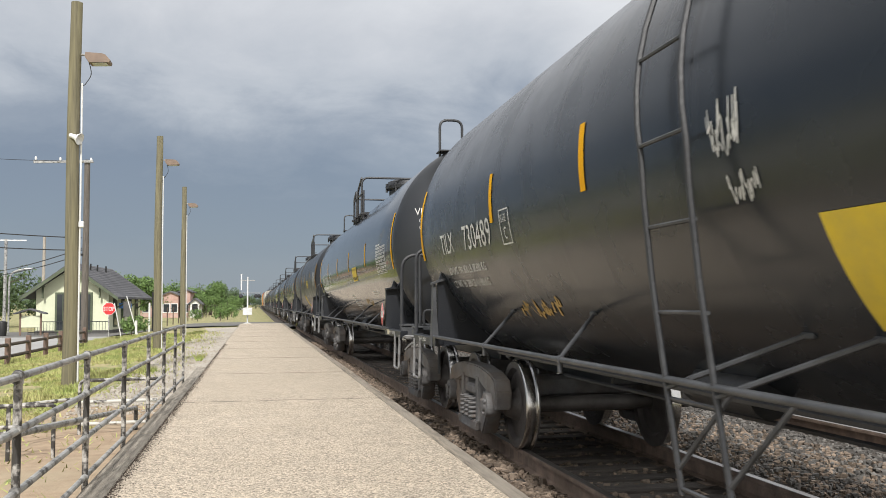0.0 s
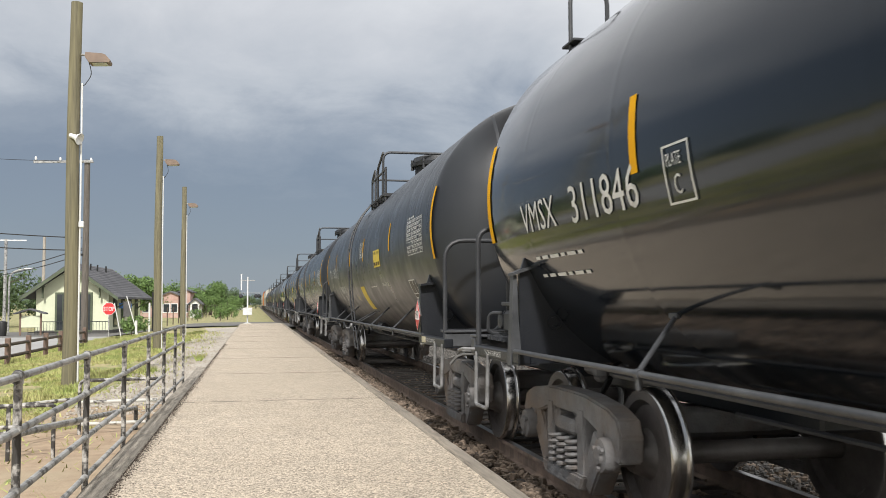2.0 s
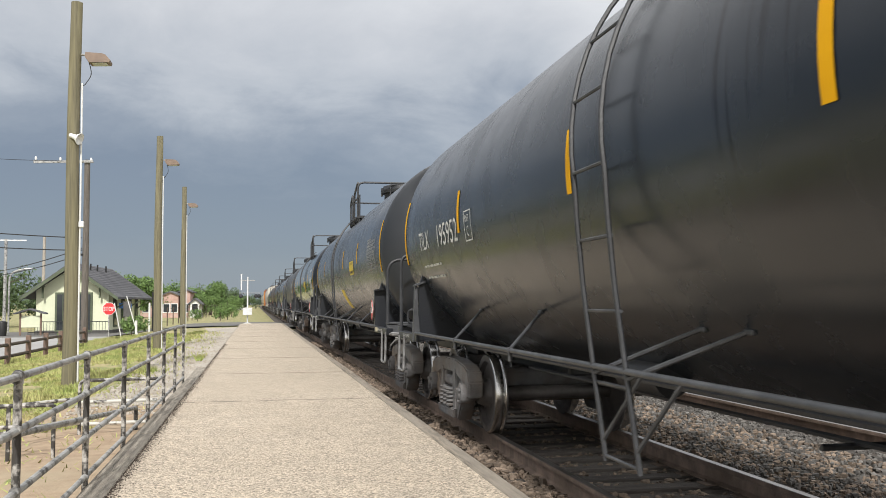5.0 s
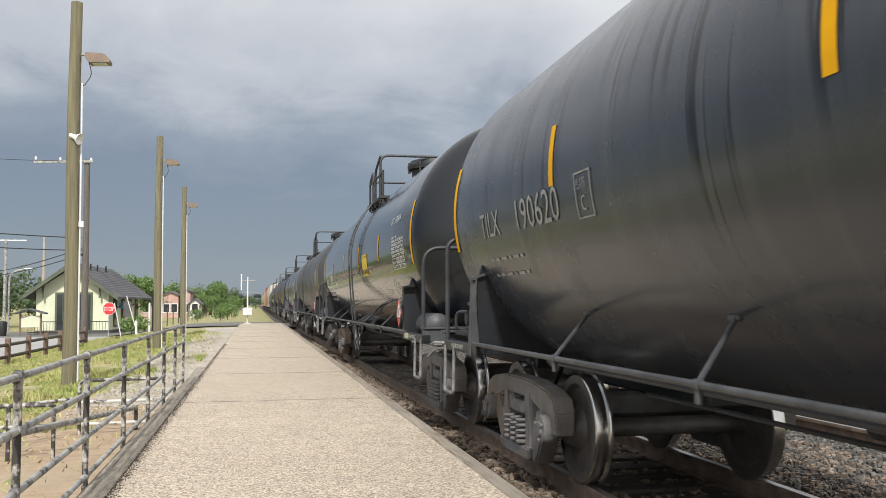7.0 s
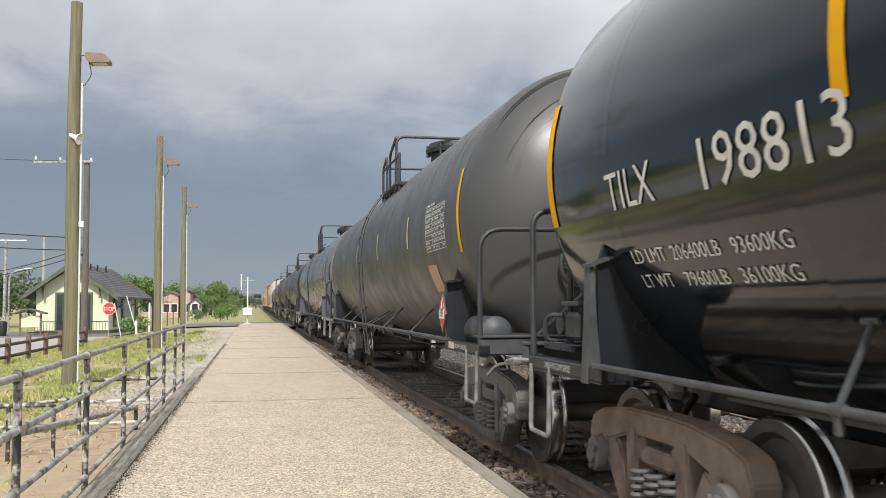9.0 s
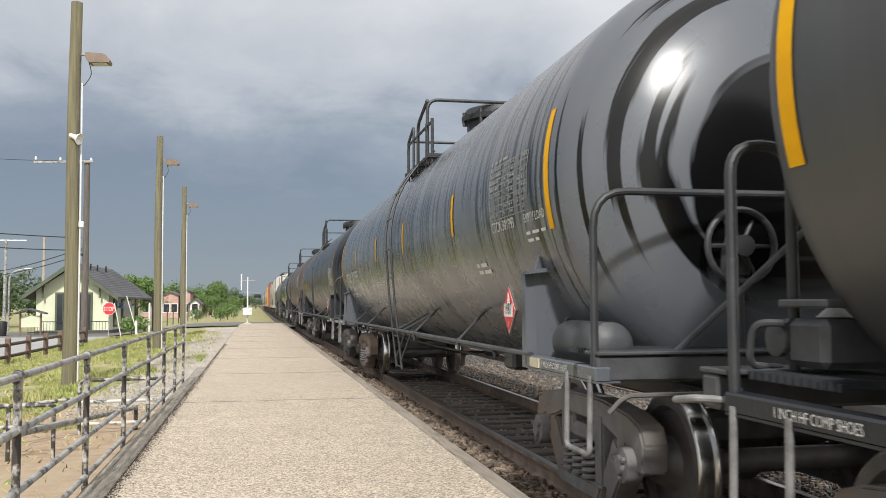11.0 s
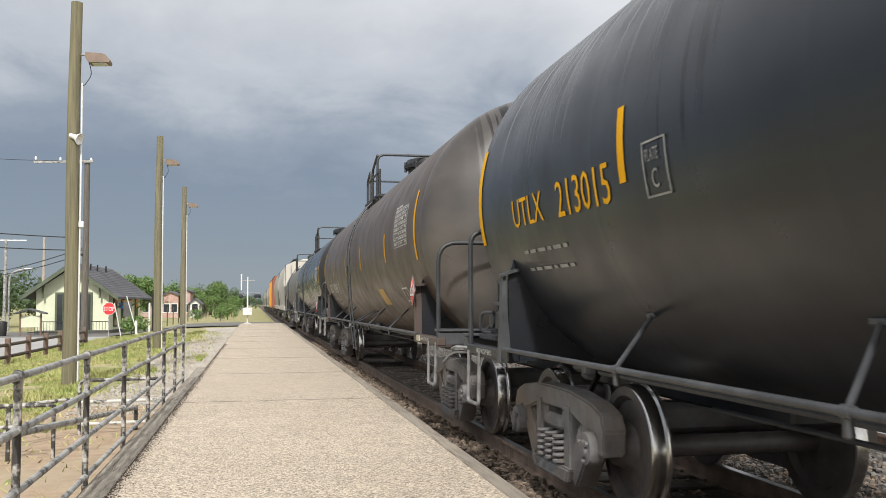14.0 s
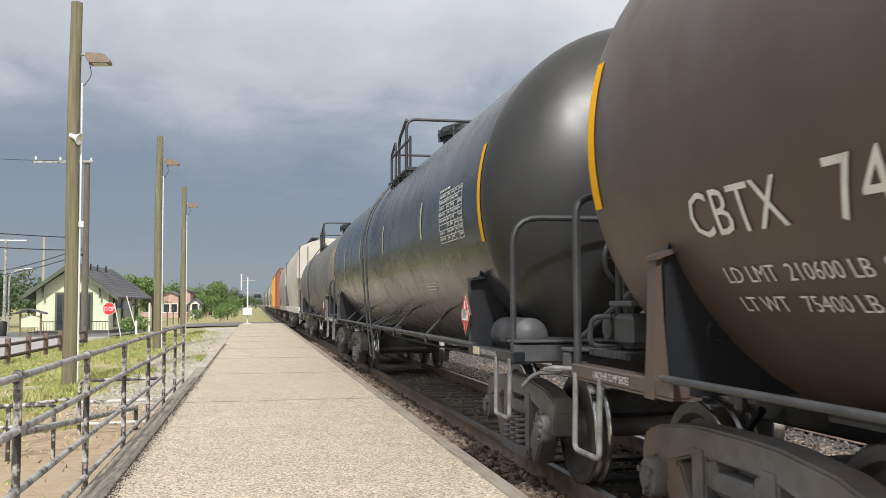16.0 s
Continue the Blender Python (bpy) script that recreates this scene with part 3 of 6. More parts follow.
def make_kit():
    k = Kit()
    k.shell, k.wheelset, k.cap, k.frame, k.spring = shell_mesh(), wheelset_mesh(), cap_mesh(), sideframe_mesh(), spring_mesh()
    # bolster and brake beam of a truck
    g = Geo().box((0, 0, 0.56), (1.95, 0.34, 0.24), 0.04)
    for s in (-1, 1):
        g.box((0, s * 0.42, 0.36), (1.5, 0.08, 0.10), 0.02)
    k.bolster = mesh_of("bolster", g, M["truck_iron"])
    # friction wedge blocks beside the springs
    g = Geo()
    for s in (-1, 1):
        g.box((0, s * 0.24, 0.58), (0.16, 0.10, 0.16), 0.02)
    g.box((0, 0, 0.55), (0.20, 0.40, 0.12), 0.03)
    k.wedge = mesh_of("bolster_end", g, M["truck_iron"])
    g = Geo().box((0, 0, 0), (0.16, 0.20, 0.10), 0.02)
    k.adapter = mesh_of("bearing_adapter", g, M["truck_iron"])
    # stub sill with draft gear and coupler, leading end
    g = Geo().box((0, 0, 0.90), (0.42, 3.3, 0.34), 0.02)
    g.box((0, -0.2, 1.09), (0.66, 2.6, 0.03), 0.0)
    k.sill = mesh_of("stub_sill", g, M["body_black"])
    g = Geo().box((0, -0.1, 0.86), (0.16, 0.70, 0.20), 0.04)
    g.box((0.03, -0.45, 0.86), (0.30, 0.26, 0.28), 0.07)
    g.box((-0.10, -0.55, 0.86), (0.10, 0.22, 0.28), 0.04)
    k.coupler = mesh_of("coupler", g, M["truck_iron"])
    g = Geo().path(bend([(0.3, 0.15, 0.82), (0.32, -0.15, 0.55), (0.18, -0.42, 0.42), (0.05, -0.55, 0.46)], 0.2), 0.028, 8)
    k.hose = mesh_of("brake_hose", g, M["rubber"])
    # saddle webs between bolster and tank, one on each side, and the legs with their cap straps
    def saddle(q):
        rim = [(q * 1.525 * math.cos(radians(w)), Z_TANK + 1.525 * math.sin(radians(w))) for w in range(-20, -63, -3)]
        g = Geo().slab([(q * 1.48, 1.04), (q * 1.48, 1.72)] + rim + [(q * 0.70, 1.04)], "y", -0.02, 0.02)
        g.lathe([(-0.019, 0.062), (-0.034, 0.055), (-0.034, 0.040), (-0.019, 0.036)], (q * 1.20, 0, 1.36), "y", 14, caps=False)
        return mesh_of("saddle_web", g, M["body_black"], smooth=False)
    k.webs = [saddle(-1), saddle(1)]
    g = Geo()
    g.slab([(-0.055, 1.04), (0.055, 1.04), (0.05, 1.45), (0.07, 1.72), (-0.03, 1.72), (-0.04, 1.45)], "x", -1.55, -1.47)
    g.slab([(-1.56, 1.712), (-1.56, 1.735), (-1.44, 1.755), (-1.30, 1.765), (-1.30, 1.735), (-1.44, 1.727)], "y", -0.14, 0.05)
    k.leg = mesh_of("bolster_leg", g, M["body_black"], smooth=False)
    g = Geo()
    g.slab([(-1.560, 1.03), (-1.465, 1.03), (-1.492, 1.40), (-1.505, 1.72), (-1.530, 1.72), (-1.540, 1.40)], "y", -0.05, 0.05)
    g.slab([(-1.545, 1.715), (-1.545, 1.735), (-1.46, 1.77), (-1.38, 1.79), (-1.38, 1.77), (-1.46, 1.745)], "y", -0.09, 0.05)
    k.leg_rear = mesh_of("bolster_leg", g, M["pipe_grey"], smooth=False)
    g = Geo().box((1.485, 0, 1.375), (0.13, 0.15, 0.67), 0.012)
    k.leg_far = mesh_of("bolster_leg", g, M["body_black"], smooth=False)
    # end platform, leading end: side sills, end sill, grating
    g = Geo()
    g.box((-1.50, 0.0, 1.090), (0.10, 1.40, 0.088), 0.010)
    g.box((-1.47, 0.0, 1.045), (0.16, 1.38, 0.012))
    k.side_sill = mesh_of("side_sill", g, M["body_black"])
    g = Geo().box((0, 0, 1.12), (3.06, 0.14, 0.15), 0.015)
    g.box((0, 0.03, 1.21), (3.06, 0.24, 0.022), 0.006)
    k.end_sill = mesh_of("end_sill", g, M["pipe_grey"])
    g = Geo()
    for i in range(11):
        g.box((0, 0.16 + 0.055 * i, 1.20), (2.86, 0.012, 0.035))
    for x in (-1.4, -0.7, 0, 0.7, 1.4):
        g.box((x, 0.44, 1.195), (0.02, 0.62, 0.03))
    k.grate = mesh_of("end_grating", g, M["steel_dark"], smooth=False)
    # end handrail: a bent pipe over the whole width, uprights and a brace
    g = Geo().path(bend([(-1.52, 0, 1.10), (-1.52, 0, 2.17), (1.52, 0, 2.17), (1.52, 0, 1.10)], 0.22), 0.024, 10)
    k.handrail = mesh_of("end_handrail", g, M["steel_dark"])
    g = Geo().path(bend([(-1.52, 0, 1.10), (-1.52, 0, 2.17), (-1.24, 0, 2.17), (-1.24, 0, 1.15)], 0.13), 0.024, 10)
    k.hoop = mesh_of("end_handrail", g, M["steel_dark"])
    g = Geo().tube((-1.0, 0.02, 1.18), (0.12, -0.06, 2.16), 0.022, 8)
    k.brace = mesh_of("end_brace", g, M["pipe_grey"])
    g = Geo().path(bend([(-1.55, -0.20, 1.08), (-1.56, -0.20, 0.62), (-1.56, 0.20, 0.62), (-1.55, 0.20, 1.08)], 0.05), 0.017, 8)
    k.stirrup = mesh_of("sill_step", g, M["step_grey"])
    g = Geo().path(bend([(-1.50, 8.36, 1.09), (-1.63, 8.38, 1.10), (-1.63, 8.60, 1.07), (-1.40, 8.62, 1.06), (-1.36, 8.46, 1.07)], 0.05), 0.015, 8)
    k.corner_grab = mesh_of("grab_iron", g, M["step_grey"])
    # uncoupling lever along the end sill
    g = Geo().path(bend([(-1.50, -0.06, 0.88), (-1.42, -0.10, 0.98), (-0.55, -0.10, 0.98), (-0.2, -0.22, 0.95)], 0.06), 0.014, 6)
    k.lever = mesh_of("uncoupling_lever", g, M["sill_grey"])
    # side pipe and its struts
    g = Geo().path([(-1.54, -7.0, 1.14), (-1.54, 7.0, 1.14)], 0.0185, 12)
    k.pipe = mesh_of("side_pipe", g, M["pipe_grey"])
    g = Geo().path([(-1.54, 0.0, 1.15), on_side(0.28, -38.5, -0.02)], 0.014, 8)
    g.box(on_side(0.28, -38.5, 0.002), (0.03, 0.10, 0.03), 0.006)
    g.lathe([(-0.03, 0.026), (0.03, 0.026)], (-1.54, 0.0, 1.14), "y", 12)
    g.box((-1.54, 0.0, 1.09), (0.03, 0.04, 0.08), 0.008)
    k.strut = mesh_of("pipe_strut", g, M["pipe_grey"])
    # ladder
    g = Geo()
    g.path([(-1.49, -0.11, 0.60), (-1.535, -0.07, 1.06), (-1.585, -0.025, 1.6), (-1.61, 0, 2.0)] + [on_side(0.0035 * (a + 6), a, 0.10) for a in (-6, 0, 6, 12, 18, 24, 30, 36, 42, 48, 54)], 0.0155, 6)
    k.ladder_rail = mesh_of("ladder_rail", g, M["steel_dark"])
    g = Geo().tube((0, -0.25, 0), (0, 0.25, 0), 0.011, 6)
    k.rung = mesh_of("rung", g, M["pipe_grey"])
    g = Geo()
    g.tube((-1.50, -0.10, 0.72), (-1.42, -0.50, 1.13), 0.014, 6)
    g.tube((-1.54, -0.07, 1.10), on_side(-0.62, -42, -0.01), 0.014, 6)
    g.box(on_side(-0.62, -42, 0.0), (0.03, 0.09, 0.03), 0.006)
    k.ladder_brace = mesh_of("ladder_brace", g, M["pipe_grey"])
    # walkway on both sides of the manway
    g = Geo()
    for i in range(11):
        for x in (-1, 1):
            g.box((x * (0.94 + 0.026 * i), 0, 3.50), (0.008, 2.0, 0.035))
    for y in np.linspace(-0.98, 0.98, 6):
        for x in (-1, 1):
            g.box((x * 1.07, float(y), 3.49), (0.30, 0.03, 0.05))
    for y in (-0.7, 0.7):
        for x in (-1, 1):
            g.slab([(x * 1.20, 3.48), (x * 0.95, 3.48), (x * 1.12, 3.30)], "y", y - 0.02, y + 0.02)
    k.walkway = mesh_of("walkway", g, M["steel_dark"], smooth=False)
    g = Geo().tube((0, 0, 3.36), (0, 0, 4.00), 0.022, 8)
    k.post = mesh_of("rail_post", g, M["steel_dark"])

    def top_rails(x):
        """A low hoop at the trailing end of the walkway, a middle rail, and the sloping start of the tall rail."""
        g = Geo().path(bend([(x, 1.0, 3.40), (x, 1.0, 4.00), (x, 0.52, 4.16), (x, 0.52, 3.42)], 0.07), 0.022, 8)
        g.tube((x, 1.0, 3.96), (x, -0.95, 3.96), 0.019, 8)
        g.path(bend([(x, 0.15, 3.40), (x, 0.15, 4.12), (x, -0.60, 4.32)], 0.14), 0.024, 8)
        return mesh_of("top_rail", g, M["steel_dark"])
    k.side_rails = [top_rails(-1.16), top_rails(1.16)]
    g = Geo().path(bend([(-1.16, 0, 3.55), (-1.16, 0, 4.02), (1.16, 0, 4.02), (1.16, 0, 3.55)], 0.10), 0.020, 8)
    k.end_rail = mesh_of("end_rail", g, M["steel_dark"])
    g = Geo().path(bend([(-1.16, 0, 3.42), (-1.16, 0, 4.33), (1.16, 0, 4.33), (1.16, 0, 3.42)], 0.16), 0.024, 8)
    k.tall_rail = mesh_of("end_rail", g, M["steel_dark"])
    # manway and fittings
    g = Geo().lathe([(3.60, 0.47), (4.12, 0.47), (4.13, 0.55), (4.20, 0.56), (4.21, 0.52), (4.30, 0.50), (4.36, 0.33), (4.38, 0.01)], (0, -0.15, 0), "z", 32)
    for i in range(8):
        a = 2 * math.pi * i / 8
        g.tube((0.53 * math.cos(a), 0.53 * math.sin(a) - 0.15, 4.06), (0.53 * math.cos(a), 0.53 * math.sin(a) - 0.15, 4.26), 0.028, 6)
    k.manway = mesh_of("manway", g, M["steel_dark"])
    g = Geo().lathe([(3.70, 0.26), (4.06, 0.26), (4.10, 0.31), (4.14, 0.31), (4.16, 0.25), (4.20, 0.22), (4.22, 0.01)], (0, -1.02, 0), "z", 28)
    k.housing = mesh_of("valve_housing", g, M["steel_dark"])
    g = Geo().lathe([(3.78, 0.10), (4.06, 0.10), (4.07, 0.13), (4.13, 0.13), (4.15, 0.05)], (0.1, 0.85, 0), "z", 16)
    k.valve = mesh_of("relief_valve", g, M["steel_dark"])
    # bottom outlet, skid
    g = Geo().lathe([(0.72, 0.10), (0.80, 0.15), (1.12, 0.20)], (0, 0, 0), "z", 16)
    g.box((0, 0, 0.98), (0.5, 0.9, 0.14), 0.04)
    g.tube((-0.7, 0, 0.78), (0.7, 0, 0.78), 0.02, 6)
    k.outlet = mesh_of("bottom_outlet", g, M["steel_dark"])
    g = Geo()
    g.lathe([(-0.42, 0.02), (-0.41, 0.09), (-0.36, 0.15), (0.36, 0.15), (0.41, 0.09), (0.42, 0.02)], (-1.27, -7.47, 1.235), "y", 20)
    k.reservoir = mesh_of("air_reservoir", g, M["pipe_grey"])
    # hand brake wheel with rim and spokes, facing the end
    g = Geo()
    c = Vector((-0.48, -8.05, 1.86))
    g.path([c + Vector((0.23 * math.cos(2 * math.pi * i / 28), 0, 0.23 * math.sin(2 * math.pi * i / 28))) for i in range(28)], 0.022, 8, closed=True)
    for i in range(6):
        a = 2 * math.pi * i / 6
        g.tube(c, c + Vector((0.23 * math.cos(a), 0.03, 0.23 * math.sin(a))), 0.015, 6)
    g.lathe([(-0.05, 0.07), (0.16, 0.06)], c, "y", 14)
    k.brake_wheel = mesh_of("brake_wheel", g, M["steel_dark"])
    g = Geo().box((-0.48, -7.95, 1.80), (0.20, 0.12, 0.30), 0.03).box((-0.48, -7.98, 1.42), (0.08, 0.08, 0.5), 0.012).tube((-0.48, -7.9, 1.2), (-0.48, -7.9, 0.9), 0.02, 6)
    k.brake_mast = mesh_of("brake_mast", g, M["steel_dark"])
    # gear on the trailing end platform
    g = Geo().lathe([(-0.30, 0.03), (-0.28, 0.13), (0.22, 0.13), (0.26, 0.08), (0.40, 0.06), (0.42, 0.02)], (-0.75, 7.95, 1.40), "x", 18)
    g.box((-0.15, 7.98, 1.40), (0.34, 0.26, 0.34), 0.04).box((0.25, 8.0, 1.32), (0.30, 0.2, 0.18), 0.03)
    g.tube((-0.15, 7.98, 1.55), (-0.15, 7.98, 1.72), 0.05, 10)
    k.end_gear = mesh_of("brake_cylinder", g, M["steel_dark"])
    g = Geo().box((-1.02, 7.78, 1.36), (0.34, 0.26, 0.20), 0.03).box((-0.98, 7.80, 1.52), (0.42, 0.34, 0.035), 0.008)
    g.lathe([(-0.16, 0.02), (-0.15, 0.075), (0.12, 0.075), (0.15, 0.05), (0.20, 0.045)], (-1.05, 7.98, 1.37), "x", 16)
    g.lathe([(0.0, 0.05), (0.05, 0.05), (0.06, 0.075), (0.09, 0.075), (0.10, 0.03)], (-0.86, 7.80, 1.53), "z", 12)
    for x, z in ((-1.16, 1.30), (-0.92, 1.30), (-1.16, 1.44), (-0.92, 1.44)):
        g.lathe([(0.0, 0.022), (0.03, 0.020)], (x, 7.91, z), "y", 6)
    g.path(bend([(-1.20, 7.90, 1.44), (-1.30, 7.98, 1.44), (-1.30, 8.02, 1.26), (-1.10, 8.10, 1.24)], 0.06), 0.016, 8)
    g.path(bend([(-0.80, 7.82, 1.40), (-0.62, 7.90, 1.46), (-0.55, 8.05, 1.30), (-0.2, 8.12, 1.26)], 0.08), 0.016, 8)
    k.control_valve = mesh_of("control_valve", g, M["pipe_grey"])
    k.end_pipe = mesh_of("air_pipe", Geo().path(bend([(-1.05, 8.1, 1.24), (-1.0, 8.12, 1.56), (-0.55, 8.15, 1.58), (-0.45, 8.2, 1.30), (0.6, 8.2, 1.28)], 0.08), 0.020, 8), M["pipe_grey"])
    g = Geo().lathe([(0, 0.03), (0.02, 0.055), (0.16, 0.05), (0.20, 0.075), (0.24, 0.03)], (-0.98, 8.34, 1.24), "z", 14)
    k.end_valve = mesh_of("angle_valve", g, M["step_grey"])
    # brake rigging under the tank: valve, cylinder and rods
    g = Geo().lathe([(-0.35, 0.13), (0.35, 0.13)], (-0.75, 1.9, 1.0), "y", 16)
    g.box((-0.45, 2.7, 0.98), (0.34, 0.36, 0.26), 0.04)
    g.tube((-0.5, -5.6, 0.80), (-0.5, 5.6, 0.80), 0.018, 6)
    g.tube((-0.9, -6.2, 0.98), (-0.9, 6.6, 0.98), 0.022, 6)
    k.rigging = mesh_of("brake_rigging", g, M["steel_dark"])
    g = Geo().slab([(0, -0.198), (-0.198, 0), (0, 0.198), (0.198, 0)], "x", -0.004, 0.010)
    k.placard = mesh_of("placard", g, M["sill_grey"], smooth=False)
    g = Geo().slab([(0, -0.176), (-0.176, 0), (0, 0.176), (0.176, 0)], "x", -0.007, -0.004)
    g.slot = 1
    g.slab([(0, -0.167), (-0.167, 0), (0, 0.167), (0.167, 0)], "x", -0.010, -0.007)
    k.placard_red = mesh_of("red_field", g, [M["placard_edge"], M["sign_red"]], smooth=False)
    g = Geo().slab([(-0.112, -0.050), (-0.112, 0.050), (0.112, 0.050), (0.112, -0.050)], "x", -0.012, -0.009)
    for zz, hw, hh in ((0.082, 0.034, 0.022), (0.105, 0.022, 0.030), (0.064, 0.045, 0.006)):
        g.slab([(-hw, zz - 0.014), (hw, zz - 0.014), (hw * 0.4, zz + hh * 0.6), (0, zz + hh), (-hw * 0.5, zz + hh * 0.5)], "x", -0.012, -0.009)
    v, f = text_mesh("3", 0.045)
    g.add([(-0.0125, 0.014 - p, -0.125 + q) for p, q in v], f)
    k.placard_white = mesh_of("number_panel", g, M["sign_white"], smooth=False)
    v, f = text_mesh("1987", 0.088, 0.82)
    w = max(p[0] for p in v)
    k.placard_num = mesh_of("number", Geo().add([(-0.015, w / 2 - a, b - 0.032) for a, b in v], f), M["black_paint"], smooth=False)
    return k


def truck(k, parent, y):
    t = part("truck", k.bolster, None, parent, at=pose(0, y, 0))
    for s in (-1, 1):
        part("side_frame", k.frame, None, t, at=pose(s * 1.0, 0, 0))
        part("bolster_end", k.wedge, None, t, at=pose(s * 1.0, 0, 0))
        for dx, dy in (((-0.07 * s), -0.13), ((-0.07 * s), 0.13), (0.07 * s, -0.2), (0.07 * s, 0.0), (0.07 * s, 0.2)):
            part("spring", k.spring, None, t, at=pose(s * 1.0 + dx, dy, 0.235))
        for q in (-1, 1):
            part("bearing_adapter", k.adapter, None, t, at=pose(s * 1.0, q * 0.889, 0.585))
    for q in (-1, 1):
        ws = part("wheelset", k.wheelset, None, t, "rusty steel wheels with shiny treads", at=pose(0, q * 0.889, WHEEL_R))
        SPIN.append((ws, q * 0.889))
        part("bearing_cap", k.cap, None, t, at=pose(0, q * 0.889, WHEEL_R))
    return t


SPIN = []


def tank_base(k, name, label, brake_lead=False, walk_end=0.7, ladder_y=0.45, placard=(-6.85, 1.40), rung_drop=0.0, swell=0.0):
    car = thing(name, label, "tank car", group="freight train")
    part("shell", k.shell if swell < 0.01 else shell_mesh(), None, car)
    for y in (-6.78, 7.18):
        truck(k, car, y)
    for s in (-1, 1):
        turn = 0 if s < 0 else 180
        part("stub_sill", k.sill, None, car, at=pose(0, s * 6.8, 0))
        part("coupler", k.coupler, None, car, at=pose(0, s * 8.45, 0, 0, 0, turn))
        part("brake_hose", k.hose, None, car, at=pose(0, s * 8.35, 0, 0, 0, turn))
        for web in k.webs:
            part("saddle_web", web, None, car, at=pose(0, -6.875 if s < 0 else 7.10, 0))
        part("bolster_leg", k.leg if s < 0 else k.leg_rear, None, car, at=pose(0, -6.86 if s < 0 else 7.12, 0))
        part("bolster_leg", k.leg_far, None, car, at=pose(0, -6.86 if s < 0 else 7.12, 0))
        for x in (0, 3.0):
            part("side_sill", k.side_sill, None, car, "black steel sill with worn stencils", at=pose(x, s * 7.58, 0))
        part("end_sill", k.end_sill, None, car, at=pose(0, s * 8.32 + 0.12, 0, 0, 0, turn))
        part("end_grating", k.grate, None, car, at=pose(0, s * 8.32 + 0.12, 0, 0, 0, turn))
        if s < 0:
            part("end_handrail", k.handrail, None, car, at=pose(0, -8.2, 0))
        else:
            for x in (0, 2.76):
                part("end_handrail", k.hoop, None, car, at=pose(x, 8.24, 0))
        if s < 0:
            part("end_brace", k.brace, None, car, at=pose(0, -8.14, 0))
        part("sill_step", k.stirrup, None, car, at=pose(0, s * 8.0, 0))
        part("uncoupling_lever", k.lever, None, car, at=pose(0, s * 8.30, 0, 0, 0, turn))
    part("side_pipe", k.pipe, None, car)
    for y in (-4.6, -2.1, 2.72, 4.72):
        part("pipe_strut", k.strut, None, car, at=pose(0, y, 0))
    walk_y, lift = walk_end - 1.0, 1.7 * swell
    tagged(part("walkway", k.walkway, None, car, at=pose(0, walk_y, lift)), kind="stuff")
    for x in (-1.16, 1.16):
        for y in (-0.55, -0.95):
            part("rail_post", k.post, None, car, at=pose(x, y + walk_y, lift))
        part("top_rail", k.side_rails[0 if x < 0 else 1], None, car, at=pose(0, walk_y, lift))
    part("end_rail", k.end_rail, None, car, at=pose(0, walk_y + 1.0, lift))
    part("end_rail", k.tall_rail, None, car, at=pose(0, walk_y - 0.60, lift))
    part("manway", k.manway, None, car, at=pose(0, walk_y, lift))
    part("valve_housing", k.housing, None, car, at=pose(0, walk_y, lift))
    part("relief_valve", k.valve, None, car, at=pose(0, walk_y, lift))
    part("bottom_outlet", k.outlet, None, car)
    part("brake_cylinder", k.end_gear, None, car)
    part("air_pipe", k.end_pipe, None, car)
    part("grab_iron", k.corner_grab, None, car)
    part("control_valve", k.control_valve, None, car, "grey bolted brake control valve", at=pose(-0.12, 0.28, -0.02))
    part("angle_valve", k.end_valve, None, car, "grey painted valve")
    part("brake_rigging", k.rigging, None, car)
    if ladder_y is not None:
        lad = new("ladder")
        lad.parent = car
        lad.matrix_basis = pose(-swell, ladder_y, 0)
        for y in (-0.24, 0.24):
            part("ladder_rail", k.ladder_rail, None, lad, at=pose(0, y, 0))
            part("ladder_brace", k.ladder_brace, None, lad, at=pose(0, y, 0))
        for z in (0.63, 1.05, 1.46, 1.87):
            part("rung", k.rung, None, lad, at=pose(-1.605 + 0.083 * (2.0 - z), -0.078 * (2.0 - z), z - (rung_drop if z > 1 else 0)))
        for a in (-4, 11.5, 26, 40, 52):
            a -= rung_drop * 36
            x, y, z = on_side(0.0035 * (a + 6), a, 0.10, 1.53)
            z = z - Z_TANK + 2.385
            part("rung", k.rung, None, lad, at=pose(x, y, z))
    if brake_lead:
        part("brake_wheel", k.brake_wheel, None, car)
        part("brake_mast", k.brake_mast, None, car)
        part("air_reservoir", k.reservoir, None, car)
    pl = part("placard", k.placard, None, car, "red diamond hazard placard in a grey holder", at=pose(-1.585, placard[0], placard[1]))
    part("red_field", k.placard_red, None, pl)
    part("number_panel", k.placard_white, None, pl)
    part("number", k.placard_num, None, pl)
    return car


def stripes(g, ys, a0=-16, a1=2, w=0.088):
    for y in ys:
        patch(g, y, y - w, a0, a1)


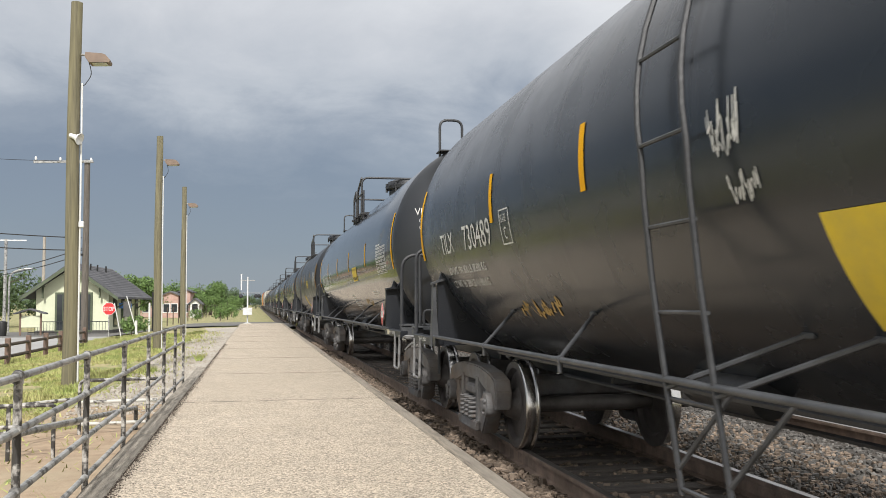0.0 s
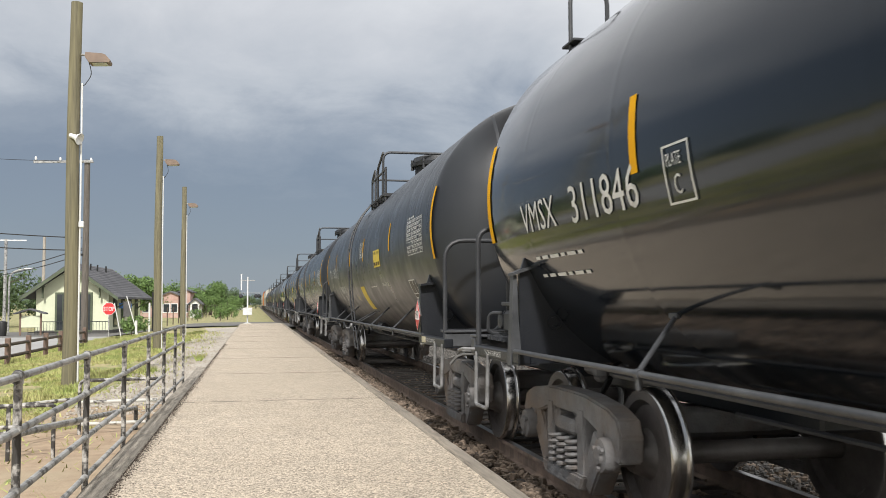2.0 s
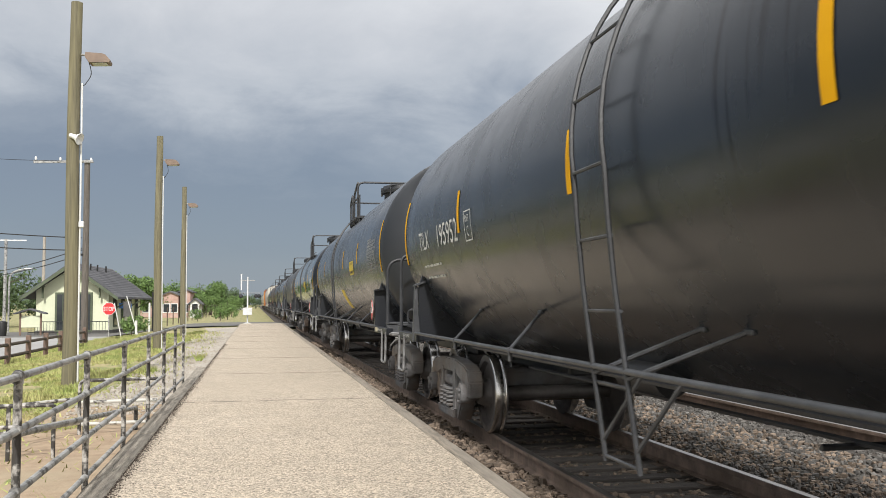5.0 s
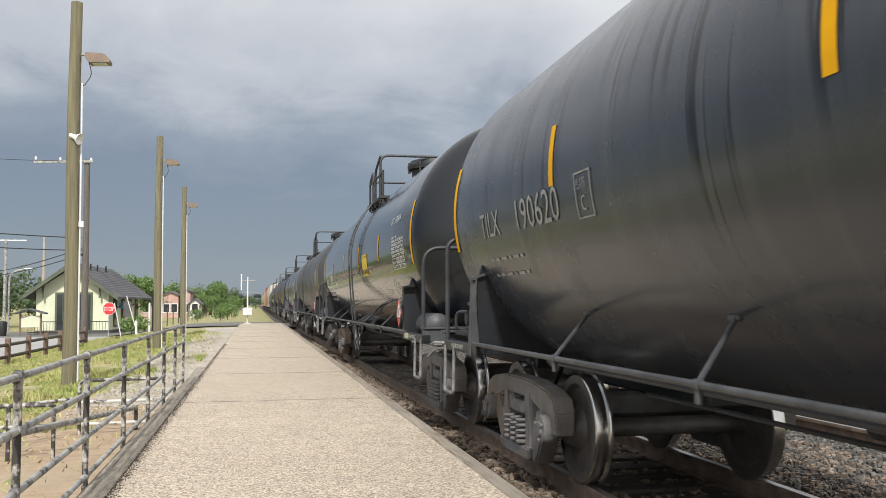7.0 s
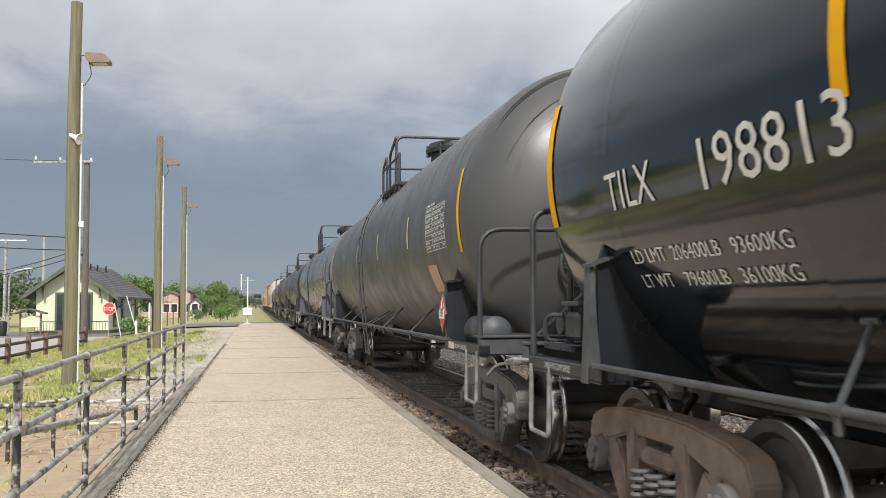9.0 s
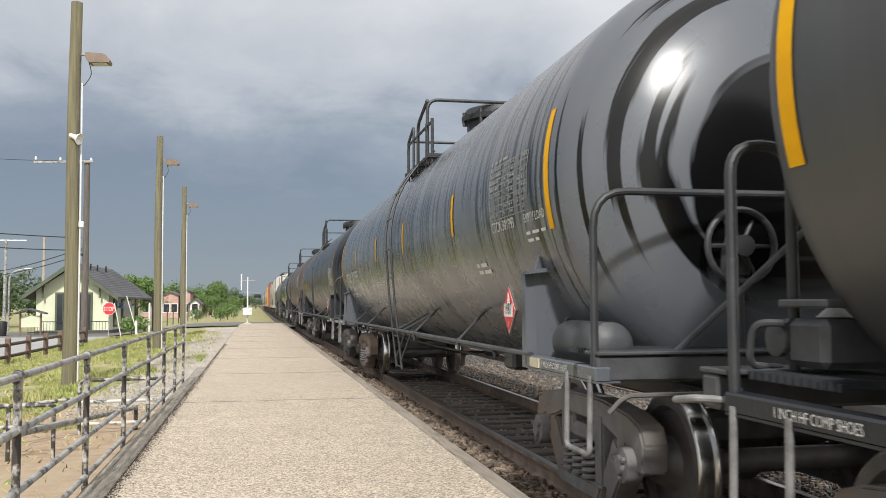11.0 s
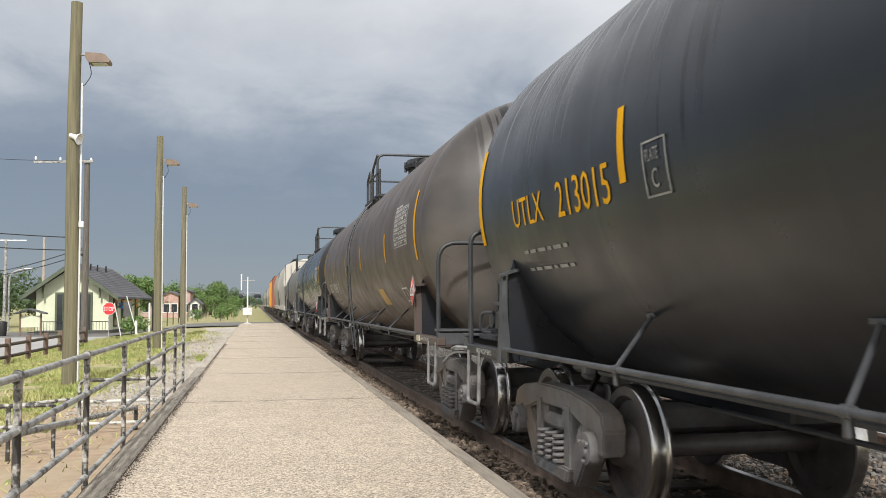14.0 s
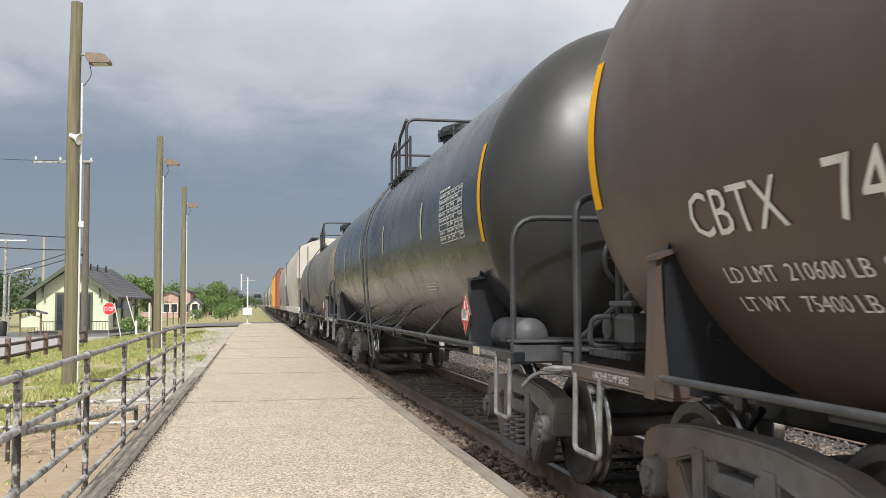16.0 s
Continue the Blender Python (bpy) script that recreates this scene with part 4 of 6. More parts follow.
def data_table(g, y, a_top, w, h_deg, cols=5, rows=8, line=0.3):
    """A stencilled table: frame, ruled lines, and bars for the entries that cannot be read."""
    t = 0.013
    for i in range(rows + 1):
        a = a_top - h_deg * i / rows
        patch(g, y, y - w, a, a - line, 0.005)
    for c in (0.0, 0.36, 0.52, 0.68, 0.84, 1.0):
        x = y - (w - t) * c
        patch(g, x, x - t, a_top, a_top - h_deg, 0.005)
    rnd = random.Random(5)
    for i in range(rows):
        a = a_top - h_deg * (i + 0.25) / rows
        for c0, c1 in ((0.03, 0.33), (0.39, 0.49), (0.55, 0.65), (0.71, 0.81), (0.87, 0.97)):
            if rnd.random() < 0.85:
                x, end = c0, c0 + (c1 - c0) * rnd.uniform(0.6, 1)
                while x < end:
                    cw = rnd.uniform(0.018, 0.034)
                    patch(g, y - w * x, y - w * (x + cw), a, a - h_deg / rows * 0.36, 0.005)
                    x += cw + rnd.choice((0.010, 0.010, 0.022))
    side_bars(g, y, a_top + 2.0, [[w * 0.05, w * 0.09, w * 0.06, w * 0.12]], 1.0)


def repaint(car, paint, head=None):
    for o in car.children:
        if o.data and o.data.name.startswith("shell"):
            o.data = o.data.copy()
            o.data.materials[0] = paint
            if head:
                o.data.materials.append(head)
                for f in o.data.polygons:
                    if f.center.y < TANK_Y - HALF + 0.05:
                        f.material_index = 1


def repaint_frame(car, paint):
    """Legs, webs and sills in the colour of the tank."""
    for o in car.children:
        base = o.name.split(".")[0]
        if base in ("bolster_leg", "side_sill") or (base == "saddle_web" and "drip" in paint.name):
            key = o.data.name + "_" + paint.name
            if key not in bpy.data.meshes:
                me = o.data.copy()
                me.name = key
                me.materials[0] = paint
            o.data = bpy.data.meshes[key]


def rusty(car):
    for o in car.children_recursive:
        if o.name.split(".")[0] in ("side_frame", "bolster_end", "bearing_adapter") and o.parent.matrix_basis.translation.y > 0:
            key = o.data.name.split(".")[0] + "_rusty"
            if key not in bpy.data.meshes:
                me = o.data.copy()
                me.name = key
                me.materials[0] = M["truck_rust"]
            o.data = bpy.data.meshes[key]


def mark(car, name, g, material, label=""):
    if g.v:
        kind = "stuff" if name in ("lettering", "stencil", "sill_lettering", "head_lettering", "decal_writing", "graffiti") else ""
        tagged(part(name, mesh_of(name, g, material, smooth=False), None, car, label), kind=kind)


def scribble(g, y, ang, w, h_deg, seed, n=14, r=0.014):
    """Sprayed tangles of line, unreadable."""
    rnd = random.Random(seed)
    pts = []
    for i in range(n):
        pts.append((y - w * (i / n + rnd.uniform(-0.08, 0.12)), ang + h_deg * rnd.uniform(-0.5, 0.5)))
    for (y0, a0), (y1, a1) in zip(pts, pts[1:]):
        n2 = 5
        q = [(y0 + (y1 - y0) * i / n2, a0 + (a1 - a0) * i / n2 + 1.2 * math.sin(i * 1.3 + seed)) for i in range(n2 + 1)]
        v = []
        for yy, aa in q:
            v += [on_side(yy + r, aa + r * 28, 0.005), on_side(yy - r, aa - r * 28, 0.005)]
        g.add(v, [(2 * i, 2 * i + 1, 2 * i + 3, 2 * i + 2) for i in range(n2)])


def head_marks(car, mark_text, number, lines, material, x0=-0.57):
    g = Geo()
    head_writing(g, mark_text + " " + number, x0, 2.76, 0.105)
    for i, s in enumerate(lines):
        head_writing(g, s, x0 + 0.05, 2.65 - 0.10 * i, 0.062)
    mark(car, "head_lettering", g, material)
    g = Geo()
    rnd = random.Random(len(number) + int(number or 0) % 97)
    for i in range(4):
        x, z = -0.46 + 0.02 * (i % 2), 1.84 - 0.058 * i
        for _ in range(8 - i):
            w = rnd.uniform(0.016, 0.034)
            q = [(x, z), (x + w, z), (x + w, z - 0.030), (x, z - 0.030)]
            g.add([on_head(a, b, 0.012) for a, b in q], [(0, 1, 2, 3)])
            x += w + rnd.choice((0.008, 0.008, 0.030))
    mark(car, "head_lettering", g, material)
    at = Vector(on_head(-0.25, 1.42, 0.03))
    pl = part("head_placard", KITS[0].placard, None, car, "red diamond hazard placard in a grey holder", at=pose(at.x, -8.16, at.z, 0, 0, 90))
    part("red_field", KITS[0].placard_red, None, pl)
    part("number_panel", KITS[0].placard_white, None, pl)
    part("number", KITS[0].placard_num, None, pl)


# what is painted on each car: mark, number, paint, and the rest of its lettering
CARS = [
    dict(paint="semi", stripe_up=4.5, rear=-0.07, text="TILX", num="730489", ld=("LD LMT 194 800 LB 88300 KG", "LT WT  91 200 LB 41400 KG"), stripes=(4.82, 2.60), ladder=0.98, patch=(0.32, "patch_yellow"), zsh=True, lift=2,
         label="black railway tank car with white lettering and yellow stripes"),
    dict(paint="gloss", stripe_up=4.5, rear=0.09, table_h=18.5, front=-7.0, head_paint="head_runs", decal=(-5.60, -32.5), text="VMSX", num="311846", head_x=-1.26, walk_end=1.4, ladder=None, placard=(-6.75, 1.345), table=(-5.21, -1.4), ld=("", ""), lift=2, stripes=(5.07, 2.2, -0.59, -3.62), emergency=(-1.34, -9.3), vent=True, hoops=True, brake=False, head=("VMSX", "311846", ("CAPY 31690 US GAL", "CAPY 120111   L")),
         label="glossy black railway tank car reflecting the platform"),
    dict(paint="matte", head_paint="head_runs", plate=4.82, rung_drop=0.09, rear=0.02, table=(-5.53, 5.2), table_h=18.8, front=-7.22, decal=(-5.04, -27.4), text="TILX", num="195151", num_y=6.1, num_w=0.95, walk_end=0.8, ladder=0.77, placard=(-6.92, 1.364), ld=("LD LMT", "LT WT"), lift=7.6, stripe_up=9, stripes=(5.34, 2.03, -0.42, -3.81), patch=(0.78, "patch_yellow"), emergency=(-2.0, -2.8), head=("TILX", "195151", ("CAPY 30070 USG", "CAPY 25038 IMG", "CAPY 113827 L")), track=True,
         label="dull black railway tank car with chalky graffiti and dark runs"),
    dict(paint="semi", stripe_up=5, table=(-5.55, 2.6), table_h=19, walk_end=0.4, placard=(-6.77, 1.379), ladder=0.75, head_paint="head_runs", decal=(-5.74, -26.6), front=-6.85, text="TILX", num="195952", ld=("", ""), lift=7, stripes=(4.9, 1.65, -1.04, -3.76), head=("TILX", "195952", ("CAPY 30050 USG", "CAPY 25021 IMG", "CAPY 113752 L")),
         label="black railway tank car with white stencils and tall end handrails"),
    dict(paint="drip_soft", rung_drop=0.09, ladder=0.77, head_paint="head_runs", text="TILX", num="190620", walk_end=0.86, ld=("", ""), lift=4, stripe_up=9, stripes=(5.08, 2.02, -0.69, -3.63), patch=(0.61, "patch_yellow"), emergency=(-2.22, -3.0), head=("TILX", "190620", ("CAPY", "CAPY")),
         label="slate-dark railway tank car with oily runs down its flank"),
    dict(paint="gloss", head_paint="head_gloss", decal_h=17, table_h=18, rear=0.05, ld_up=-4, lift=2, placard=(-6.73, 1.373), decal=(-5.55, -32), text="TILX", num="198813", num_w=1.15, walk_end=-0.1, ladder=-0.58, table=(-5.39, -1.5), ld=("LD LMT  206400LB   93600KG", "LT WT    79600LB   36100KG"), stripes=(4.98, 2.16, -0.91, -3.85), stripe_up=5, emergency=(-1.59, -2.2), brake=True, rust=True, vent=True, vent_y=1.62, graf=True, head=("TILX", "198813", ("CAPY 30050 US G", "CAPY 114130   L")),
         label="clean glossy black railway tank car with large white number"),
    dict(paint="grey_soft", text="TILX", num="194027", ld=None, stripes=(5.0, 2.1, -0.95, -4.0), stripe_mat="mark_pale", brake=True, pink=True, plain=True,
         label="dark grey railway tank car with dripping head and patched flank"),
    dict(paint="drip", rear=0.05, ld_up=2.5, lift=-1.7, table=(-5.55, 8), table_h=19, placard=(-6.6, 1.453), walk_end=0.63, text="CTCX", num="301993", ladder=-0.43, ld=("LD LMT  206800LB  93800KG", "LT WT   79200LB  35900KG"), stripes=(5.15, 2.05, -0.78, -3.98), stripe_up=4.4, rust=True, brake=True,
         label="grey railway tank car streaked with long black drips"),
    dict(paint="matte", leg_back=0.27, stripe_up=3.3, table_h=18.7, rear=0.02, text="UTLX", num="213015", num_w=0.94, walk_end=1.24, ladder=-0.28, table=(-5.76, -0.9), placard=(-6.77, 1.439), ld=None, lift=4.6, stripes=(4.93, 2.13, -0.93, -3.52), yellow_text=True, scrib=True,
         label="charcoal railway tank car with yellow lettering and a scribbled tag"),
    dict(paint="brown", girth=(1.58, 2.425), rear=-0.02, table=(-5.07, 12.6), table_h=21.6, decal=(-4.78, -32.8), front=-6.75, text="CBTX", num="742469", walk_end=1.25, head_paint="head_sooty", placard=(-6.91, 1.651), ld=("LD LMT  210600 LB  95500 KG", "LT WT   75400 LB  34200 KG"), lift=-9, stripes=(5.27, 2.12, -0.76, -4.05), stripe_up=0.2, ladder=0.25, patch=(-2.28, "patch_tan"), head=("CBTX", "742469", ("CAPY 31600", "CAPY")),
         label="brown dusty railway tank car with cream lettering and tan patch"),
    dict(paint="semi", girth=(1.58, 2.425), text="", num="", ld=None, stripes=(5.2, 2.2, -0.9, -4.2), stripe_mat="mark_pale", head_paint="head_black", brake=True, plain=True,
         label="grey-black railway tank car with air reservoir on its end platform"),
    dict(paint="grey", text="", num="", ld=None, stripes=(), plain=True, label="pale grey dusty railway tank car"),
]


def letter_car(car, c):
    """Stripes, lettering, tables and patches on the side that faces the platform and on the leading head."""
    pale = [y for y in c["stripes"] if c.get("stripe_mat") and (c["paint"] != "brown" or y > 2)]
    for y in c["stripes"]:
        g = Geo()
        stripes(g, [y], -16 + c.get("stripe_up", 6), 2 + c.get("stripe_up", 6))
        mark(car, "reflective_stripe", g, M["mark_pale" if y in pale else "mark_yellow"], "pale worn reflective stripe" if y in pale else "yellow reflective stripe")
    for y in (c.get("front", -7.1), 8.05) if c["stripes"] else ():
        g = Geo()
        patch(g, y + 0.05, y - 0.05, -19, 17)
        mark(car, "reflective_stripe", g, M["mark_yellow"], "yellow reflective stripe")
    white = M["mark_yellow"] if c.get("yellow_text") else M["mark_grey"] if c["paint"] == "drip_soft" else M["mark_white"]
    g = Geo()
    if c["text"] and not c.get("plain"):
        up, back = c.get("lift", 0), c.get("rear", 0.0)
        side_writing(g, c["text"], 7.05 + back, -20.5 + up, 0.215, 0.98)
        mark(car, "lettering", g, white)
        g = Geo()
        side_writing(g, c["num"], c.get("num_y", 6.0) + back, -21 + up, 0.24, c.get("num_w", 1.06))
        mark(car, "lettering", g, white)
        g = Geo()
        for i in range(2):
            if c["ld"] and c["ld"][i]:
                side_writing(g, c["ld"][i], 6.95 + back, -30.3 + up + c.get("ld_up", 0) - 6.4 * i, 0.082, 1.06)
            elif c["ld"] or c.get("yellow_text") or c.get("track"):
                side_bars(g, 6.95 + back, -28.5 + up - 6 * i, [[0.10, 0.13, 0.18, 0.08, 0.16, 0.08]], 1.1)
        # plate box
        plate = c.get("plate", 4.45) + back
        for y0, y1, a0, a1 in ((0.14, -0.14, 5, 4.5), (0.14, -0.14, -7, -7.5), (0.14, 0.125, 5, -7), (-0.125, -0.14, 5, -7)):
            patch(g, plate + y0, plate + y1, -15 + up + a0, -15 + up + a1, 0.007)
        side_writing(g, "PLATE", plate + 0.11, -14.5 + up, 0.065, 0.62)
        side_writing(g, "C", plate + 0.06, -20.5 + up, 0.10)
        if c.get("yellow_text"):
            mark(car, "lettering", g, M["mark_grey"], "small pale grey lettering and plate box")
            g = Geo()
    if c.get("vent"):
        side_writing(g, "VENT TANK WHEN UNLOADING", c.get("vent_y", 0.2), -22 if c.get("hoops") else -30.5, 0.062, 0.85)
    if c.get("track"):
        side_writing(g, "TRACK CAT", 4.9, -31, 0.17, 0.9)
        side_writing(g, "KA", 4.4, -40, 0.15, 0.9)
        side_writing(g, "REMOVE", 0.1, 5, 0.09, 0.85)
        side_writing(g, "RESIDUAL", 0.1, 0.5, 0.09, 0.85)
        side_writing(g, "COMMODITY", 0.1, -4, 0.09, 0.85)
        scribble(g, 4.45, -34.5, 0.62, 2.4, 4, 22, 0.006)
        scribble(g, 4.30, -37.8, 0.50, 2.2, 5, 22, 0.005)
        scribble(g, 4.15, -40.5, 0.32, 1.8, 6, 14, 0.005)
        scribble(g, 4.85, -29.5, 0.16, 7, 8, 7, 0.008)
        scribble(g, 3.42, -28.5, 0.18, 8, 9, 9, 0.010)
    if c.get("zsh"):
        scribble(g, 0.72, -5, 0.26, 9, 21, 34, 0.0035)
        scribble(g, 0.62, -15, 0.25, 4, 22, 16, 0.0035)
    if c.get("graf"):
        side_writing(g, "DOT 117R100W", -5.25, 9, 0.10, 0.85)
        scribble(g, -5.05, -28, 0.62, 15, 2, 34, 0.0065)
    if c.get("scrib"):
        side_bars(g, 1.5, -20, [[0.12, 0.08], [0.1], [0.14, 0.1, 0.18], [0.1, 0.2, 0.1]], 0.7, 1.9)
        side_bars(g, 1.3, -33, [[0.1, 0.08], [0.15, 0.1], [0.1, 0.18, 0.12], [0.2, 0.12]], 0.7, 1.9)
        chalk = Geo()
        scribble(chalk, -4.95, -7, 0.42, 13, 7, 40, 0.0035)
        scribble(chalk, -4.85, -22, 0.35, 4, 9, 18, 0.0035)
        mark(car, "graffiti", chalk, M["mark_grey"], "pale chalk tag")
        side_bars(g, -5.25, -30, [0.12, [0.1, 0.15], [0.12, 0.1]], 0.7, 2.0)
    if c["paint"] == "drip":
        side_writing(g, "CTCX 301993", -5.55, -15.5, 0.085, 0.95)
        side_bars(g, -4.72, -25.5, [[0.10, 0.22], [0.16, 0.24]], 1.6, 2.8)
        side_bars(g, 2.5, -25.8, [[0.12, 0.08, 0.2, 0.09, 0.16, 0.1], [0.15, 0.1, 0.2, 0.08, 0.12]], 0.65, 1.6)
        side_writing(g, "EMPTY LOAD", -6.5, -15, 0.065, 0.9)
        side_bars(g, -6.5, -18, [[0.1, 0.16, 0.1], [0.14, 0.08]], 1.0, 2.4)
        part("brake_valve", Geo().box((-0.95, -4.6, 0.95), (0.18, 0.34, 0.18), 0.03).tube((-1.08, -4.3, 0.95), (-0.8, -3.0, 1.0), 0.02, 6), M["steel_dark"], car)
    mark(car, "lettering", g, white)
    if c.get("hoops"):
        for x in (-1.28, -1.02, -0.86, -0.60):
            part("end_upright", Geo().tube((x, -8.28, 0.55 if x < -1 else 1.12), (x, -8.28, 2.16), 0.02, 8), M["steel_dark"], car)
        for y in (-7.3, 7.75):
            part("grab_hoop", Geo().path(bend([(-0.80, y, 3.62), (-0.80, y, 4.24), (-0.46, y, 4.24), (-0.46, y, 3.70)], 0.12), 0.020, 8), M["steel_dark"], car)
            part("step_plate", Geo().box((-0.63, y, 3.76), (0.40, 0.30, 0.025), 0.006), M["steel_dark"], car)
    g = Geo()
    if c["stripes"]:
        data_table(g, *c.get("table", (-5.35, 6)), 1.1, c.get("table_h", 21))
        if c["paint"] in ("semi", "gloss"):
            side_bars(g, -3.75, -32, [[0.09, 0.14, 0.11, 0.2], [0.16, 0.08, 0.2, 0.12], [0.2, 0.1, 0.13]], 0.55, 1.6)
        if c.get("hoops"):
            side_bars(g, 0.1, -34, [[0.12, 0.2], [0.5], 0.62, 0.42, 0.7, 0.72, 0.5, 0.42, 0.5], 0.6, 2.2)
        if c["paint"] == "drip_soft" or c.get("track"):
            side_writing(g, "0.50 INCH CERAMIC FIBER", -2.4, -29, 0.055, 0.82)
            side_bars(g, -0.9, -28, [[0.05, 0.09, 0.07, 0.12, 0.06, 0.08]], 0.9)
    mark(car, "stencil", g, M["mark_grey"] if c["paint"] in ("drip", "drip_soft") else M["mark_white"])
    if c.get("zsh"):
        g = Geo()
        scribble(g, 4.6, -37, 1.1, 7, 31, 18, 0.012)
        mark(car, "graffiti", g, M["patch_tan"], "tan sprayed tag")
    if c["paint"] == "brown":
        g = Geo()
        scribble(g, -4.35, -30, 0.22, 5, 33, 18, 0.004)
        mark(car, "graffiti", g, M["mark_grey"], "small chalk tag")
    if c.get("patch"):
        g = Geo()
        y, key = c["patch"]
        patch(g, y, y - 0.62, *((-27, -49) if key == "patch_yellow" else (-32, -44.5)))
        mark(car, "paint_patch", g, M[key], "sun-bleached yellow patch")
    if c.get("pink"):
        g = Geo()
        patch(g, -5.2, -5.7, -22, -36)
        mark(car, "paint_patch", g, M["patch_pink"], "faded pink patch")
    if c.get("emergency"):
        y, a = c["emergency"]
        g = Geo()
        tall = c.get("decal_h", 12.0)
        patch(g, y, y - 0.76, a, a - tall, 0.006)
        mark(car, "emergency_decal", g, M["patch_yellow"], "yellow emergency decal with dark writing")
        g = Geo()
        side_writing(g, "FOR CHEMICAL EMERGENCY", y - 0.04, a - 2.9, 0.042, 0.90, 0.010)
        side_bars(g, y - 0.10, a - 3.8, [[0.1, 0.14, 0.07, 0.12], [0.14, 0.06, 0.16]], 0.7, 1.5)
        for i in range(11):
            if i not in (3, 7):
                patch(g, y - 0.05 - 0.06 * i, y - 0.05 - 0.06 * i - 0.042, a - tall * 0.70, a - tall * 0.90, 0.009)
        mark(car, "decal_writing", g, M["fence_wood"])
    if c.get("decal"):
        # a clear-fronted card holder: pale rim, dull tan face, two ruled cells
        y, a = c["decal"]
        g = Geo()
        patch(g, y, y - 0.46, a, a - 12, 0.005)
        mark(car, "notice_card", g, M["card_dull"], "dull card in a pale frame")
        g = Geo()
        for y0, y1, a0, a1 in ((0, 0.46, 0, 0.7), (0, 0.46, 11.3, 12), (0, 0.46, 8.6, 9.1), (0, 0.022, 0, 12), (0.438, 0.46, 0, 12), (0.25, 0.265, 0, 8.6)):
            patch(g, y - y0, y - y1, a - a0, a - a1, 0.0075)
        mark(car, "card_frame", g, M["mark_white"])
    if c.get("track"):
        g = Geo()
        scribble(g, 1.80, -29.5, 0.40, 5, 61, 44, 0.0045)
        mark(car, "graffiti", g, M["mark_pale"], "small pale yellow sprayed tag")
    if c.get("hoops"):
        g = Geo()
        scribble(g, -2.2, -33.5, 1.0, 6, 63, 26, 0.008)
        mark(car, "graffiti", g, M["patch_tan"], "tan sprayed tag")
    if c.get("head"):
        head_marks(car, *c["head"], M["mark_white"], c.get("head_x", -0.57))
    g = Geo()
    v, f = text_mesh("1 INCH HF COMP SHOES", 0.042, 0.8)
    g.add([(-1.556, -7.28 - a, 1.072 + b) for a, b in v], f)
    g.add([(-1.556, 7.90 - a, 1.072 + b) for a, b in v], f)
    mark(car, "sill_lettering", g, M["mark_white"])
    mark(car, "sill_decal", Geo().box((-1.554, -7.12, 1.09), (0.008, 0.20, 0.066)), M["mark_pale"], "cream reflective patch")


KITS = []


def tank_cars(k):
    global R_TANK, Z_TANK
    made = []
    KITS.append(k)
    for c in CARS:
        name = "tank_car"
        R_TANK, Z_TANK = c.get("girth", (1.53, 2.385))
        car = tank_base(k, name, c["label"], c.get("brake", False), c.get("walk_end", 0.7), c.get("ladder", 0.45), c.get("placard", (-6.85, 1.40)), c.get("rung_drop", 0.0), R_TANK - 1.53)
        repaint(car, PAINT[c["paint"]], PAINT[c["head_paint"]] if c.get("head_paint") else None)
        letter_car(car, c)
        if c.get("leg_back"):
            # this car's bolster stands further forward, with the placard on a post of its own
            for o in car.children:
                if o.name.split(".")[0] in ("bolster_leg", "saddle_web") and o.location.y < 0:
                    o.location.y -= c["leg_back"]
            y, z = c["placard"]
            part("placard_post", Geo().box((-1.565, y, (1.10 + z) / 2), (0.02, 0.07, z - 1.06), 0.004), M["pipe_grey"], car)
        if c["paint"] in ("brown", "drip", "grey"):
            repaint_frame(car, PAINT[c["paint"]])
        if c.get("rust"):
            rusty(car)
        made.append(car)
    R_TANK, Z_TANK = 1.53, 2.385
    return made


def hopper_mesh(z1=4.55):
    """Covered hopper body: rounded sides, sloped ends, roof."""
    prof = [(-1.45, 1.35), (-1.58, 2.2), (-1.60, 3.0), (-1.56, 3.7), (-1.40, 4.2), (-0.9, z1 - 0.12), (-0.3, z1), (0.3, z1), (0.9, z1 - 0.12),
            (1.40, 4.2), (1.56, 3.7), (1.60, 3.0), (1.58, 2.2), (1.45, 1.35)]
    g = Geo()
    n = len(prof)
    v = []
    for y, low in ((-7.6, 2.7), (-6.2, 1.35), (6.2, 1.35), (7.6, 2.7)):
        for x, z in prof:
            v.append((x, y, max(z, low)))
    f = [(j * n + i, j * n + i + 1, (j + 1) * n + i + 1, (j + 1) * n + i) for j in range(3) for i in range(n - 1)]
    f += [tuple(range(n)), tuple(range(3 * n, 4 * n))] + [(j * n, (j + 1) * n, (j + 1) * n + n - 1, j * n + n - 1) for j in range(3)]
    g.add(v, f)
    return g


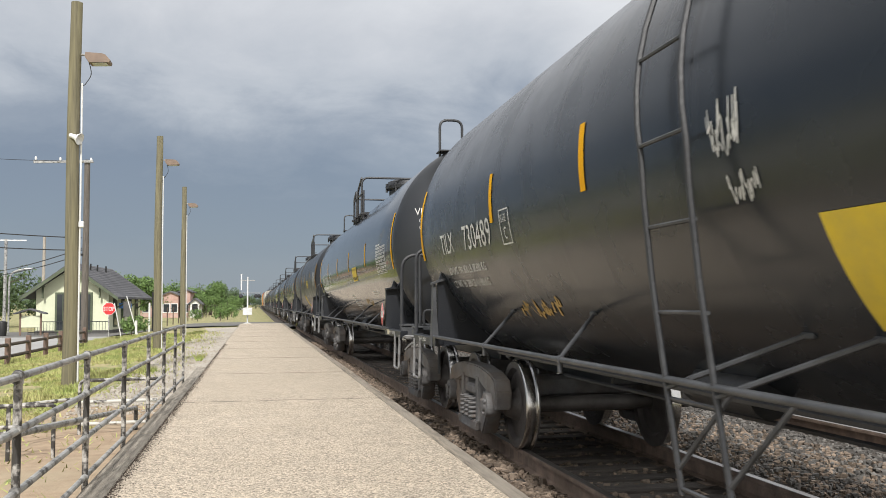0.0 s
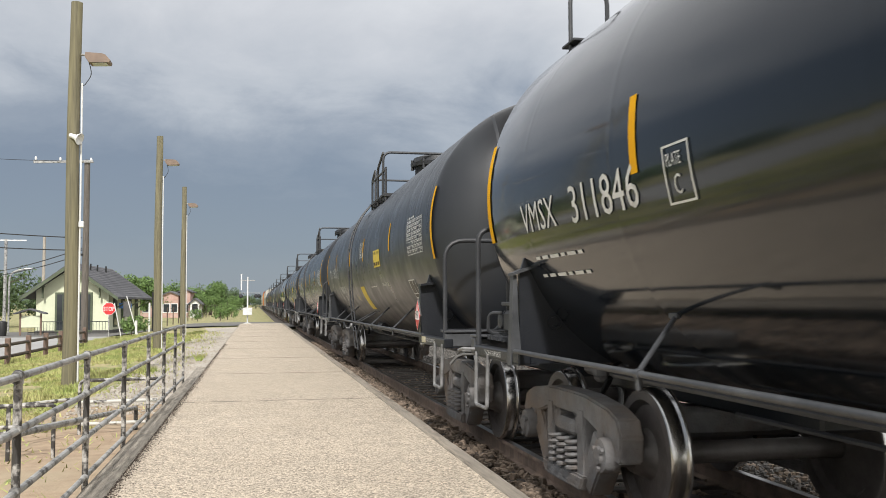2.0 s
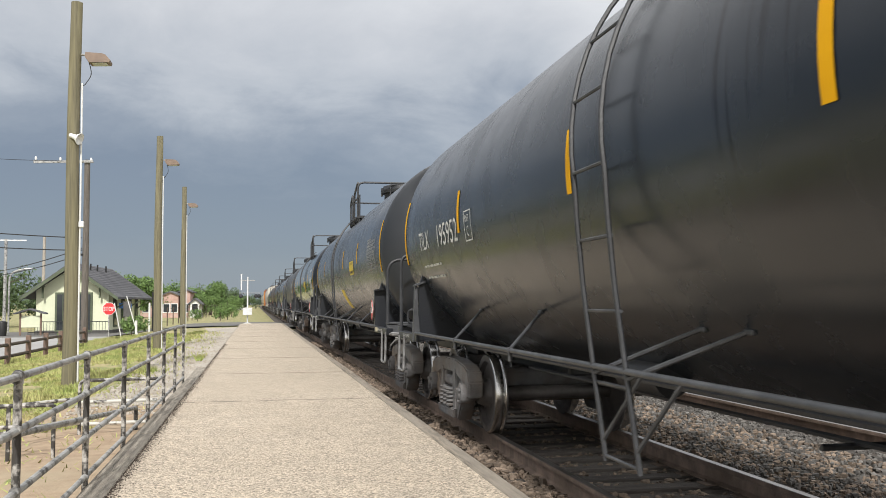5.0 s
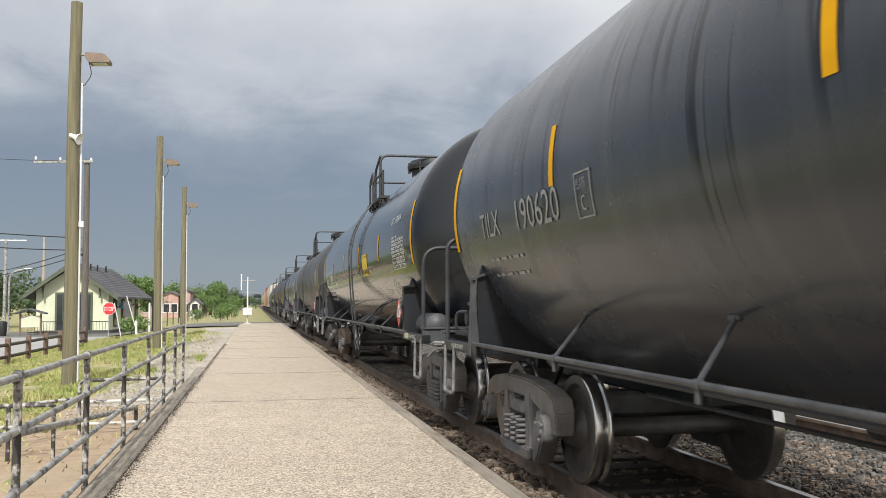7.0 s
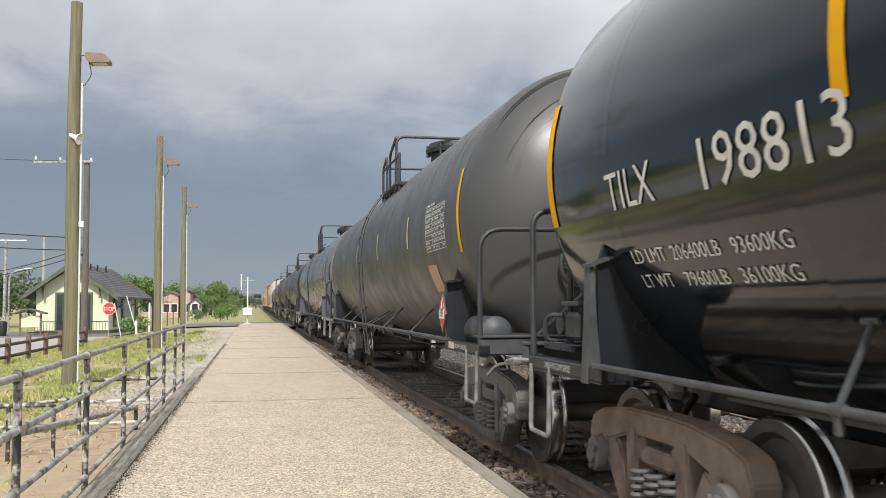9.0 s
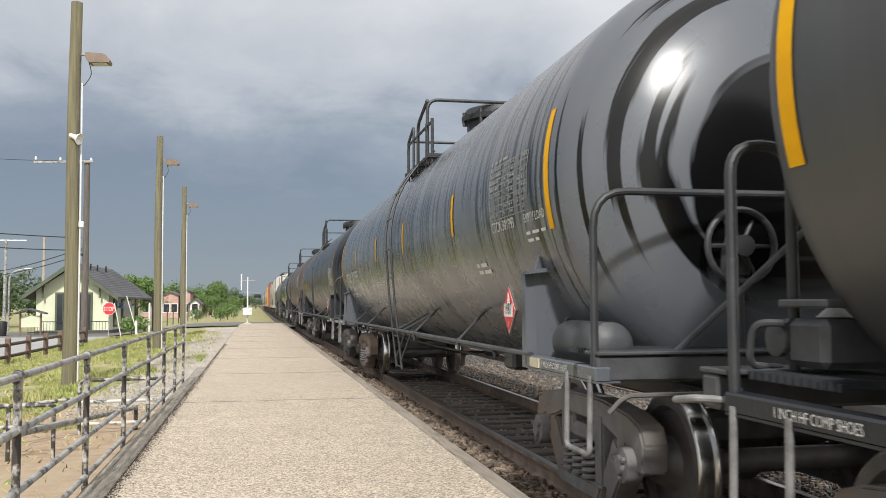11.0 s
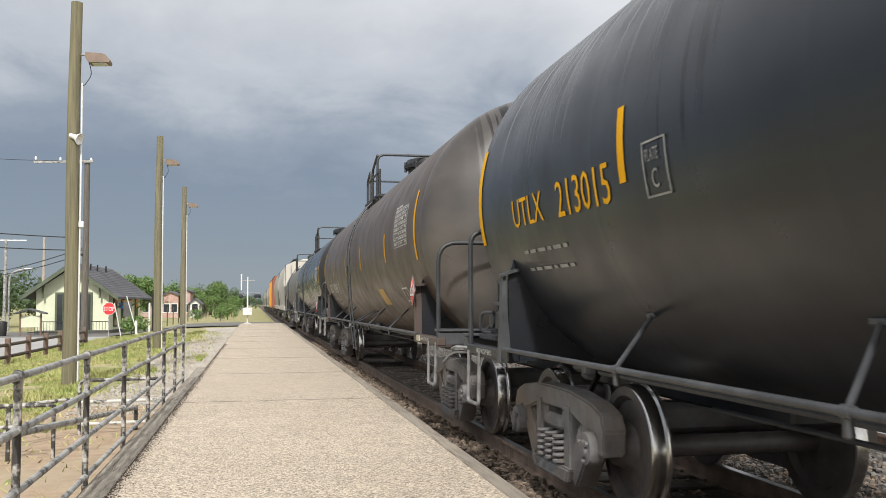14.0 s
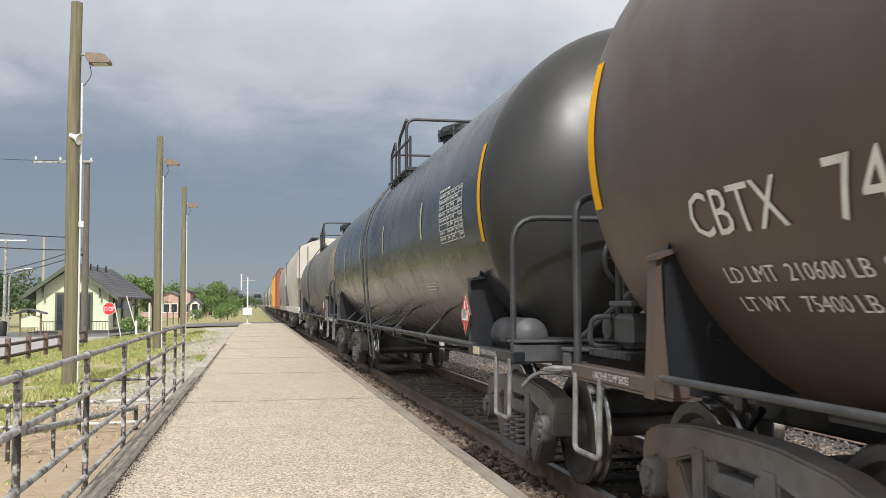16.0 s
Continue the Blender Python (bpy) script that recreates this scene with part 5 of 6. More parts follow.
def other_car(k, label, category, paint, kind):
    car = thing(category.replace(" ", "_"), label, category, group="freight train")
    for y in (-6.9, 6.9):
        truck(k, car, y)
    g = Geo()
    if kind == "hopper":
        g = hopper_mesh()
        part("body", g, paint, car)
        for y in (-4.1, 0, 4.1):
            part("discharge_chute", Geo().slab([(y - 1.8, 1.36), (y + 1.8, 1.36), (y + 0.45, 0.62), (y - 0.45, 0.62)], "x", -0.9, 0.9), paint, car, smooth=False)
        w = Geo()
        for x in (-0.75, 0.75):
            w.box((x, 0, 4.62), (0.35, 14.8, 0.04))
        part("roof_walkway", w, M["pipe_grey"], car, smooth=False)
        for y in np.linspace(-6, 6, 6):
            part("roof_hatch", Geo().box((0, float(y), 4.60), (0.62, 1.2, 0.10), 0.03), paint, car)
    elif kind == "box":
        g.box((0, 0, 2.85), (3.05, 15.6, 3.3), 0.05)
        part("body", g, paint, car)
        for y in np.linspace(-7.6, 7.6, 15):
            if abs(y) > 1.6:
                part("rib", Geo().box((-1.55, float(y), 2.8), (0.07, 0.10, 3.1), 0.01), paint, car)
        part("sliding_door", Geo().box((-1.56, 0, 2.75), (0.08, 3.0, 2.95), 0.02), paint, car)
        part("roof", Geo().slab([(-1.55, 4.50), (0, 4.66), (1.55, 4.50)], "y", -7.8, 7.8), M["sill_grey"], car, smooth=False)
    for s in (-1, 1):
        part("side_sill", Geo().box((s * 1.48, 0, 1.20), (0.12, 15.4, 0.30), 0.02), paint, car)
        part("end_ladder", Geo().tube((-1.5, s * 7.62, 1.2), (-1.5, s * 7.62, 4.2), 0.02, 6).tube((-1.1, s * 7.62, 1.2), (-1.1, s * 7.62, 4.2), 0.02, 6), M["pipe_grey"], car)
        part("end_platform", Geo().box((0, s * 7.9, 1.12), (3.0, 0.7, 0.12), 0.02), M["pipe_grey"], car)
        part("coupler", k.coupler, None, car, at=pose(0, s * 8.45, 0, 0, 0, 0 if s < 0 else 180))
    part("centre_sill", Geo().box((0, 0, 0.92), (0.4, 16.4, 0.35), 0.02), M["steel_dark"], car)
    return car


# ---- ground, tracks, platform ----
def ground_z(x, y):
    def sm(a, b, v):
        t = max(0.0, min(1.0, (v - a) / (b - a)))
        return t * t * (3 - 2 * t)
    z = -0.12 - 0.10 * sm(-2.2, -5.0, x) - 0.38 * sm(-5.5, -9.5, x)
    z -= 0.20 * sm(1.4, 2.0, x) * (1 - sm(11.5, 14, x))
    z += 0.16 * sm(58, 66, y) * (1 - sm(76, 84, y)) * (1 - sm(-5, -9, x))
    return z


def make_ground():
    xs = sorted(set([-900, -400, -200, -120, -80, -60, -45, -35] + [float(v) for v in np.arange(-30, 30.1, 1.0)] + [-2.2, 1.4, 1.7, 2.0, 11.5, 12.5] + [35, 45, 60, 80, 120, 200, 400, 900]))
    ys = sorted(set([-300, -120, -60, -30, -15, -8] + [float(v) for v in np.arange(-4, 100, 2.0)] + [100, 110, 125, 145, 170, 200, 260, 350, 500, 800, 1500, 2600]))
    n = len(xs)
    v = [(x, y, ground_z(x, y)) for y in ys for x in xs]
    f = [(j * n + i, j * n + i + 1, (j + 1) * n + i + 1, (j + 1) * n + i) for j in range(len(ys) - 1) for i in range(n - 1)]
    solid("ground", Geo().add(v, f), M["grass"], "patchy green and straw-coloured grass ground", "ground", kind="structure")
    # ballast bed under both tracks
    g = Geo()
    g.slab([(1.75, -0.36), (1.95, -0.24), (2.3, -0.20), (4.8, -0.20), (5.6, -0.25), (6.4, -0.20), (9.4, -0.20), (10.6, -0.34)], "y", -20, 62)
    g.slab([(1.2, -0.36), (1.95, -0.22), (2.3, -0.185), (9.4, -0.20), (10.6, -0.34)], "y", 76, 900)
    solid("ballast_bed", g, M["ballast"], "crushed stone ballast between and beside the rails", "ballast", kind="structure", smooth=False)
    # level crossing and street
    g = Geo()
    v, f = [], []
    xs2 = [-120, -60, -30, -20, -14, -9.5, -7.5, -5.5, -3, -1, 1.2, 2, 9.5, 12, 20, 60]
    for x in xs2:
        z = ground_z(x, 70) + 0.03 if x < 1.3 else -0.03
        v += [(x, 63.0, z), (x, 75.0, z)]
    f = [(2 * i, 2 * i + 2, 2 * i + 3, 2 * i + 1) for i in range(len(xs2) - 1)]
    g.add(v, f)
    solid("road", g, M["asphalt"], "worn grey asphalt street crossing the tracks", "road", kind="structure")
    g = Geo()
    g.add([(-9.2, 25, -0.575), (-9.2, 62.9, -0.575), (-60, 62.9, -0.575), (-60, 25, -0.575)], [(0, 1, 2, 3)])
    solid("pavement", g, M["asphalt_pale"], "pale asphalt parking lot beside the depot", "pavement", kind="structure")
    # gravel shoulder along the platform and dirt path beside the fence
    g = Geo()
    v = []
    for y in np.arange(15.5, 63, 1.5):
        w = -2.5 - 0.35 * math.sin(y * 0.5) - 0.02 * (y - 15)
        v += [(-1.02, float(y), ground_z(-1.1, y) + 0.03), (w, float(y), ground_z(w, y) + 0.012)]
    g.add(v, [(2 * i, 2 * i + 1, 2 * i + 3, 2 * i + 2) for i in range(len(v) // 2 - 1)])
    solid("gravel_shoulder", g, M["gravel"], "loose pale gravel strip along the platform edge", "gravel", kind="structure")
    g = Geo()
    v = []
    for y in np.arange(-4, 15.6, 0.7):
        w = -3.3 - 0.30 * math.sin(y * 0.9) - 0.15 * math.sin(y * 2.3)
        v += [(-1.30, float(y), -0.10), (w, float(y), ground_z(w, y) + 0.02)]
    g.add(v, [(2 * i, 2 * i + 1, 2 * i + 3, 2 * i + 2) for i in range(len(v) // 2 - 1)])
    solid("dirt_path", g, M["dirt"], "bare brown dirt path below the platform", "path", kind="structure")


def make_rail(x, y0, y1, label):
    prof = [(-0.035, 0.0), (0.035, 0.0), (0.037, -0.012), (0.037, -0.035), (0.009, -0.048), (0.009, -0.145), (0.068, -0.163), (0.068, -0.172),
            (-0.068, -0.172), (-0.068, -0.163), (-0.009, -0.145), (-0.009, -0.048), (-0.037, -0.035), (-0.037, -0.012)]
    r = thing("rail", label, "rail", at=pose(x, 0, 0), kind="structure")
    part("rail_web", Geo().slab(prof, "y", y0, y1), M["rail_web"], r, smooth=False)
    part("rail_head", Geo().box((0, (y0 + y1) / 2, 0.002), (0.066, y1 - y0 - 0.01, 0.006), 0.0), M["rail_top"], r, "polished steel running surface", smooth=False)
    return r


def make_tracks():
    for cx in (TRACK_X, TRACK2_X):
        for s in (-1, 1):
            make_rail(cx + s * 0.755, -20, 900, "rusty steel rail with a polished head")
    tie = mesh_of("tie", Geo().box((0, 0, -0.255), (2.59, 0.22, 0.17), 0.012), M["tie"])
    plate = mesh_of("tie_plate", Geo().box((0, 0, -0.168), (0.34, 0.19, 0.014), 0.004).box((-0.10, 0.06, -0.155), (0.025, 0.025, 0.03)).box((0.10, -0.06, -0.155), (0.025, 0.025, 0.03)), M["rail_web"])
    rnd = random.Random(3)
    near = thing("track_ties", "weathered wooden ties under the near track", "railway ties", kind="structure")
    y = 1.0
    for i in range(110):
        t = part("tie", tie, None, near, at=pose(TRACK_X + rnd.uniform(-0.03, 0.03), y, rnd.uniform(-0.008, 0.006), 0, 0, rnd.uniform(-0.8, 0.8)))
        if y < 26:
            for s in (-1, 1):
                part("tie_plate", plate, None, t, at=pose(s * 0.755, 0, 0))
        y += 0.53
    g = Geo()
    for i in range(60):
        g.box((TRACK2_X, 4 + i * 0.53, -0.235), (2.59, 0.22, 0.10), 0.01)
    solid("far_ties", g, M["tie"], "wooden ties under the second track", "railway ties", kind="stuff", smooth=False)


def stones(name, label, count, place, material, lo, hi, seed):
    """Loose stones as one mesh: squashed, jittered eight-cornered lumps."""
    rng = np.random.default_rng(seed)
    base = np.array([(x, y, z) for x in (-1, 1) for y in (-1, 1) for z in (-1, 1)], float) * 0.62
    base = np.vstack([base, [(0, 0, 1), (0, 0, -0.8)]])
    faces = np.array([(0, 1, 3), (0, 3, 2), (4, 6, 7), (4, 7, 5), (0, 4, 5), (0, 5, 1), (2, 3, 7), (2, 7, 6), (1, 5, 8), (5, 7, 8), (7, 3, 8), (3, 1, 8)])
    pos = place(rng, count)
    n = len(pos)
    size = rng.uniform(lo, hi, (n, 1, 1)) * rng.uniform(0.65, 1.3, (n, 1, 3)) * np.array([1, 1, 0.75])
    v = (base[None] + rng.normal(0, 0.20, (n, 10, 3))) * size
    a = rng.uniform(0, 6.28, n)
    c, s = np.cos(a)[:, None], np.sin(a)[:, None]
    x, y = v[..., 0] * c - v[..., 1] * s, v[..., 0] * s + v[..., 1] * c
    v = np.stack([x, y, v[..., 2]], -1) + pos[:, None, :]
    f = (faces[None] + (np.arange(n) * 10)[:, None, None]).reshape(-1, 3)
    me = bpy.data.meshes.new(name)
    me.from_pydata(v.reshape(-1, 3).tolist(), [], f.tolist())
    me.materials.append(material)
    return tagged(new(name, me), label, "stones", kind="stuff")


def make_stones():
    def bed(rng, n):
        y = 1.5 + 24 * rng.random(n) ** 1.6
        x = rng.uniform(1.95, 6.5, n)
        z = np.interp(x, [1.95, 2.3, 4.8, 5.6, 6.4], [-0.24, -0.185, -0.185, -0.25, -0.20])
        cover = np.abs(x - TRACK_X) < 1.32
        lift = np.where(cover, -0.022, 0.01)
        keep = ~((np.abs(np.abs(x - TRACK_X) - 0.755) < 0.10))
        keep &= ~(cover & (((y - 1.0 + 0.13) % 0.53) < 0.26) & (rng.random(n) < 0.86))
        p = np.stack([x, y, z + lift + rng.uniform(-0.012, 0.015, n)], 1)
        return p[keep]

    def strip(rng, n):
        y = 2 + 38 * rng.random(n) ** 1.4
        x = rng.uniform(1.95, 2.62, n)
        z = np.interp(x, [1.95, 2.3, 2.6], [-0.235, -0.18, -0.175])
        return np.stack([x, y, z + rng.uniform(0, 0.03, n)], 1)

    def far(rng, n):
        y = 3 + 37 * rng.random(n) ** 1.2
        x = rng.uniform(4.8, 10.2, n)
        z = np.interp(x, [4.8, 5.6, 6.4, 9.4, 10.6], [-0.185, -0.25, -0.20, -0.20, -0.34])
        keep = ~((np.abs(np.abs(x - TRACK2_X) - 0.755) < 0.10))
        return np.stack([x, y, z + rng.uniform(-0.01, 0.03, n)], 1)[keep]

    def shoulder(rng, n):
        y = 14 + 40 * rng.random(n) ** 1.2
        x = -1.05 - 1.7 * rng.random(n) ** 1.3
        return np.stack([x, y, np.full(n, -0.10) + rng.uniform(0, 0.03, n) - 0.02], 1)
    stones("ballast_stones", "dusty brown and grey ballast stones between the ties", 14000, bed, M["stone_brown"], 0.022, 0.042, 1)
    stones("edge_stones", "brown ballast stones between platform and rail", 7000, strip, M["stone_brown"], 0.02, 0.045, 2)
    stones("bright_stones", "grey crushed stone beyond the track", 36000, far, M["stone"], 0.016, 0.035, 3)
    def debris(rng, n):
        y = 3 + 28 * rng.random(n) ** 1.5
        x = -0.985 + np.abs(rng.normal(0, 0.04, n)) - 0.01
        return np.stack([x, y, np.full(n, 0.201)], 1)
    stones("joint_debris", "dark crumbs and grit along the kerb joint", 6000, debris, M["fence_wood"], 0.002, 0.007, 6)
    stones("loose_gravel", "pale loose gravel beside the platform", 5000, shoulder, M["gravel"], 0.012, 0.035, 4)


def make_platform():
    p = thing("platform", "exposed-aggregate concrete platform slabs with timber edge beams", "platform", kind="structure")
    edges = [-6.0, 12.7, 17.7, 22.7, 27.7, 32.7, 37.7, 42.7, 47.7, 52.7, 57.7, 63.0]
    for a, b in zip(edges, edges[1:]):
        part("slab", Geo().box(((1.682 - 0.985) / 2, (a + b) / 2, DECK - 0.15), (2.667, b - a - 0.024, 0.30), 0.004), M["concrete"], p)
    rnd = random.Random(3)
    for b in edges[1:-1]:
        pts = [(-0.98 + 0.2045 * i, b + rnd.uniform(-0.009, 0.009)) for i in range(14)]
        g = Geo()
        for (x0, y0), (x1, y1) in zip(pts, pts[1:]):
            w0 = rnd.uniform(0.006, 0.012)
            g.add([(x0, y0 - w0, DECK + 0.002), (x1, y1 - w0, DECK + 0.002), (x1, y1 + w0, DECK + 0.002), (x0, y0 + w0, DECK + 0.002),
                   (x0, y0 - 0.005, DECK - 0.1), (x1, y1 - 0.005, DECK - 0.1), (x1, y1 + 0.005, DECK - 0.1), (x0, y0 + 0.005, DECK - 0.1)],
                  [(0, 1, 2, 3), (0, 4, 5, 1), (3, 2, 6, 7), (0, 3, 7, 4), (1, 5, 6, 2)])
        part("joint_filler", g, M["joint_tar"], p, "dark crumbling joint filler", smooth=False)
    part("bedding", Geo().box((0.31, 28, -0.10), (2.5, 68, 0.18)), M["asphalt"], p)
    y, rnd = -5.0, random.Random(8)
    while y < 62:
        ln = 4.9
        part("edge_beam", Geo().box((1.778 + rnd.uniform(-0.006, 0.006), y + ln / 2, DECK - 0.165 + rnd.uniform(-0.014, 0.004)), (0.155, ln - 0.02, 0.32), 0.015), [M["beam"], M["beam_side"]], p, "timber edge beam with a bleached top, sides coloured as shaded")
        # only upward faces keep the timber colour, the rest get the painted shade
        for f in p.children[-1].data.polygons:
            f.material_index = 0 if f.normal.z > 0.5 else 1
        y += ln
    y = -5.0
    while y < 15:
        part("kerb_beam", Geo().box((-1.09 + rnd.uniform(-0.01, 0.01), y + 2.45, DECK - 0.19), (0.20, 4.88, 0.40), 0.015), M["timber_dirty"], p, "grimy timber kerb beam")
        y += 4.9
    while y < 60:
        part("kerb_beam", Geo().box((-1.03, y + 2.45, DECK - 0.24), (0.08, 4.86, 0.38), 0.015), M["timber_dirty"], p)
        y += 4.9


def make_fence():
    f = thing("pipe_fence", "grey pipe fence with peeling paint along the platform", "fence")
    rnd = random.Random(2)
    ys = [1.4, 3.25, 5.09, 7.07, 9.02, 11.0, 12.82, 14.55, 16.17]
    for y in ys:
        tilt = rnd.uniform(-0.6, 0.6)
        part("post", Geo().tube((0, 0, -0.35), (0, 0, 1.14), 0.022, 10).lathe([(1.10, 0.028), (1.16, 0.027), (1.17, 0.014)], (0, 0, 0), "z", 10), M["pipe_black"], f, "black pipe post with peeled patches", at=pose(FENCE_X, y, 0, tilt, 0, 0))
    for z, end in ((1.14, 16.17), (0.865, 16.17), (0.55, 12.82), (0.26, 16.17)):
        pts = [(FENCE_X, y, z + rnd.uniform(-0.008, 0.008)) for y in ys if y <= end]
        part("rail", Geo().path([(FENCE_X, -1.0, z)] + pts, 0.0205, 10), M["galv"], f, "weathered galvanised pipe rail")
        for y in ys:
            if y <= end:
                part("joint", Geo().lathe([(-0.033, 0.023), (-0.028, 0.027), (0.028, 0.027), (0.033, 0.023)], (FENCE_X, y, z), "y", 10), M["galv"], f)
    # lower railings that run off from the fence round a sunken path
    def rail_run(label, pts, posts, rails, r=0.022, material="pipe_black"):
        t = thing("ramp_railing", label, "railing")
        for dz in rails:
            part("rail", Geo().path(bend([(x, y, z + dz) for x, y, z in pts], 0.08), r, 8), M[material], t)
        for x, y, z in posts:
            part("post", Geo().tube((x, y, -0.30), (x, y, z), r, 8), M["pipe_black"], t)
    rail_run("peeling black and white pipe railing round a sunken path", [(-1.22, 12.28, 0.56), (-2.14, 12.15, 0.56), (-2.14, 12.15, 0.0)], [(-2.14, 12.15, 0.48)], (0,), 0.022, "pipe_black")
    rail_run("peeling pipe railing low beside the fence", [(-1.22, 12.27, 0.29), (-2.12, 12.15, 0.29)], [], (0, -0.27), 0.022, "pipe_white")
    rail_run("peeling white pipe railing beside a sunken path", [(-2.14, 12.13, 0.34), (-2.75, 11.2, 0.36), (-3.9, 9.8, 0.37)], [(-3.3, 10.55, 0.36)], (0, -0.30), 0.022, "pipe_white")
    rail_run("short black pipe railing beside a sunken path", [(-2.08, 10.36, 0.45), (-3.2, 10.3, 0.45)], [(-2.08, 10.36, 0.45), (-2.52, 10.34, 0.45)], (0, -0.22))
    rail_run("sloping galvanised handrail of a ramp", [(-1.42, 4.6, 0.80), (-1.5, 6.6, 0.66), (-1.5, 12.4, 0.18)], [(-1.5, 12.4, 0.18)], (0,), 0.026, "galv")


def make_poles():
    for i, (y, x, top, lean) in enumerate(((20.2, -3.775, 7.9, 0.0), (35.3, -3.57, 7.78, 0.0), (50.2, -3.78, 7.75, 0.0))):
        p = thing("light_pole", "tall weathered wooden pole with a brown floodlight", "light pole", at=pose(x, y, 0), group="platform light poles")
        g = Geo()
        pts = [(0.012 * math.sin(z * 0.9 + i), 0.012 * math.cos(z * 0.7), z) for z in np.linspace(-0.5, top, 14)]
        g.path(pts, 0.152, 18, r2=0.116)
        part("pole", g, M["pole_wood"], p)
        lz = top - (1.15 if i == 0 else 0.93)
        arm = part("arm", Geo().tube((0.10, 0, lz + 0.03), (0.26, -0.02, lz + 0.03), 0.025, 8), M["galv"], p)
        head = Geo()
        head.slab([(0.22, lz - 0.06), (0.30, lz - 0.16), (0.70, lz - 0.14), (0.72, lz - 0.09), (0.62, lz + 0.02), (0.56, lz + 0.04), (0.22, lz + 0.05)], "y", -0.18, 0.18)
        part("lamp_head", head, M["lamp_brown"], p, "brown metal floodlight housing", smooth=False)
        part("lamp_lens", Geo().box((0.50, 0, lz - 0.157), (0.30, 0.28, 0.012), 0.003, Euler((0, radians(-3), 0)).to_matrix()), M["lens"], p)
        part("cable", Geo().path(bend([(0.24, -0.02, lz), (0.30, -0.03, lz - 0.2), (0.34, -0.03, lz - 0.40), (0.20, -0.03, lz - 0.62), (0.15, -0.03, lz - 0.64)], 0.15), 0.010, 6), M["rubber"], p)
        part("conduit", Geo().path([(0.175, -0.03, -0.35), (0.165, -0.03, 2.0), (0.15, -0.03, lz - 0.58)], 0.019, 8), M["white_pvc"], p, "white plastic conduit")
        if i == 0:
            part("junction_box", Geo().box((0.19, -0.05, 3.18), (0.10, 0.09, 0.13), 0.012), M["white_pvc"], p)
            hn = Geo().lathe([(-0.09, 0.045), (-0.02, 0.05), (0.05, 0.06), (0.15, 0.125), (0.155, 0.125), (0.06, 0.02)], (0, 0, 0), "x", 18)
            part("loudspeaker", hn, M["white_pvc"], p, "white horn loudspeaker", at=pose(0.03, -0.18, 5.0, 0, 22, -22))


def make_crossing_signal():
    p = thing("crossing_signal", "white crossing mast with lights and equipment box", "crossing signal", at=pose(-0.55, 63.6, 0.05))
    part("mast", Geo().tube((0, 0, 0), (0, 0, 3.3), 0.05, 12), M["white_paint"], p)
    part("base", Geo().lathe([(0, 0.30), (0.14, 0.26), (0.2, 0.12)], (0, 0, 0), "z", 14), M["white_paint"], p)
    part("crossbar", Geo().box((0, 0, 3.05), (1.0, 0.05, 0.05), 0.012), M["galv"], p)
    part("crossbar", Geo().box((0.2, 0, 2.20), (1.5, 0.05, 0.05), 0.012), M["galv"], p)
    part("equipment_box", Geo().box((0, -0.12, 0.95), (0.62, 0.40, 0.50), 0.03), M["white_paint"], p)
    for x, z in ((-0.45, 2.0), (0.55, 2.0), (0.75, 2.0)):
        part("signal_light", Geo().lathe([(-0.10, 0.07), (0.0, 0.14), (0.02, 0.14), (0.03, 0.10)], (x, -0.05, z), "y", 18), M["steel_dark"], p, "black round signal light")
    part("gate_arm", Geo().box((-0.42, 0, 2.95), (0.08, 0.04, 1.1), 0.01), M["white_paint"], p)


def sheet_tree(name, label, x, y, h, w, leaf, seed, n=700, size=0.32):
    """A tree: tapered trunk, limbs, and a crown of many small leaf clumps with gaps."""
    rnd = np.random.default_rng(seed)
    z0 = ground_z(x, y)
    t = thing(name, label, "tree", at=pose(x, y, z0))
    g = Geo().path([(0, 0, -0.2), (0.05 * h * 0.1, 0, h * 0.3), (0, 0.1, h * 0.7)], 0.035 * h, 8, r2=0.012 * h)
    for i in range(6):
        a = i * 1.05 + seed
        g.path([(0, 0, h * (0.25 + 0.06 * i)), (math.cos(a) * w * 0.22, math.sin(a) * w * 0.22, h * (0.45 + 0.06 * i)), (math.cos(a) * w * 0.4, math.sin(a) * w * 0.4, h * (0.52 + 0.06 * i))], 0.014 * h, 6, r2=0.004 * h)
    part("trunk", g, M["bark"], t)
    lobes = [(rnd.normal(0, w * 0.21), rnd.normal(0, w * 0.21), h * rnd.uniform(0.30, 0.84), w * rnd.uniform(0.13, 0.24)) for _ in range(16)]
    pos = []
    for i in range(n):
        lx, ly, lz, lr = lobes[i % len(lobes)]
        d = rnd.normal(0, 1, 3)
        d /= np.linalg.norm(d)
        pos.append(np.array((lx, ly, lz)) + d * lr * rnd.uniform(0.35, 1.08))
    pos = np.array(pos)
    s = size * rnd.uniform(0.6, 1.4, (n, 1, 1))
    quad = rnd.normal(0, 0.6, (n, 6, 3)) * s
    v = (pos[:, None, :] + quad).reshape(-1, 3)
    f = [(6 * i, 6 * i + 1, 6 * i + 2) for i in range(n)] + [(6 * i + 3, 6 * i + 4, 6 * i + 5) for i in range(n)] + [(6 * i, 6 * i + 2, 6 * i + 4) for i in range(n)] + [(6 * i + 1, 6 * i + 3, 6 * i + 5) for i in range(n)]
    me = bpy.data.meshes.new("crown")
    me.from_pydata(v.tolist(), [], f)
    me.materials.append(leaf)
    part("crown", me, None, t)
    return t


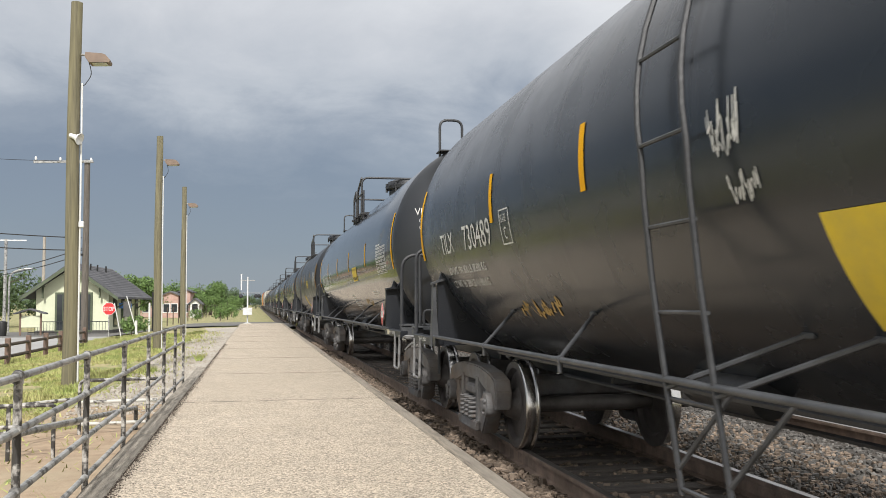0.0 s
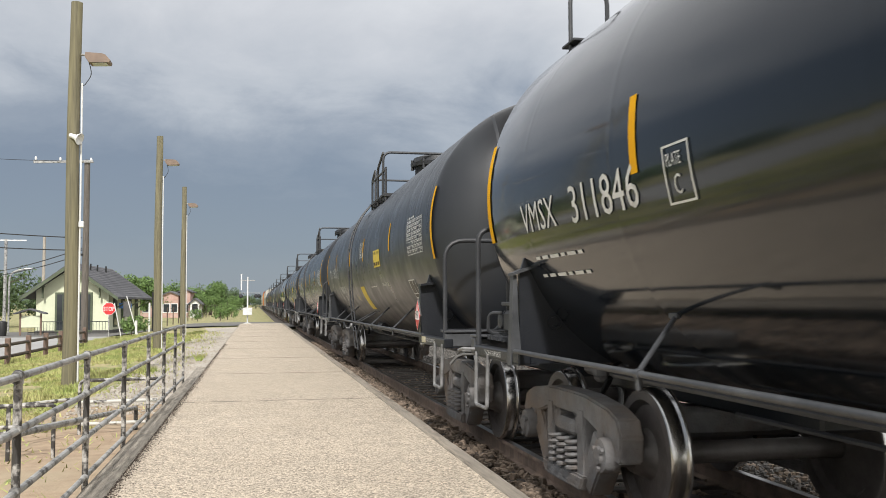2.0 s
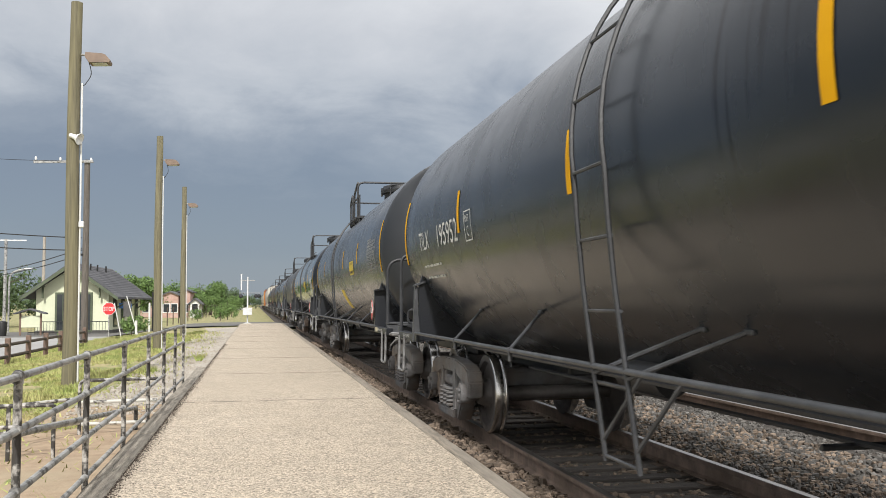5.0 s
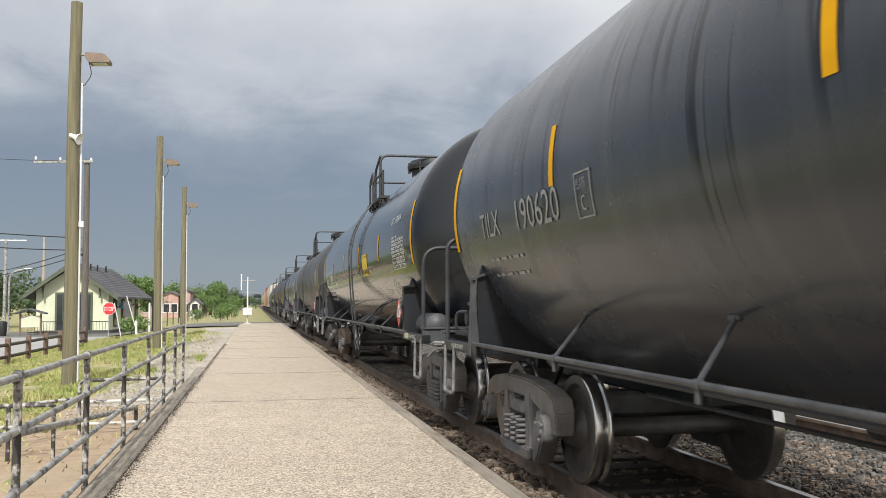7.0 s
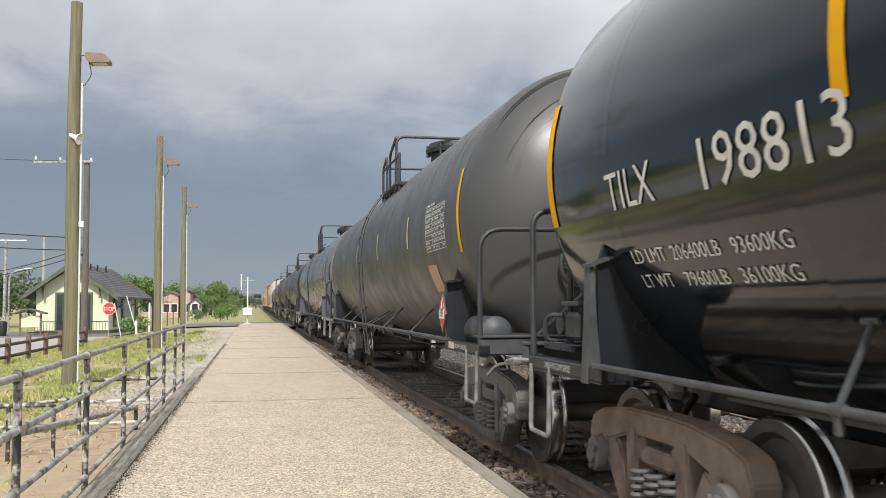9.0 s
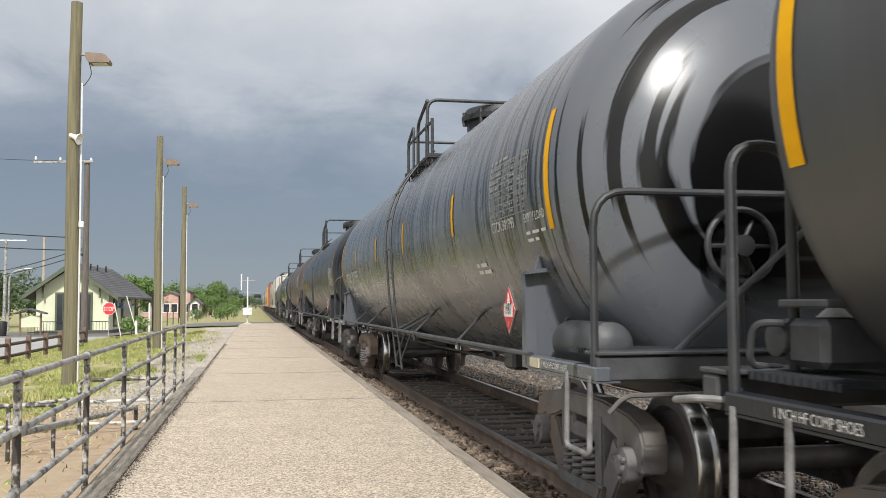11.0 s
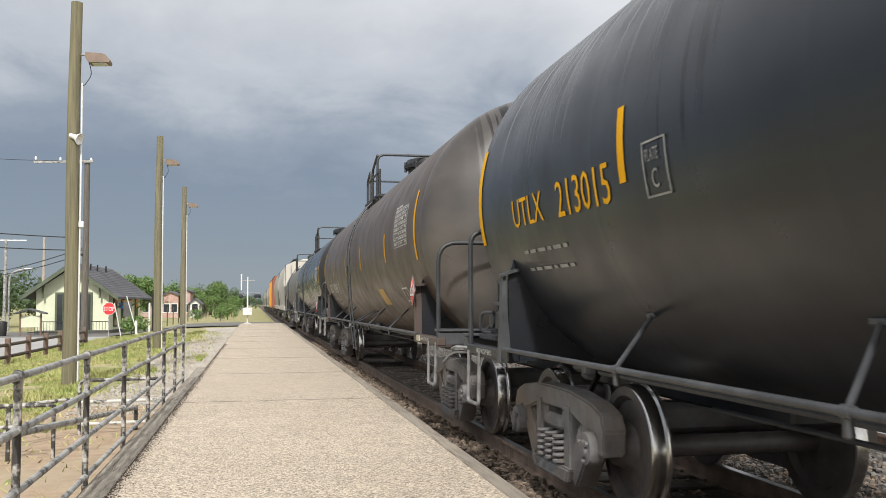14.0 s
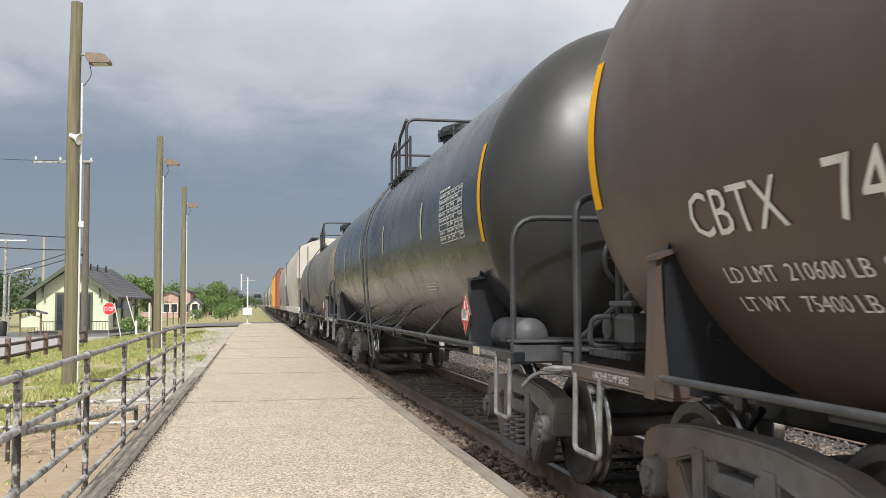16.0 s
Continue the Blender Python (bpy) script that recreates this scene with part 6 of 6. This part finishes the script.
def make_depot():
    """Small passenger depot: pale walls, dark trim, gable roof with wide brackets."""
    h = thing("depot", "pale yellow wooden depot with dark shingled gable roof", "station building", at=pose(-15.4, 70.0, -0.58, 0, 0, -4))
    W, D, E, R = 5.0, 11.5, 3.1, 4.92          # gable width, length, eave, ridge
    gable = [(0, 0), (W, 0), (W, E), (W / 2, R - 0.1), (0, E)]
    part("gable_wall", Geo().slab(gable, "y", 0, 0.2), M["wall_yellow"], h, smooth=False)
    part("gable_wall", Geo().slab(gable, "y", D - 0.2, D), M["wall_yellow"], h, smooth=False)
    for x in (0.0, W - 0.2):
        part("side_wall", Geo().box((x + 0.1, D / 2, E / 2), (0.2, D - 0.4, E), 0.0), M["wall_yellow"], h)
    part("plinth", Geo().box((W / 2, D / 2, 0.12), (W + 0.1, D + 0.1, 0.25), 0.01), M["sill_grey"], h)
    ov = 0.85
    drop = (R - E) / (W / 2) * ov
    for s in (-1, 1):
        o = [(W / 2, R), (W / 2 + s * (W / 2 + ov), E - drop), (W / 2 + s * (W / 2 + ov), E - drop + 0.16), (W / 2, R + 0.18)]
        r = part("roof_slope", Geo().slab(o, "y", -0.9, D + 0.9), M["shingle"], h, smooth=False)
        part("barge_board", Geo().slab([(W / 2, R - 0.16), (W / 2 + s * (W / 2 + ov), E - drop - 0.14), (W / 2 + s * (W / 2 + ov), E - drop + 0.10), (W / 2, R + 0.12)], "y", -0.96, -0.90), M["trim_green"], h, smooth=False)
        for j in range(15):
            q = (j + 1) / 16
            x = W / 2 + s * (W / 2 + ov) * q
            z = R + 0.18 + (E - drop + 0.16 - R - 0.18) * q
            part("shingle_course", Geo().box((x, D / 2, z + 0.002), (0.05, D + 1.78, 0.012)), M["shingle"], r, smooth=False)
    for x in (0.55, W / 2, W - 0.55):
        part("bracket", Geo().box((x, -0.4, E + (0.9 if abs(x - W / 2) < 0.1 else -0.1)), (0.12, 0.12, 0.9), 0.01).box((x, -0.3, E + (1.2 if abs(x - W / 2) < 0.1 else 0.3)), (0.10, 0.7, 0.10)), M["trim_green"], h)

    def opening(name, c, w, ht, axis):
        if axis == "y":
            wdw = part(name, Geo().box((c[0], -0.02, c[2]), (w + 0.24, 0.08, ht + 0.24), 0.01), M["trim_green"], h, "dark green window frame")
            for dx in (-w / 4, w / 4):
                part("pane", Geo().box((c[0] + dx, -0.075, c[2]), (w / 2 - 0.06, 0.02, ht - 0.05)), M["glass_dark"], wdw)
        else:
            wdw = part(name, Geo().box((W + 0.02, c[1], c[2]), (0.08, w + 0.24, ht + 0.24), 0.01), M["trim_green"], h, "dark green window frame")
            for dy in (-w / 4, w / 4):
                part("pane", Geo().box((W + 0.075, c[1] + dy, c[2]), (0.02, w / 2 - 0.06, ht - 0.05)), M["glass_dark"], wdw)
    opening("window", (W / 2 - 0.65, 0, 1.55), 0.85, 2.6, "y")
    opening("window", (W / 2 + 0.85, 0, 1.55), 0.85, 2.6, "y")
    for y in (2.0, 4.6, 7.2, 9.8):
        opening("window", (0, y, 1.6), 0.95, 2.1, "x")
    for y in (1.0, 5.0, 9.0):
        part("canopy_brace", Geo().tube((W + 0.1, y, 1.7), (W + 1.2, y, 2.35), 0.05, 6), M["trim_green"], h)
    for y in (2.5, 4.6, 7.4):
        part("roof_vent", Geo().tube((W / 2 + 0.6, y, R - 0.4), (W / 2 + 0.6, y, R + 0.22), 0.06, 8), M["black_paint"], h)
    part("blue_sign", Geo().box((W + 0.9, 1.2, 2.0), (0.9, 0.06, 0.4), 0.01), M["sign_blue"], h, "blue station sign")
    part("grey_sign", Geo().box((W + 1.25, 0.2, 1.75), (0.55, 0.06, 1.1), 0.01), M["sill_grey"], h)


def make_far():
    # stop sign
    s = thing("stop_sign", "red octagonal stop sign on a thin post", "stop sign", at=pose(-8.95, 60.0, -0.55))
    part("post", Geo().box((0, 0.03, 1.0), (0.07, 0.04, 2.0), 0.008), M["galv"], s)
    oc = [(0.38 * math.cos(radians(22.5 + 45 * i)) / math.cos(radians(22.5)), 1.79 + 0.38 * math.sin(radians(22.5 + 45 * i)) / math.cos(radians(22.5))) for i in range(8)]
    oi = [(a * 0.94, 1.79 + (b - 1.79) * 0.94) for a, b in oc]
    part("rim", Geo().slab(oc, "y", -0.004, 0.004), M["sign_white"], s, smooth=False)
    part("face", Geo().slab(oi, "y", -0.010, -0.005), M["sign_red"], s, smooth=False)
    v, f = text_mesh("STOP", 0.26, 0.75)
    w = max(p[0] for p in v)
    part("word", Geo().add([(a - w / 2, -0.014, 1.66 + b) for a, b in v], f), M["sign_white"], s, smooth=False)
    # leaning white guy covers and posts by the depot
    for x, y, dx, h in ((-7.9, 58, -0.45, 2.2), (-6.9, 58, -0.75, 2.6)):
        solid("guy_guard", Geo().path([(x, y, -0.62), (x + dx, y, -0.6 + h)], 0.028, 8), M["white_pvc"], "white plastic guard on a slanting guy wire", "guy wire")
    solid("marker_post", Geo().tube((-6.95, 57, -0.6), (-6.95, 57, 0.55), 0.07, 8), M["white_pvc"], "short white marker post", "post")
    solid("marker_post", Geo().tube((-6.55, 62, -0.6), (-6.55, 62, 2.3), 0.06, 8), M["black_paint"], "dark slim upright steel post", "post")
    solid("marker_post", Geo().tube((-6.75, 62, -0.6), (-6.75, 62, 1.6), 0.06, 8), M["white_pvc"], "white slim upright plastic post", "post")
    # utility poles, crossarm, wires
    up = thing("utility_pole", "old wooden utility pole with a white crossarm", "utility pole", at=pose(-8.05, 46.5, -0.5))
    part("pole", Geo().path([(0, 0, 0), (0.0, 0, 9.0)], 0.17, 12, r2=0.13), M["pole_old"], up)
    part("crossarm", Geo().box((-1.05, -0.16, 8.86), (2.7, 0.11, 0.12), 0.01, Euler((0, radians(-2), 0)).to_matrix()), M["galv"], up)
    for x in (-2.3, -1.2, 0.2):
        part("insulator", Geo().lathe([(8.92, 0.04), (9.0, 0.06), (9.08, 0.03)], (x, -0.16, 0), "z", 8), M["white_pvc"], up)
    part("fuse_bracket", Geo().box((-0.35, -0.1, 4.4), (0.5, 0.08, 0.10), 0.01), M["black_paint"], up)
    M["pole_pale"] = mat("pole_pale", (0.44, 0.40, 0.34), 0.85, second=(0.30, 0.26, 0.22), scale=3, stretch=(6, 6, 0.5), bump=0.3)
    u2 = thing("utility_pole", "slim pale utility pole behind the parking lot", "utility pole", at=pose(-17.5, 82, -0.7))
    part("pole", Geo().path([(0, 0, 0), (0, 0, 7.9)], 0.15, 10, r2=0.11), M["pole_pale"], u2)
    u3 = thing("utility_pole", "slim grey utility pole with a flat crossarm", "utility pole", at=pose(-19.0, 76, -0.7))
    part("pole", Geo().path([(0, 0, 0), (0, 0, 7.3)], 0.14, 10, r2=0.11), M["galv"], u3)
    part("crossarm", Geo().box((0, 0, 7.2), (3.0, 0.1, 0.1), 0.01), M["white_paint"], u3)
    def wire(a, b, sag, r=0.032):
        a, b = Vector(a), Vector(b)
        pts = [a.lerp(b, i / 14) - Vector((0, 0, sag * 4 * (i / 14) * (1 - i / 14))) for i in range(15)]
        solid("overhead_wire", Geo().path(pts, r, 5), M["black_paint"], "sagging black overhead wire", "wire", group="overhead wires")
    wire((-8.2, 46.3, 4.7), (-24, 46, 6.5), 0.35, 0.026)
    wire((-8.2, 46.3, 4.1), (-24, 46, 5.6), 0.35, 0.026)
    wire((-8.2, 46.3, 4.2), (-24, 85, 4.2), 0.3, 0.026)
    wire((-8.2, 46.3, 3.9), (-24, 85, 3.9), 0.3, 0.026)
    wire((-9.1, 46.3, 8.4), (-24, 40, 9.5), 0.6, 0.012)
    # street lamp
    sl = thing("street_lamp", "grey curved-arm street lamp by the lot", "street lamp", at=pose(-18.2, 74, -0.65))
    part("pole", Geo().path(bend([(0, 0, 0), (0, 0, 4.6), (1.2, 0, 4.9)], 0.6), 0.07, 8), M["galv"], sl)
    part("lamp_head", Geo().box((1.35, 0, 4.88), (0.6, 0.22, 0.12), 0.04), M["white_paint"], sl)
    # low rail fence at the lot
    f = thing("rail_fence", "low dark wooden rail fence along the parking lot", "fence")
    y = 26.0
    prev = None
    while y < 47:
        x = -7.75 - 0.012 * (y - 26)
        z = ground_z(x, y)
        part("post", Geo().box((x, y, z + 0.42), (0.16, 0.16, 0.95), 0.02), M["fence_post"], f, "brown square fence post")
        if prev:
            for dz in (0.30, 0.68):
                part("rail", Geo().path([(prev[0], prev[1], prev[2] + dz), (x, y, z + dz)], 0.055, 6), M["fence_wood"], f)
        prev = (x, y, z)
        y += 2.9
    # picnic shelter, bins and sign by the depot
    sh = thing("kiosk", "small wooden notice kiosk with a dark roof", "kiosk", at=pose(-15.6, 66.5, -0.58))
    for x in (0, 1.3):
        part("post", Geo().box((x, 0, 0.75), (0.12, 0.12, 1.5), 0.01), M["fence_post"], sh)
    part("board", Geo().box((0.65, 0, 0.95), (1.2, 0.08, 0.8), 0.01), M["wall_yellow"], sh)
    part("roof", Geo().slab([(-0.35, 1.45), (0.65, 1.75), (1.65, 1.45), (1.65, 1.53), (0.65, 1.84), (-0.35, 1.53)], "y", -0.5, 0.5), M["shingle"], sh, smooth=False)
    solid("waste_bin", Geo().lathe([(0, 0.26), (0.9, 0.32), (0.95, 0.30), (1.02, 0.1)], (-16.6, 66, -0.58), "z", 14), M["black_paint"], "black round waste bin", "bin")
    rl = thing("yard_railing", "dark iron railing in front of the depot", "railing", at=pose(-15.2, 66.9, -0.58))
    part("rail", Geo().box((2.6, 0, 0.92), (5.2, 0.05, 0.05), 0.01).box((2.6, 0, 0.2), (5.2, 0.04, 0.04), 0.01), M["black_paint"], rl)
    for i in range(27):
        part("picket", Geo().box((0.2 * i, 0, 0.5), (0.025, 0.025, 0.9)), M["black_paint"], rl)
    # houses and shops far beyond the crossing
    def house(x, y, w, d, e, r, wall, label, windows=3):
        z0 = ground_z(x, y)
        hh = thing("house", label, "house", at=pose(x, y, z0))
        part("wall", Geo().slab([(0, 0), (w, 0), (w, e), (w / 2, r), (0, e)], "y", 0, d), wall, hh, smooth=False)
        for s in (-1, 1):
            part("roof", Geo().slab([(w / 2, r + 0.02), (w / 2 + s * (w / 2 + 0.4), e - 0.25), (w / 2 + s * (w / 2 + 0.4), e - 0.05), (w / 2, r + 0.22)], "y", -0.4, d + 0.4), M["shingle"], hh, smooth=False)
        for i in range(windows):
            for fl in range(max(1, int(e // 2.8))):
                wx = w * (i + 0.5) / windows
                wd = part("window", Geo().box((wx, -0.03, 1.5 + 2.8 * fl), (1.1, 0.08, 1.5), 0.01), M["white_paint"], hh)
                part("pane", Geo().box((wx, -0.08, 1.5 + 2.8 * fl), (0.85, 0.03, 1.25)), M["glass_dark"], wd)
    house(-14.4, 150, 2.4, 10, 3.6, 4.0, M["brick_red"], "narrow red brick shop building", 2)
    house(-11.9, 152, 1.6, 10, 4.2, 4.4, M["brick_red"], "narrow red brick shop front", 1)
    house(-20.5, 158, 5.4, 10, 3.4, 4.6, M["brick_red"], "low red brick gabled building", 3)
    house(-10.2, 150, 1.5, 8, 2.2, 2.9, M["siding_white"], "small white sided house with a gable", 1)
    house(-6.4, 262, 4.2, 8, 2.6, 3.8, M["siding_white"], "low white building beyond the trees", 3)
    car = thing("parked_car", "red parked car beyond the crossing", "car", at=pose(-7.4, 232, ground_z(-7.4, 232)))
    part("body", Geo().slab([(-2.1, 0.3), (2.1, 0.3), (2.15, 0.7), (1.9, 0.85), (-1.9, 0.9), (-2.15, 0.75)], "y", -0.85, 0.85), M["car_red"], car)
    part("cabin", Geo().slab([(-1.3, 0.86), (1.1, 0.86), (0.6, 1.4), (-0.9, 1.42)], "y", -0.75, 0.75), M["glass_dark"], car)
    for x in (-1.35, 1.35):
        for y in (-0.8, 0.8):
            part("wheel", Geo().lathe([(-0.1, 0.32), (0.1, 0.32)], (x, y, 0.32), "y", 16), M["rubber"], car)
    # wire fence beyond the crossing
    ff = thing("wire_fence", "dark post fence beyond the crossing", "fence")
    for i in range(16):
        y = 88 + 4 * i
        x = -8.0 + 0.045 * (y - 88)
        part("post", Geo().tube((x, y, ground_z(x, y)), (x, y, ground_z(x, y) + 1.7), 0.05, 6), M["fence_wood"], ff)
    for z in (0.6, 1.6):
        part("strand", Geo().tube((-8.0, 88, ground_z(-8, 88) + z), (-5.3, 148, ground_z(-5.3, 148) + z), 0.015, 4), M["black_paint"], ff)
    # marsh weeds by the depot corner and scrub past the crossing
    for i, (x, y, h) in enumerate(((-7.2, 59, 0.9), (-7.6, 60, 0.8), (-8.6, 45.5, 0.5), (-3.4, 92, 1.0), (-2.9, 99, 1.1), (-4.2, 110, 1.2), (-3.0, 120, 1.3), (-5.8, 96, 0.9))):
        sheet_tree("shrub", "low scrubby green shrub", x, y, h * 1.4, h * 1.6, M["leaf"], 70 + i, 500, 0.07)
    # trees
    spots = [(-24, 92, 8.5, 8, "leaf_dark"), (-29, 97, 9, 9, "leaf_dark"), (-20.5, 100, 7.5, 7, "leaf_dark"), (-16.5, 104, 8.2, 7, "leaf"), (-13.5, 112, 9, 7, "leaf"),
             (-34, 105, 10, 10, "leaf_dark"), (-26, 84, 5.0, 5, "leaf"), (-12.6, 84, 3.6, 3.2, "leaf"), (-11.5, 90, 3.2, 3, "leaf"), (-19, 150, 9, 10, "leaf"), (-25, 150, 9, 10, "leaf"), (-15, 175, 9, 10, "leaf"),
             (-10.5, 165, 6.5, 6, "leaf"), (-9.3, 158, 5.5, 5.5, "leaf"), (-8.5, 210, 9, 9, "leaf_dark"), (-6.5, 205, 9.5, 9, "leaf_dark"), (-5.0, 170, 4.6, 4.6, "leaf"), (-3.8, 185, 5, 5, "leaf"), (-12, 230, 9, 10, "leaf"),
             (-17, 240, 9, 11, "leaf"), (-23, 230, 10, 11, "leaf"), (-30, 220, 10, 12, "leaf"), (-3.0, 260, 6, 7, "leaf_dark"), (0.0, 330, 7, 9, "leaf_dark"), (-8, 330, 9, 11, "leaf_dark"), (-38, 90, 10, 9, "leaf"), (-45, 80, 10, 9, "leaf_dark")]
    spots += [(-37 + 3.6 * i, 182 + 9 * math.sin(i * 2.1), 8.0 + 1.6 * math.sin(i * 1.7), 8.5, "leaf" if i % 3 else "leaf_dark") for i in range(9)]
    for i, (x, y, h, w, lf) in enumerate(spots):
        sheet_tree("tree", "leafy green deciduous tree" if lf == "leaf" else "dense dark green deciduous tree", x, y, h * 0.66, w * 0.8, M[lf], 20 + i, 4200, 0.0155 * h)
    # far woods close the horizon
    rng = np.random.default_rng(4)
    n = 9000
    a = rng.uniform(-math.pi, math.pi, n)
    d = rng.uniform(420, 520, n)
    x, y = d * np.sin(a), d * np.cos(a)
    keep = ~((np.abs(x) < 14) & (y > 0))
    x, y = x[keep], y[keep]
    n = len(x)
    pos = np.stack([x, y, rng.uniform(-1, 4.5, n) * rng.uniform(0.5, 1, n)], 1)
    q = pos[:, None, :] + rng.normal(0, 1.6, (n, 3, 3))
    me = bpy.data.meshes.new("far_woods")
    me.from_pydata(q.reshape(-1, 3).tolist(), [], [(3 * i, 3 * i + 1, 3 * i + 2) for i in range(n)])
    me.materials.append(M["leaf_dark"])
    tagged(new("far_woods", me), "distant dark green woods along the horizon", "woods", kind="stuff")


def make_grass():
    rng = np.random.default_rng(11)
    n = 300000
    y = 6 + 49 * rng.random(n) ** 1.3
    x = -1.45 - 8.0 * rng.random(n)
    dens = np.array([noise.noise(Vector((a * 0.45, b * 0.28, 0.0))) + 0.45 * noise.noise(Vector((a * 1.7, b * 1.2, 3.0))) for a, b in zip(x, y)])
    keep = (dens > -0.02 - 0.35 * rng.random(n) ** 2) & ((x < -3.0) | ((rng.random(n) < 0.05) & (x < -1.6)) | ((dens > 0.42) & (x < -1.5))) & ((y > 14) | (rng.random(n) < 0.6))
    x, y = x[keep], y[keep]
    n = len(x)
    z = np.array([ground_z(float(a), float(b)) for a, b in zip(x, y)])
    h = rng.uniform(0.025, 0.085, n) * (1 + 0.9 * (dens[keep] > 0.35)) * np.clip(0.75 + y / 60, 0.75, 1.3)
    ang = rng.uniform(0, 6.28, n)
    w = rng.uniform(0.003, 0.008, n) * (1 + y / 12)
    lean = rng.normal(0, 0.06, (n, 2))
    p0 = np.stack([x - np.cos(ang) * w, y - np.sin(ang) * w, z], 1)
    p1 = np.stack([x + np.cos(ang) * w, y + np.sin(ang) * w, z], 1)
    p2 = np.stack([x + lean[:, 0], y + lean[:, 1], z + h], 1)
    v = np.stack([p0, p1, p2], 1).reshape(-1, 3)
    me = bpy.data.meshes.new("grass_blades")
    me.from_pydata(v.tolist(), [], [(3 * i, 3 * i + 1, 3 * i + 2) for i in range(n)])
    me.materials.append(M["blade"])
    tagged(new("grass_blades", me), "tufts of yellow-green grass and weeds", "grass", kind="stuff")


make_ground()
make_tracks()
make_platform()
KIT = make_kit()
TANKS = tank_cars(KIT)
REST = [other_car(KIT, lab, cat, PAINT[pt], kind) for lab, cat, pt, kind in (
    ("pale grey covered hopper car with roof hatches", "hopper car", "hopper_pale", "hopper"),
    ("weathered grey covered hopper car", "hopper car", "hopper", "hopper"),
    ("rust-red boxcar with ribbed sides", "box car", "rust", "box"),
    ("bright orange boxcar with ribbed sides", "box car", "orange", "box"),
    ("weathered grey covered hopper car", "hopper car", "hopper", "hopper"),
    ("pale grey covered hopper car with roof hatches", "hopper car", "hopper_pale", "hopper"),
    ("dusty grey covered hopper car", "hopper car", "grey", "hopper"),
    ("pale grey covered hopper car with roof hatches", "hopper car", "hopper_pale", "hopper"),
    ("weathered grey covered hopper car", "hopper car", "hopper", "hopper"),
    ("dusty grey covered hopper car", "hopper car", "grey", "hopper"),
    ("weathered grey covered hopper car", "hopper car", "hopper", "hopper"))]
make_fence()
make_poles()
make_crossing_signal()
make_depot()
make_far()
make_stones()
make_grass()


SLACK = (0, -0.28, -0.24, -0.35, -0.47, -0.51, -0.35, -0.19, -0.1)


def motions():
    for i, car in enumerate(TANKS + REST):
        y = FIRST + PITCH * i + (SLACK[i] if i < len(SLACK) else 0.0)
        walk(car, [(t, pose(TRACK_X, y - SPEED * t, 0)) for t in (0, 4, 8, 12, 16)])
    steps = [i / 15 for i in range(241)]
    for ws, y in SPIN[:44]:
        walk(ws, [(t, pose(0, y, WHEEL_R, math.degrees(SPEED * t / WHEEL_R) % 360)) for t in steps])


motions()
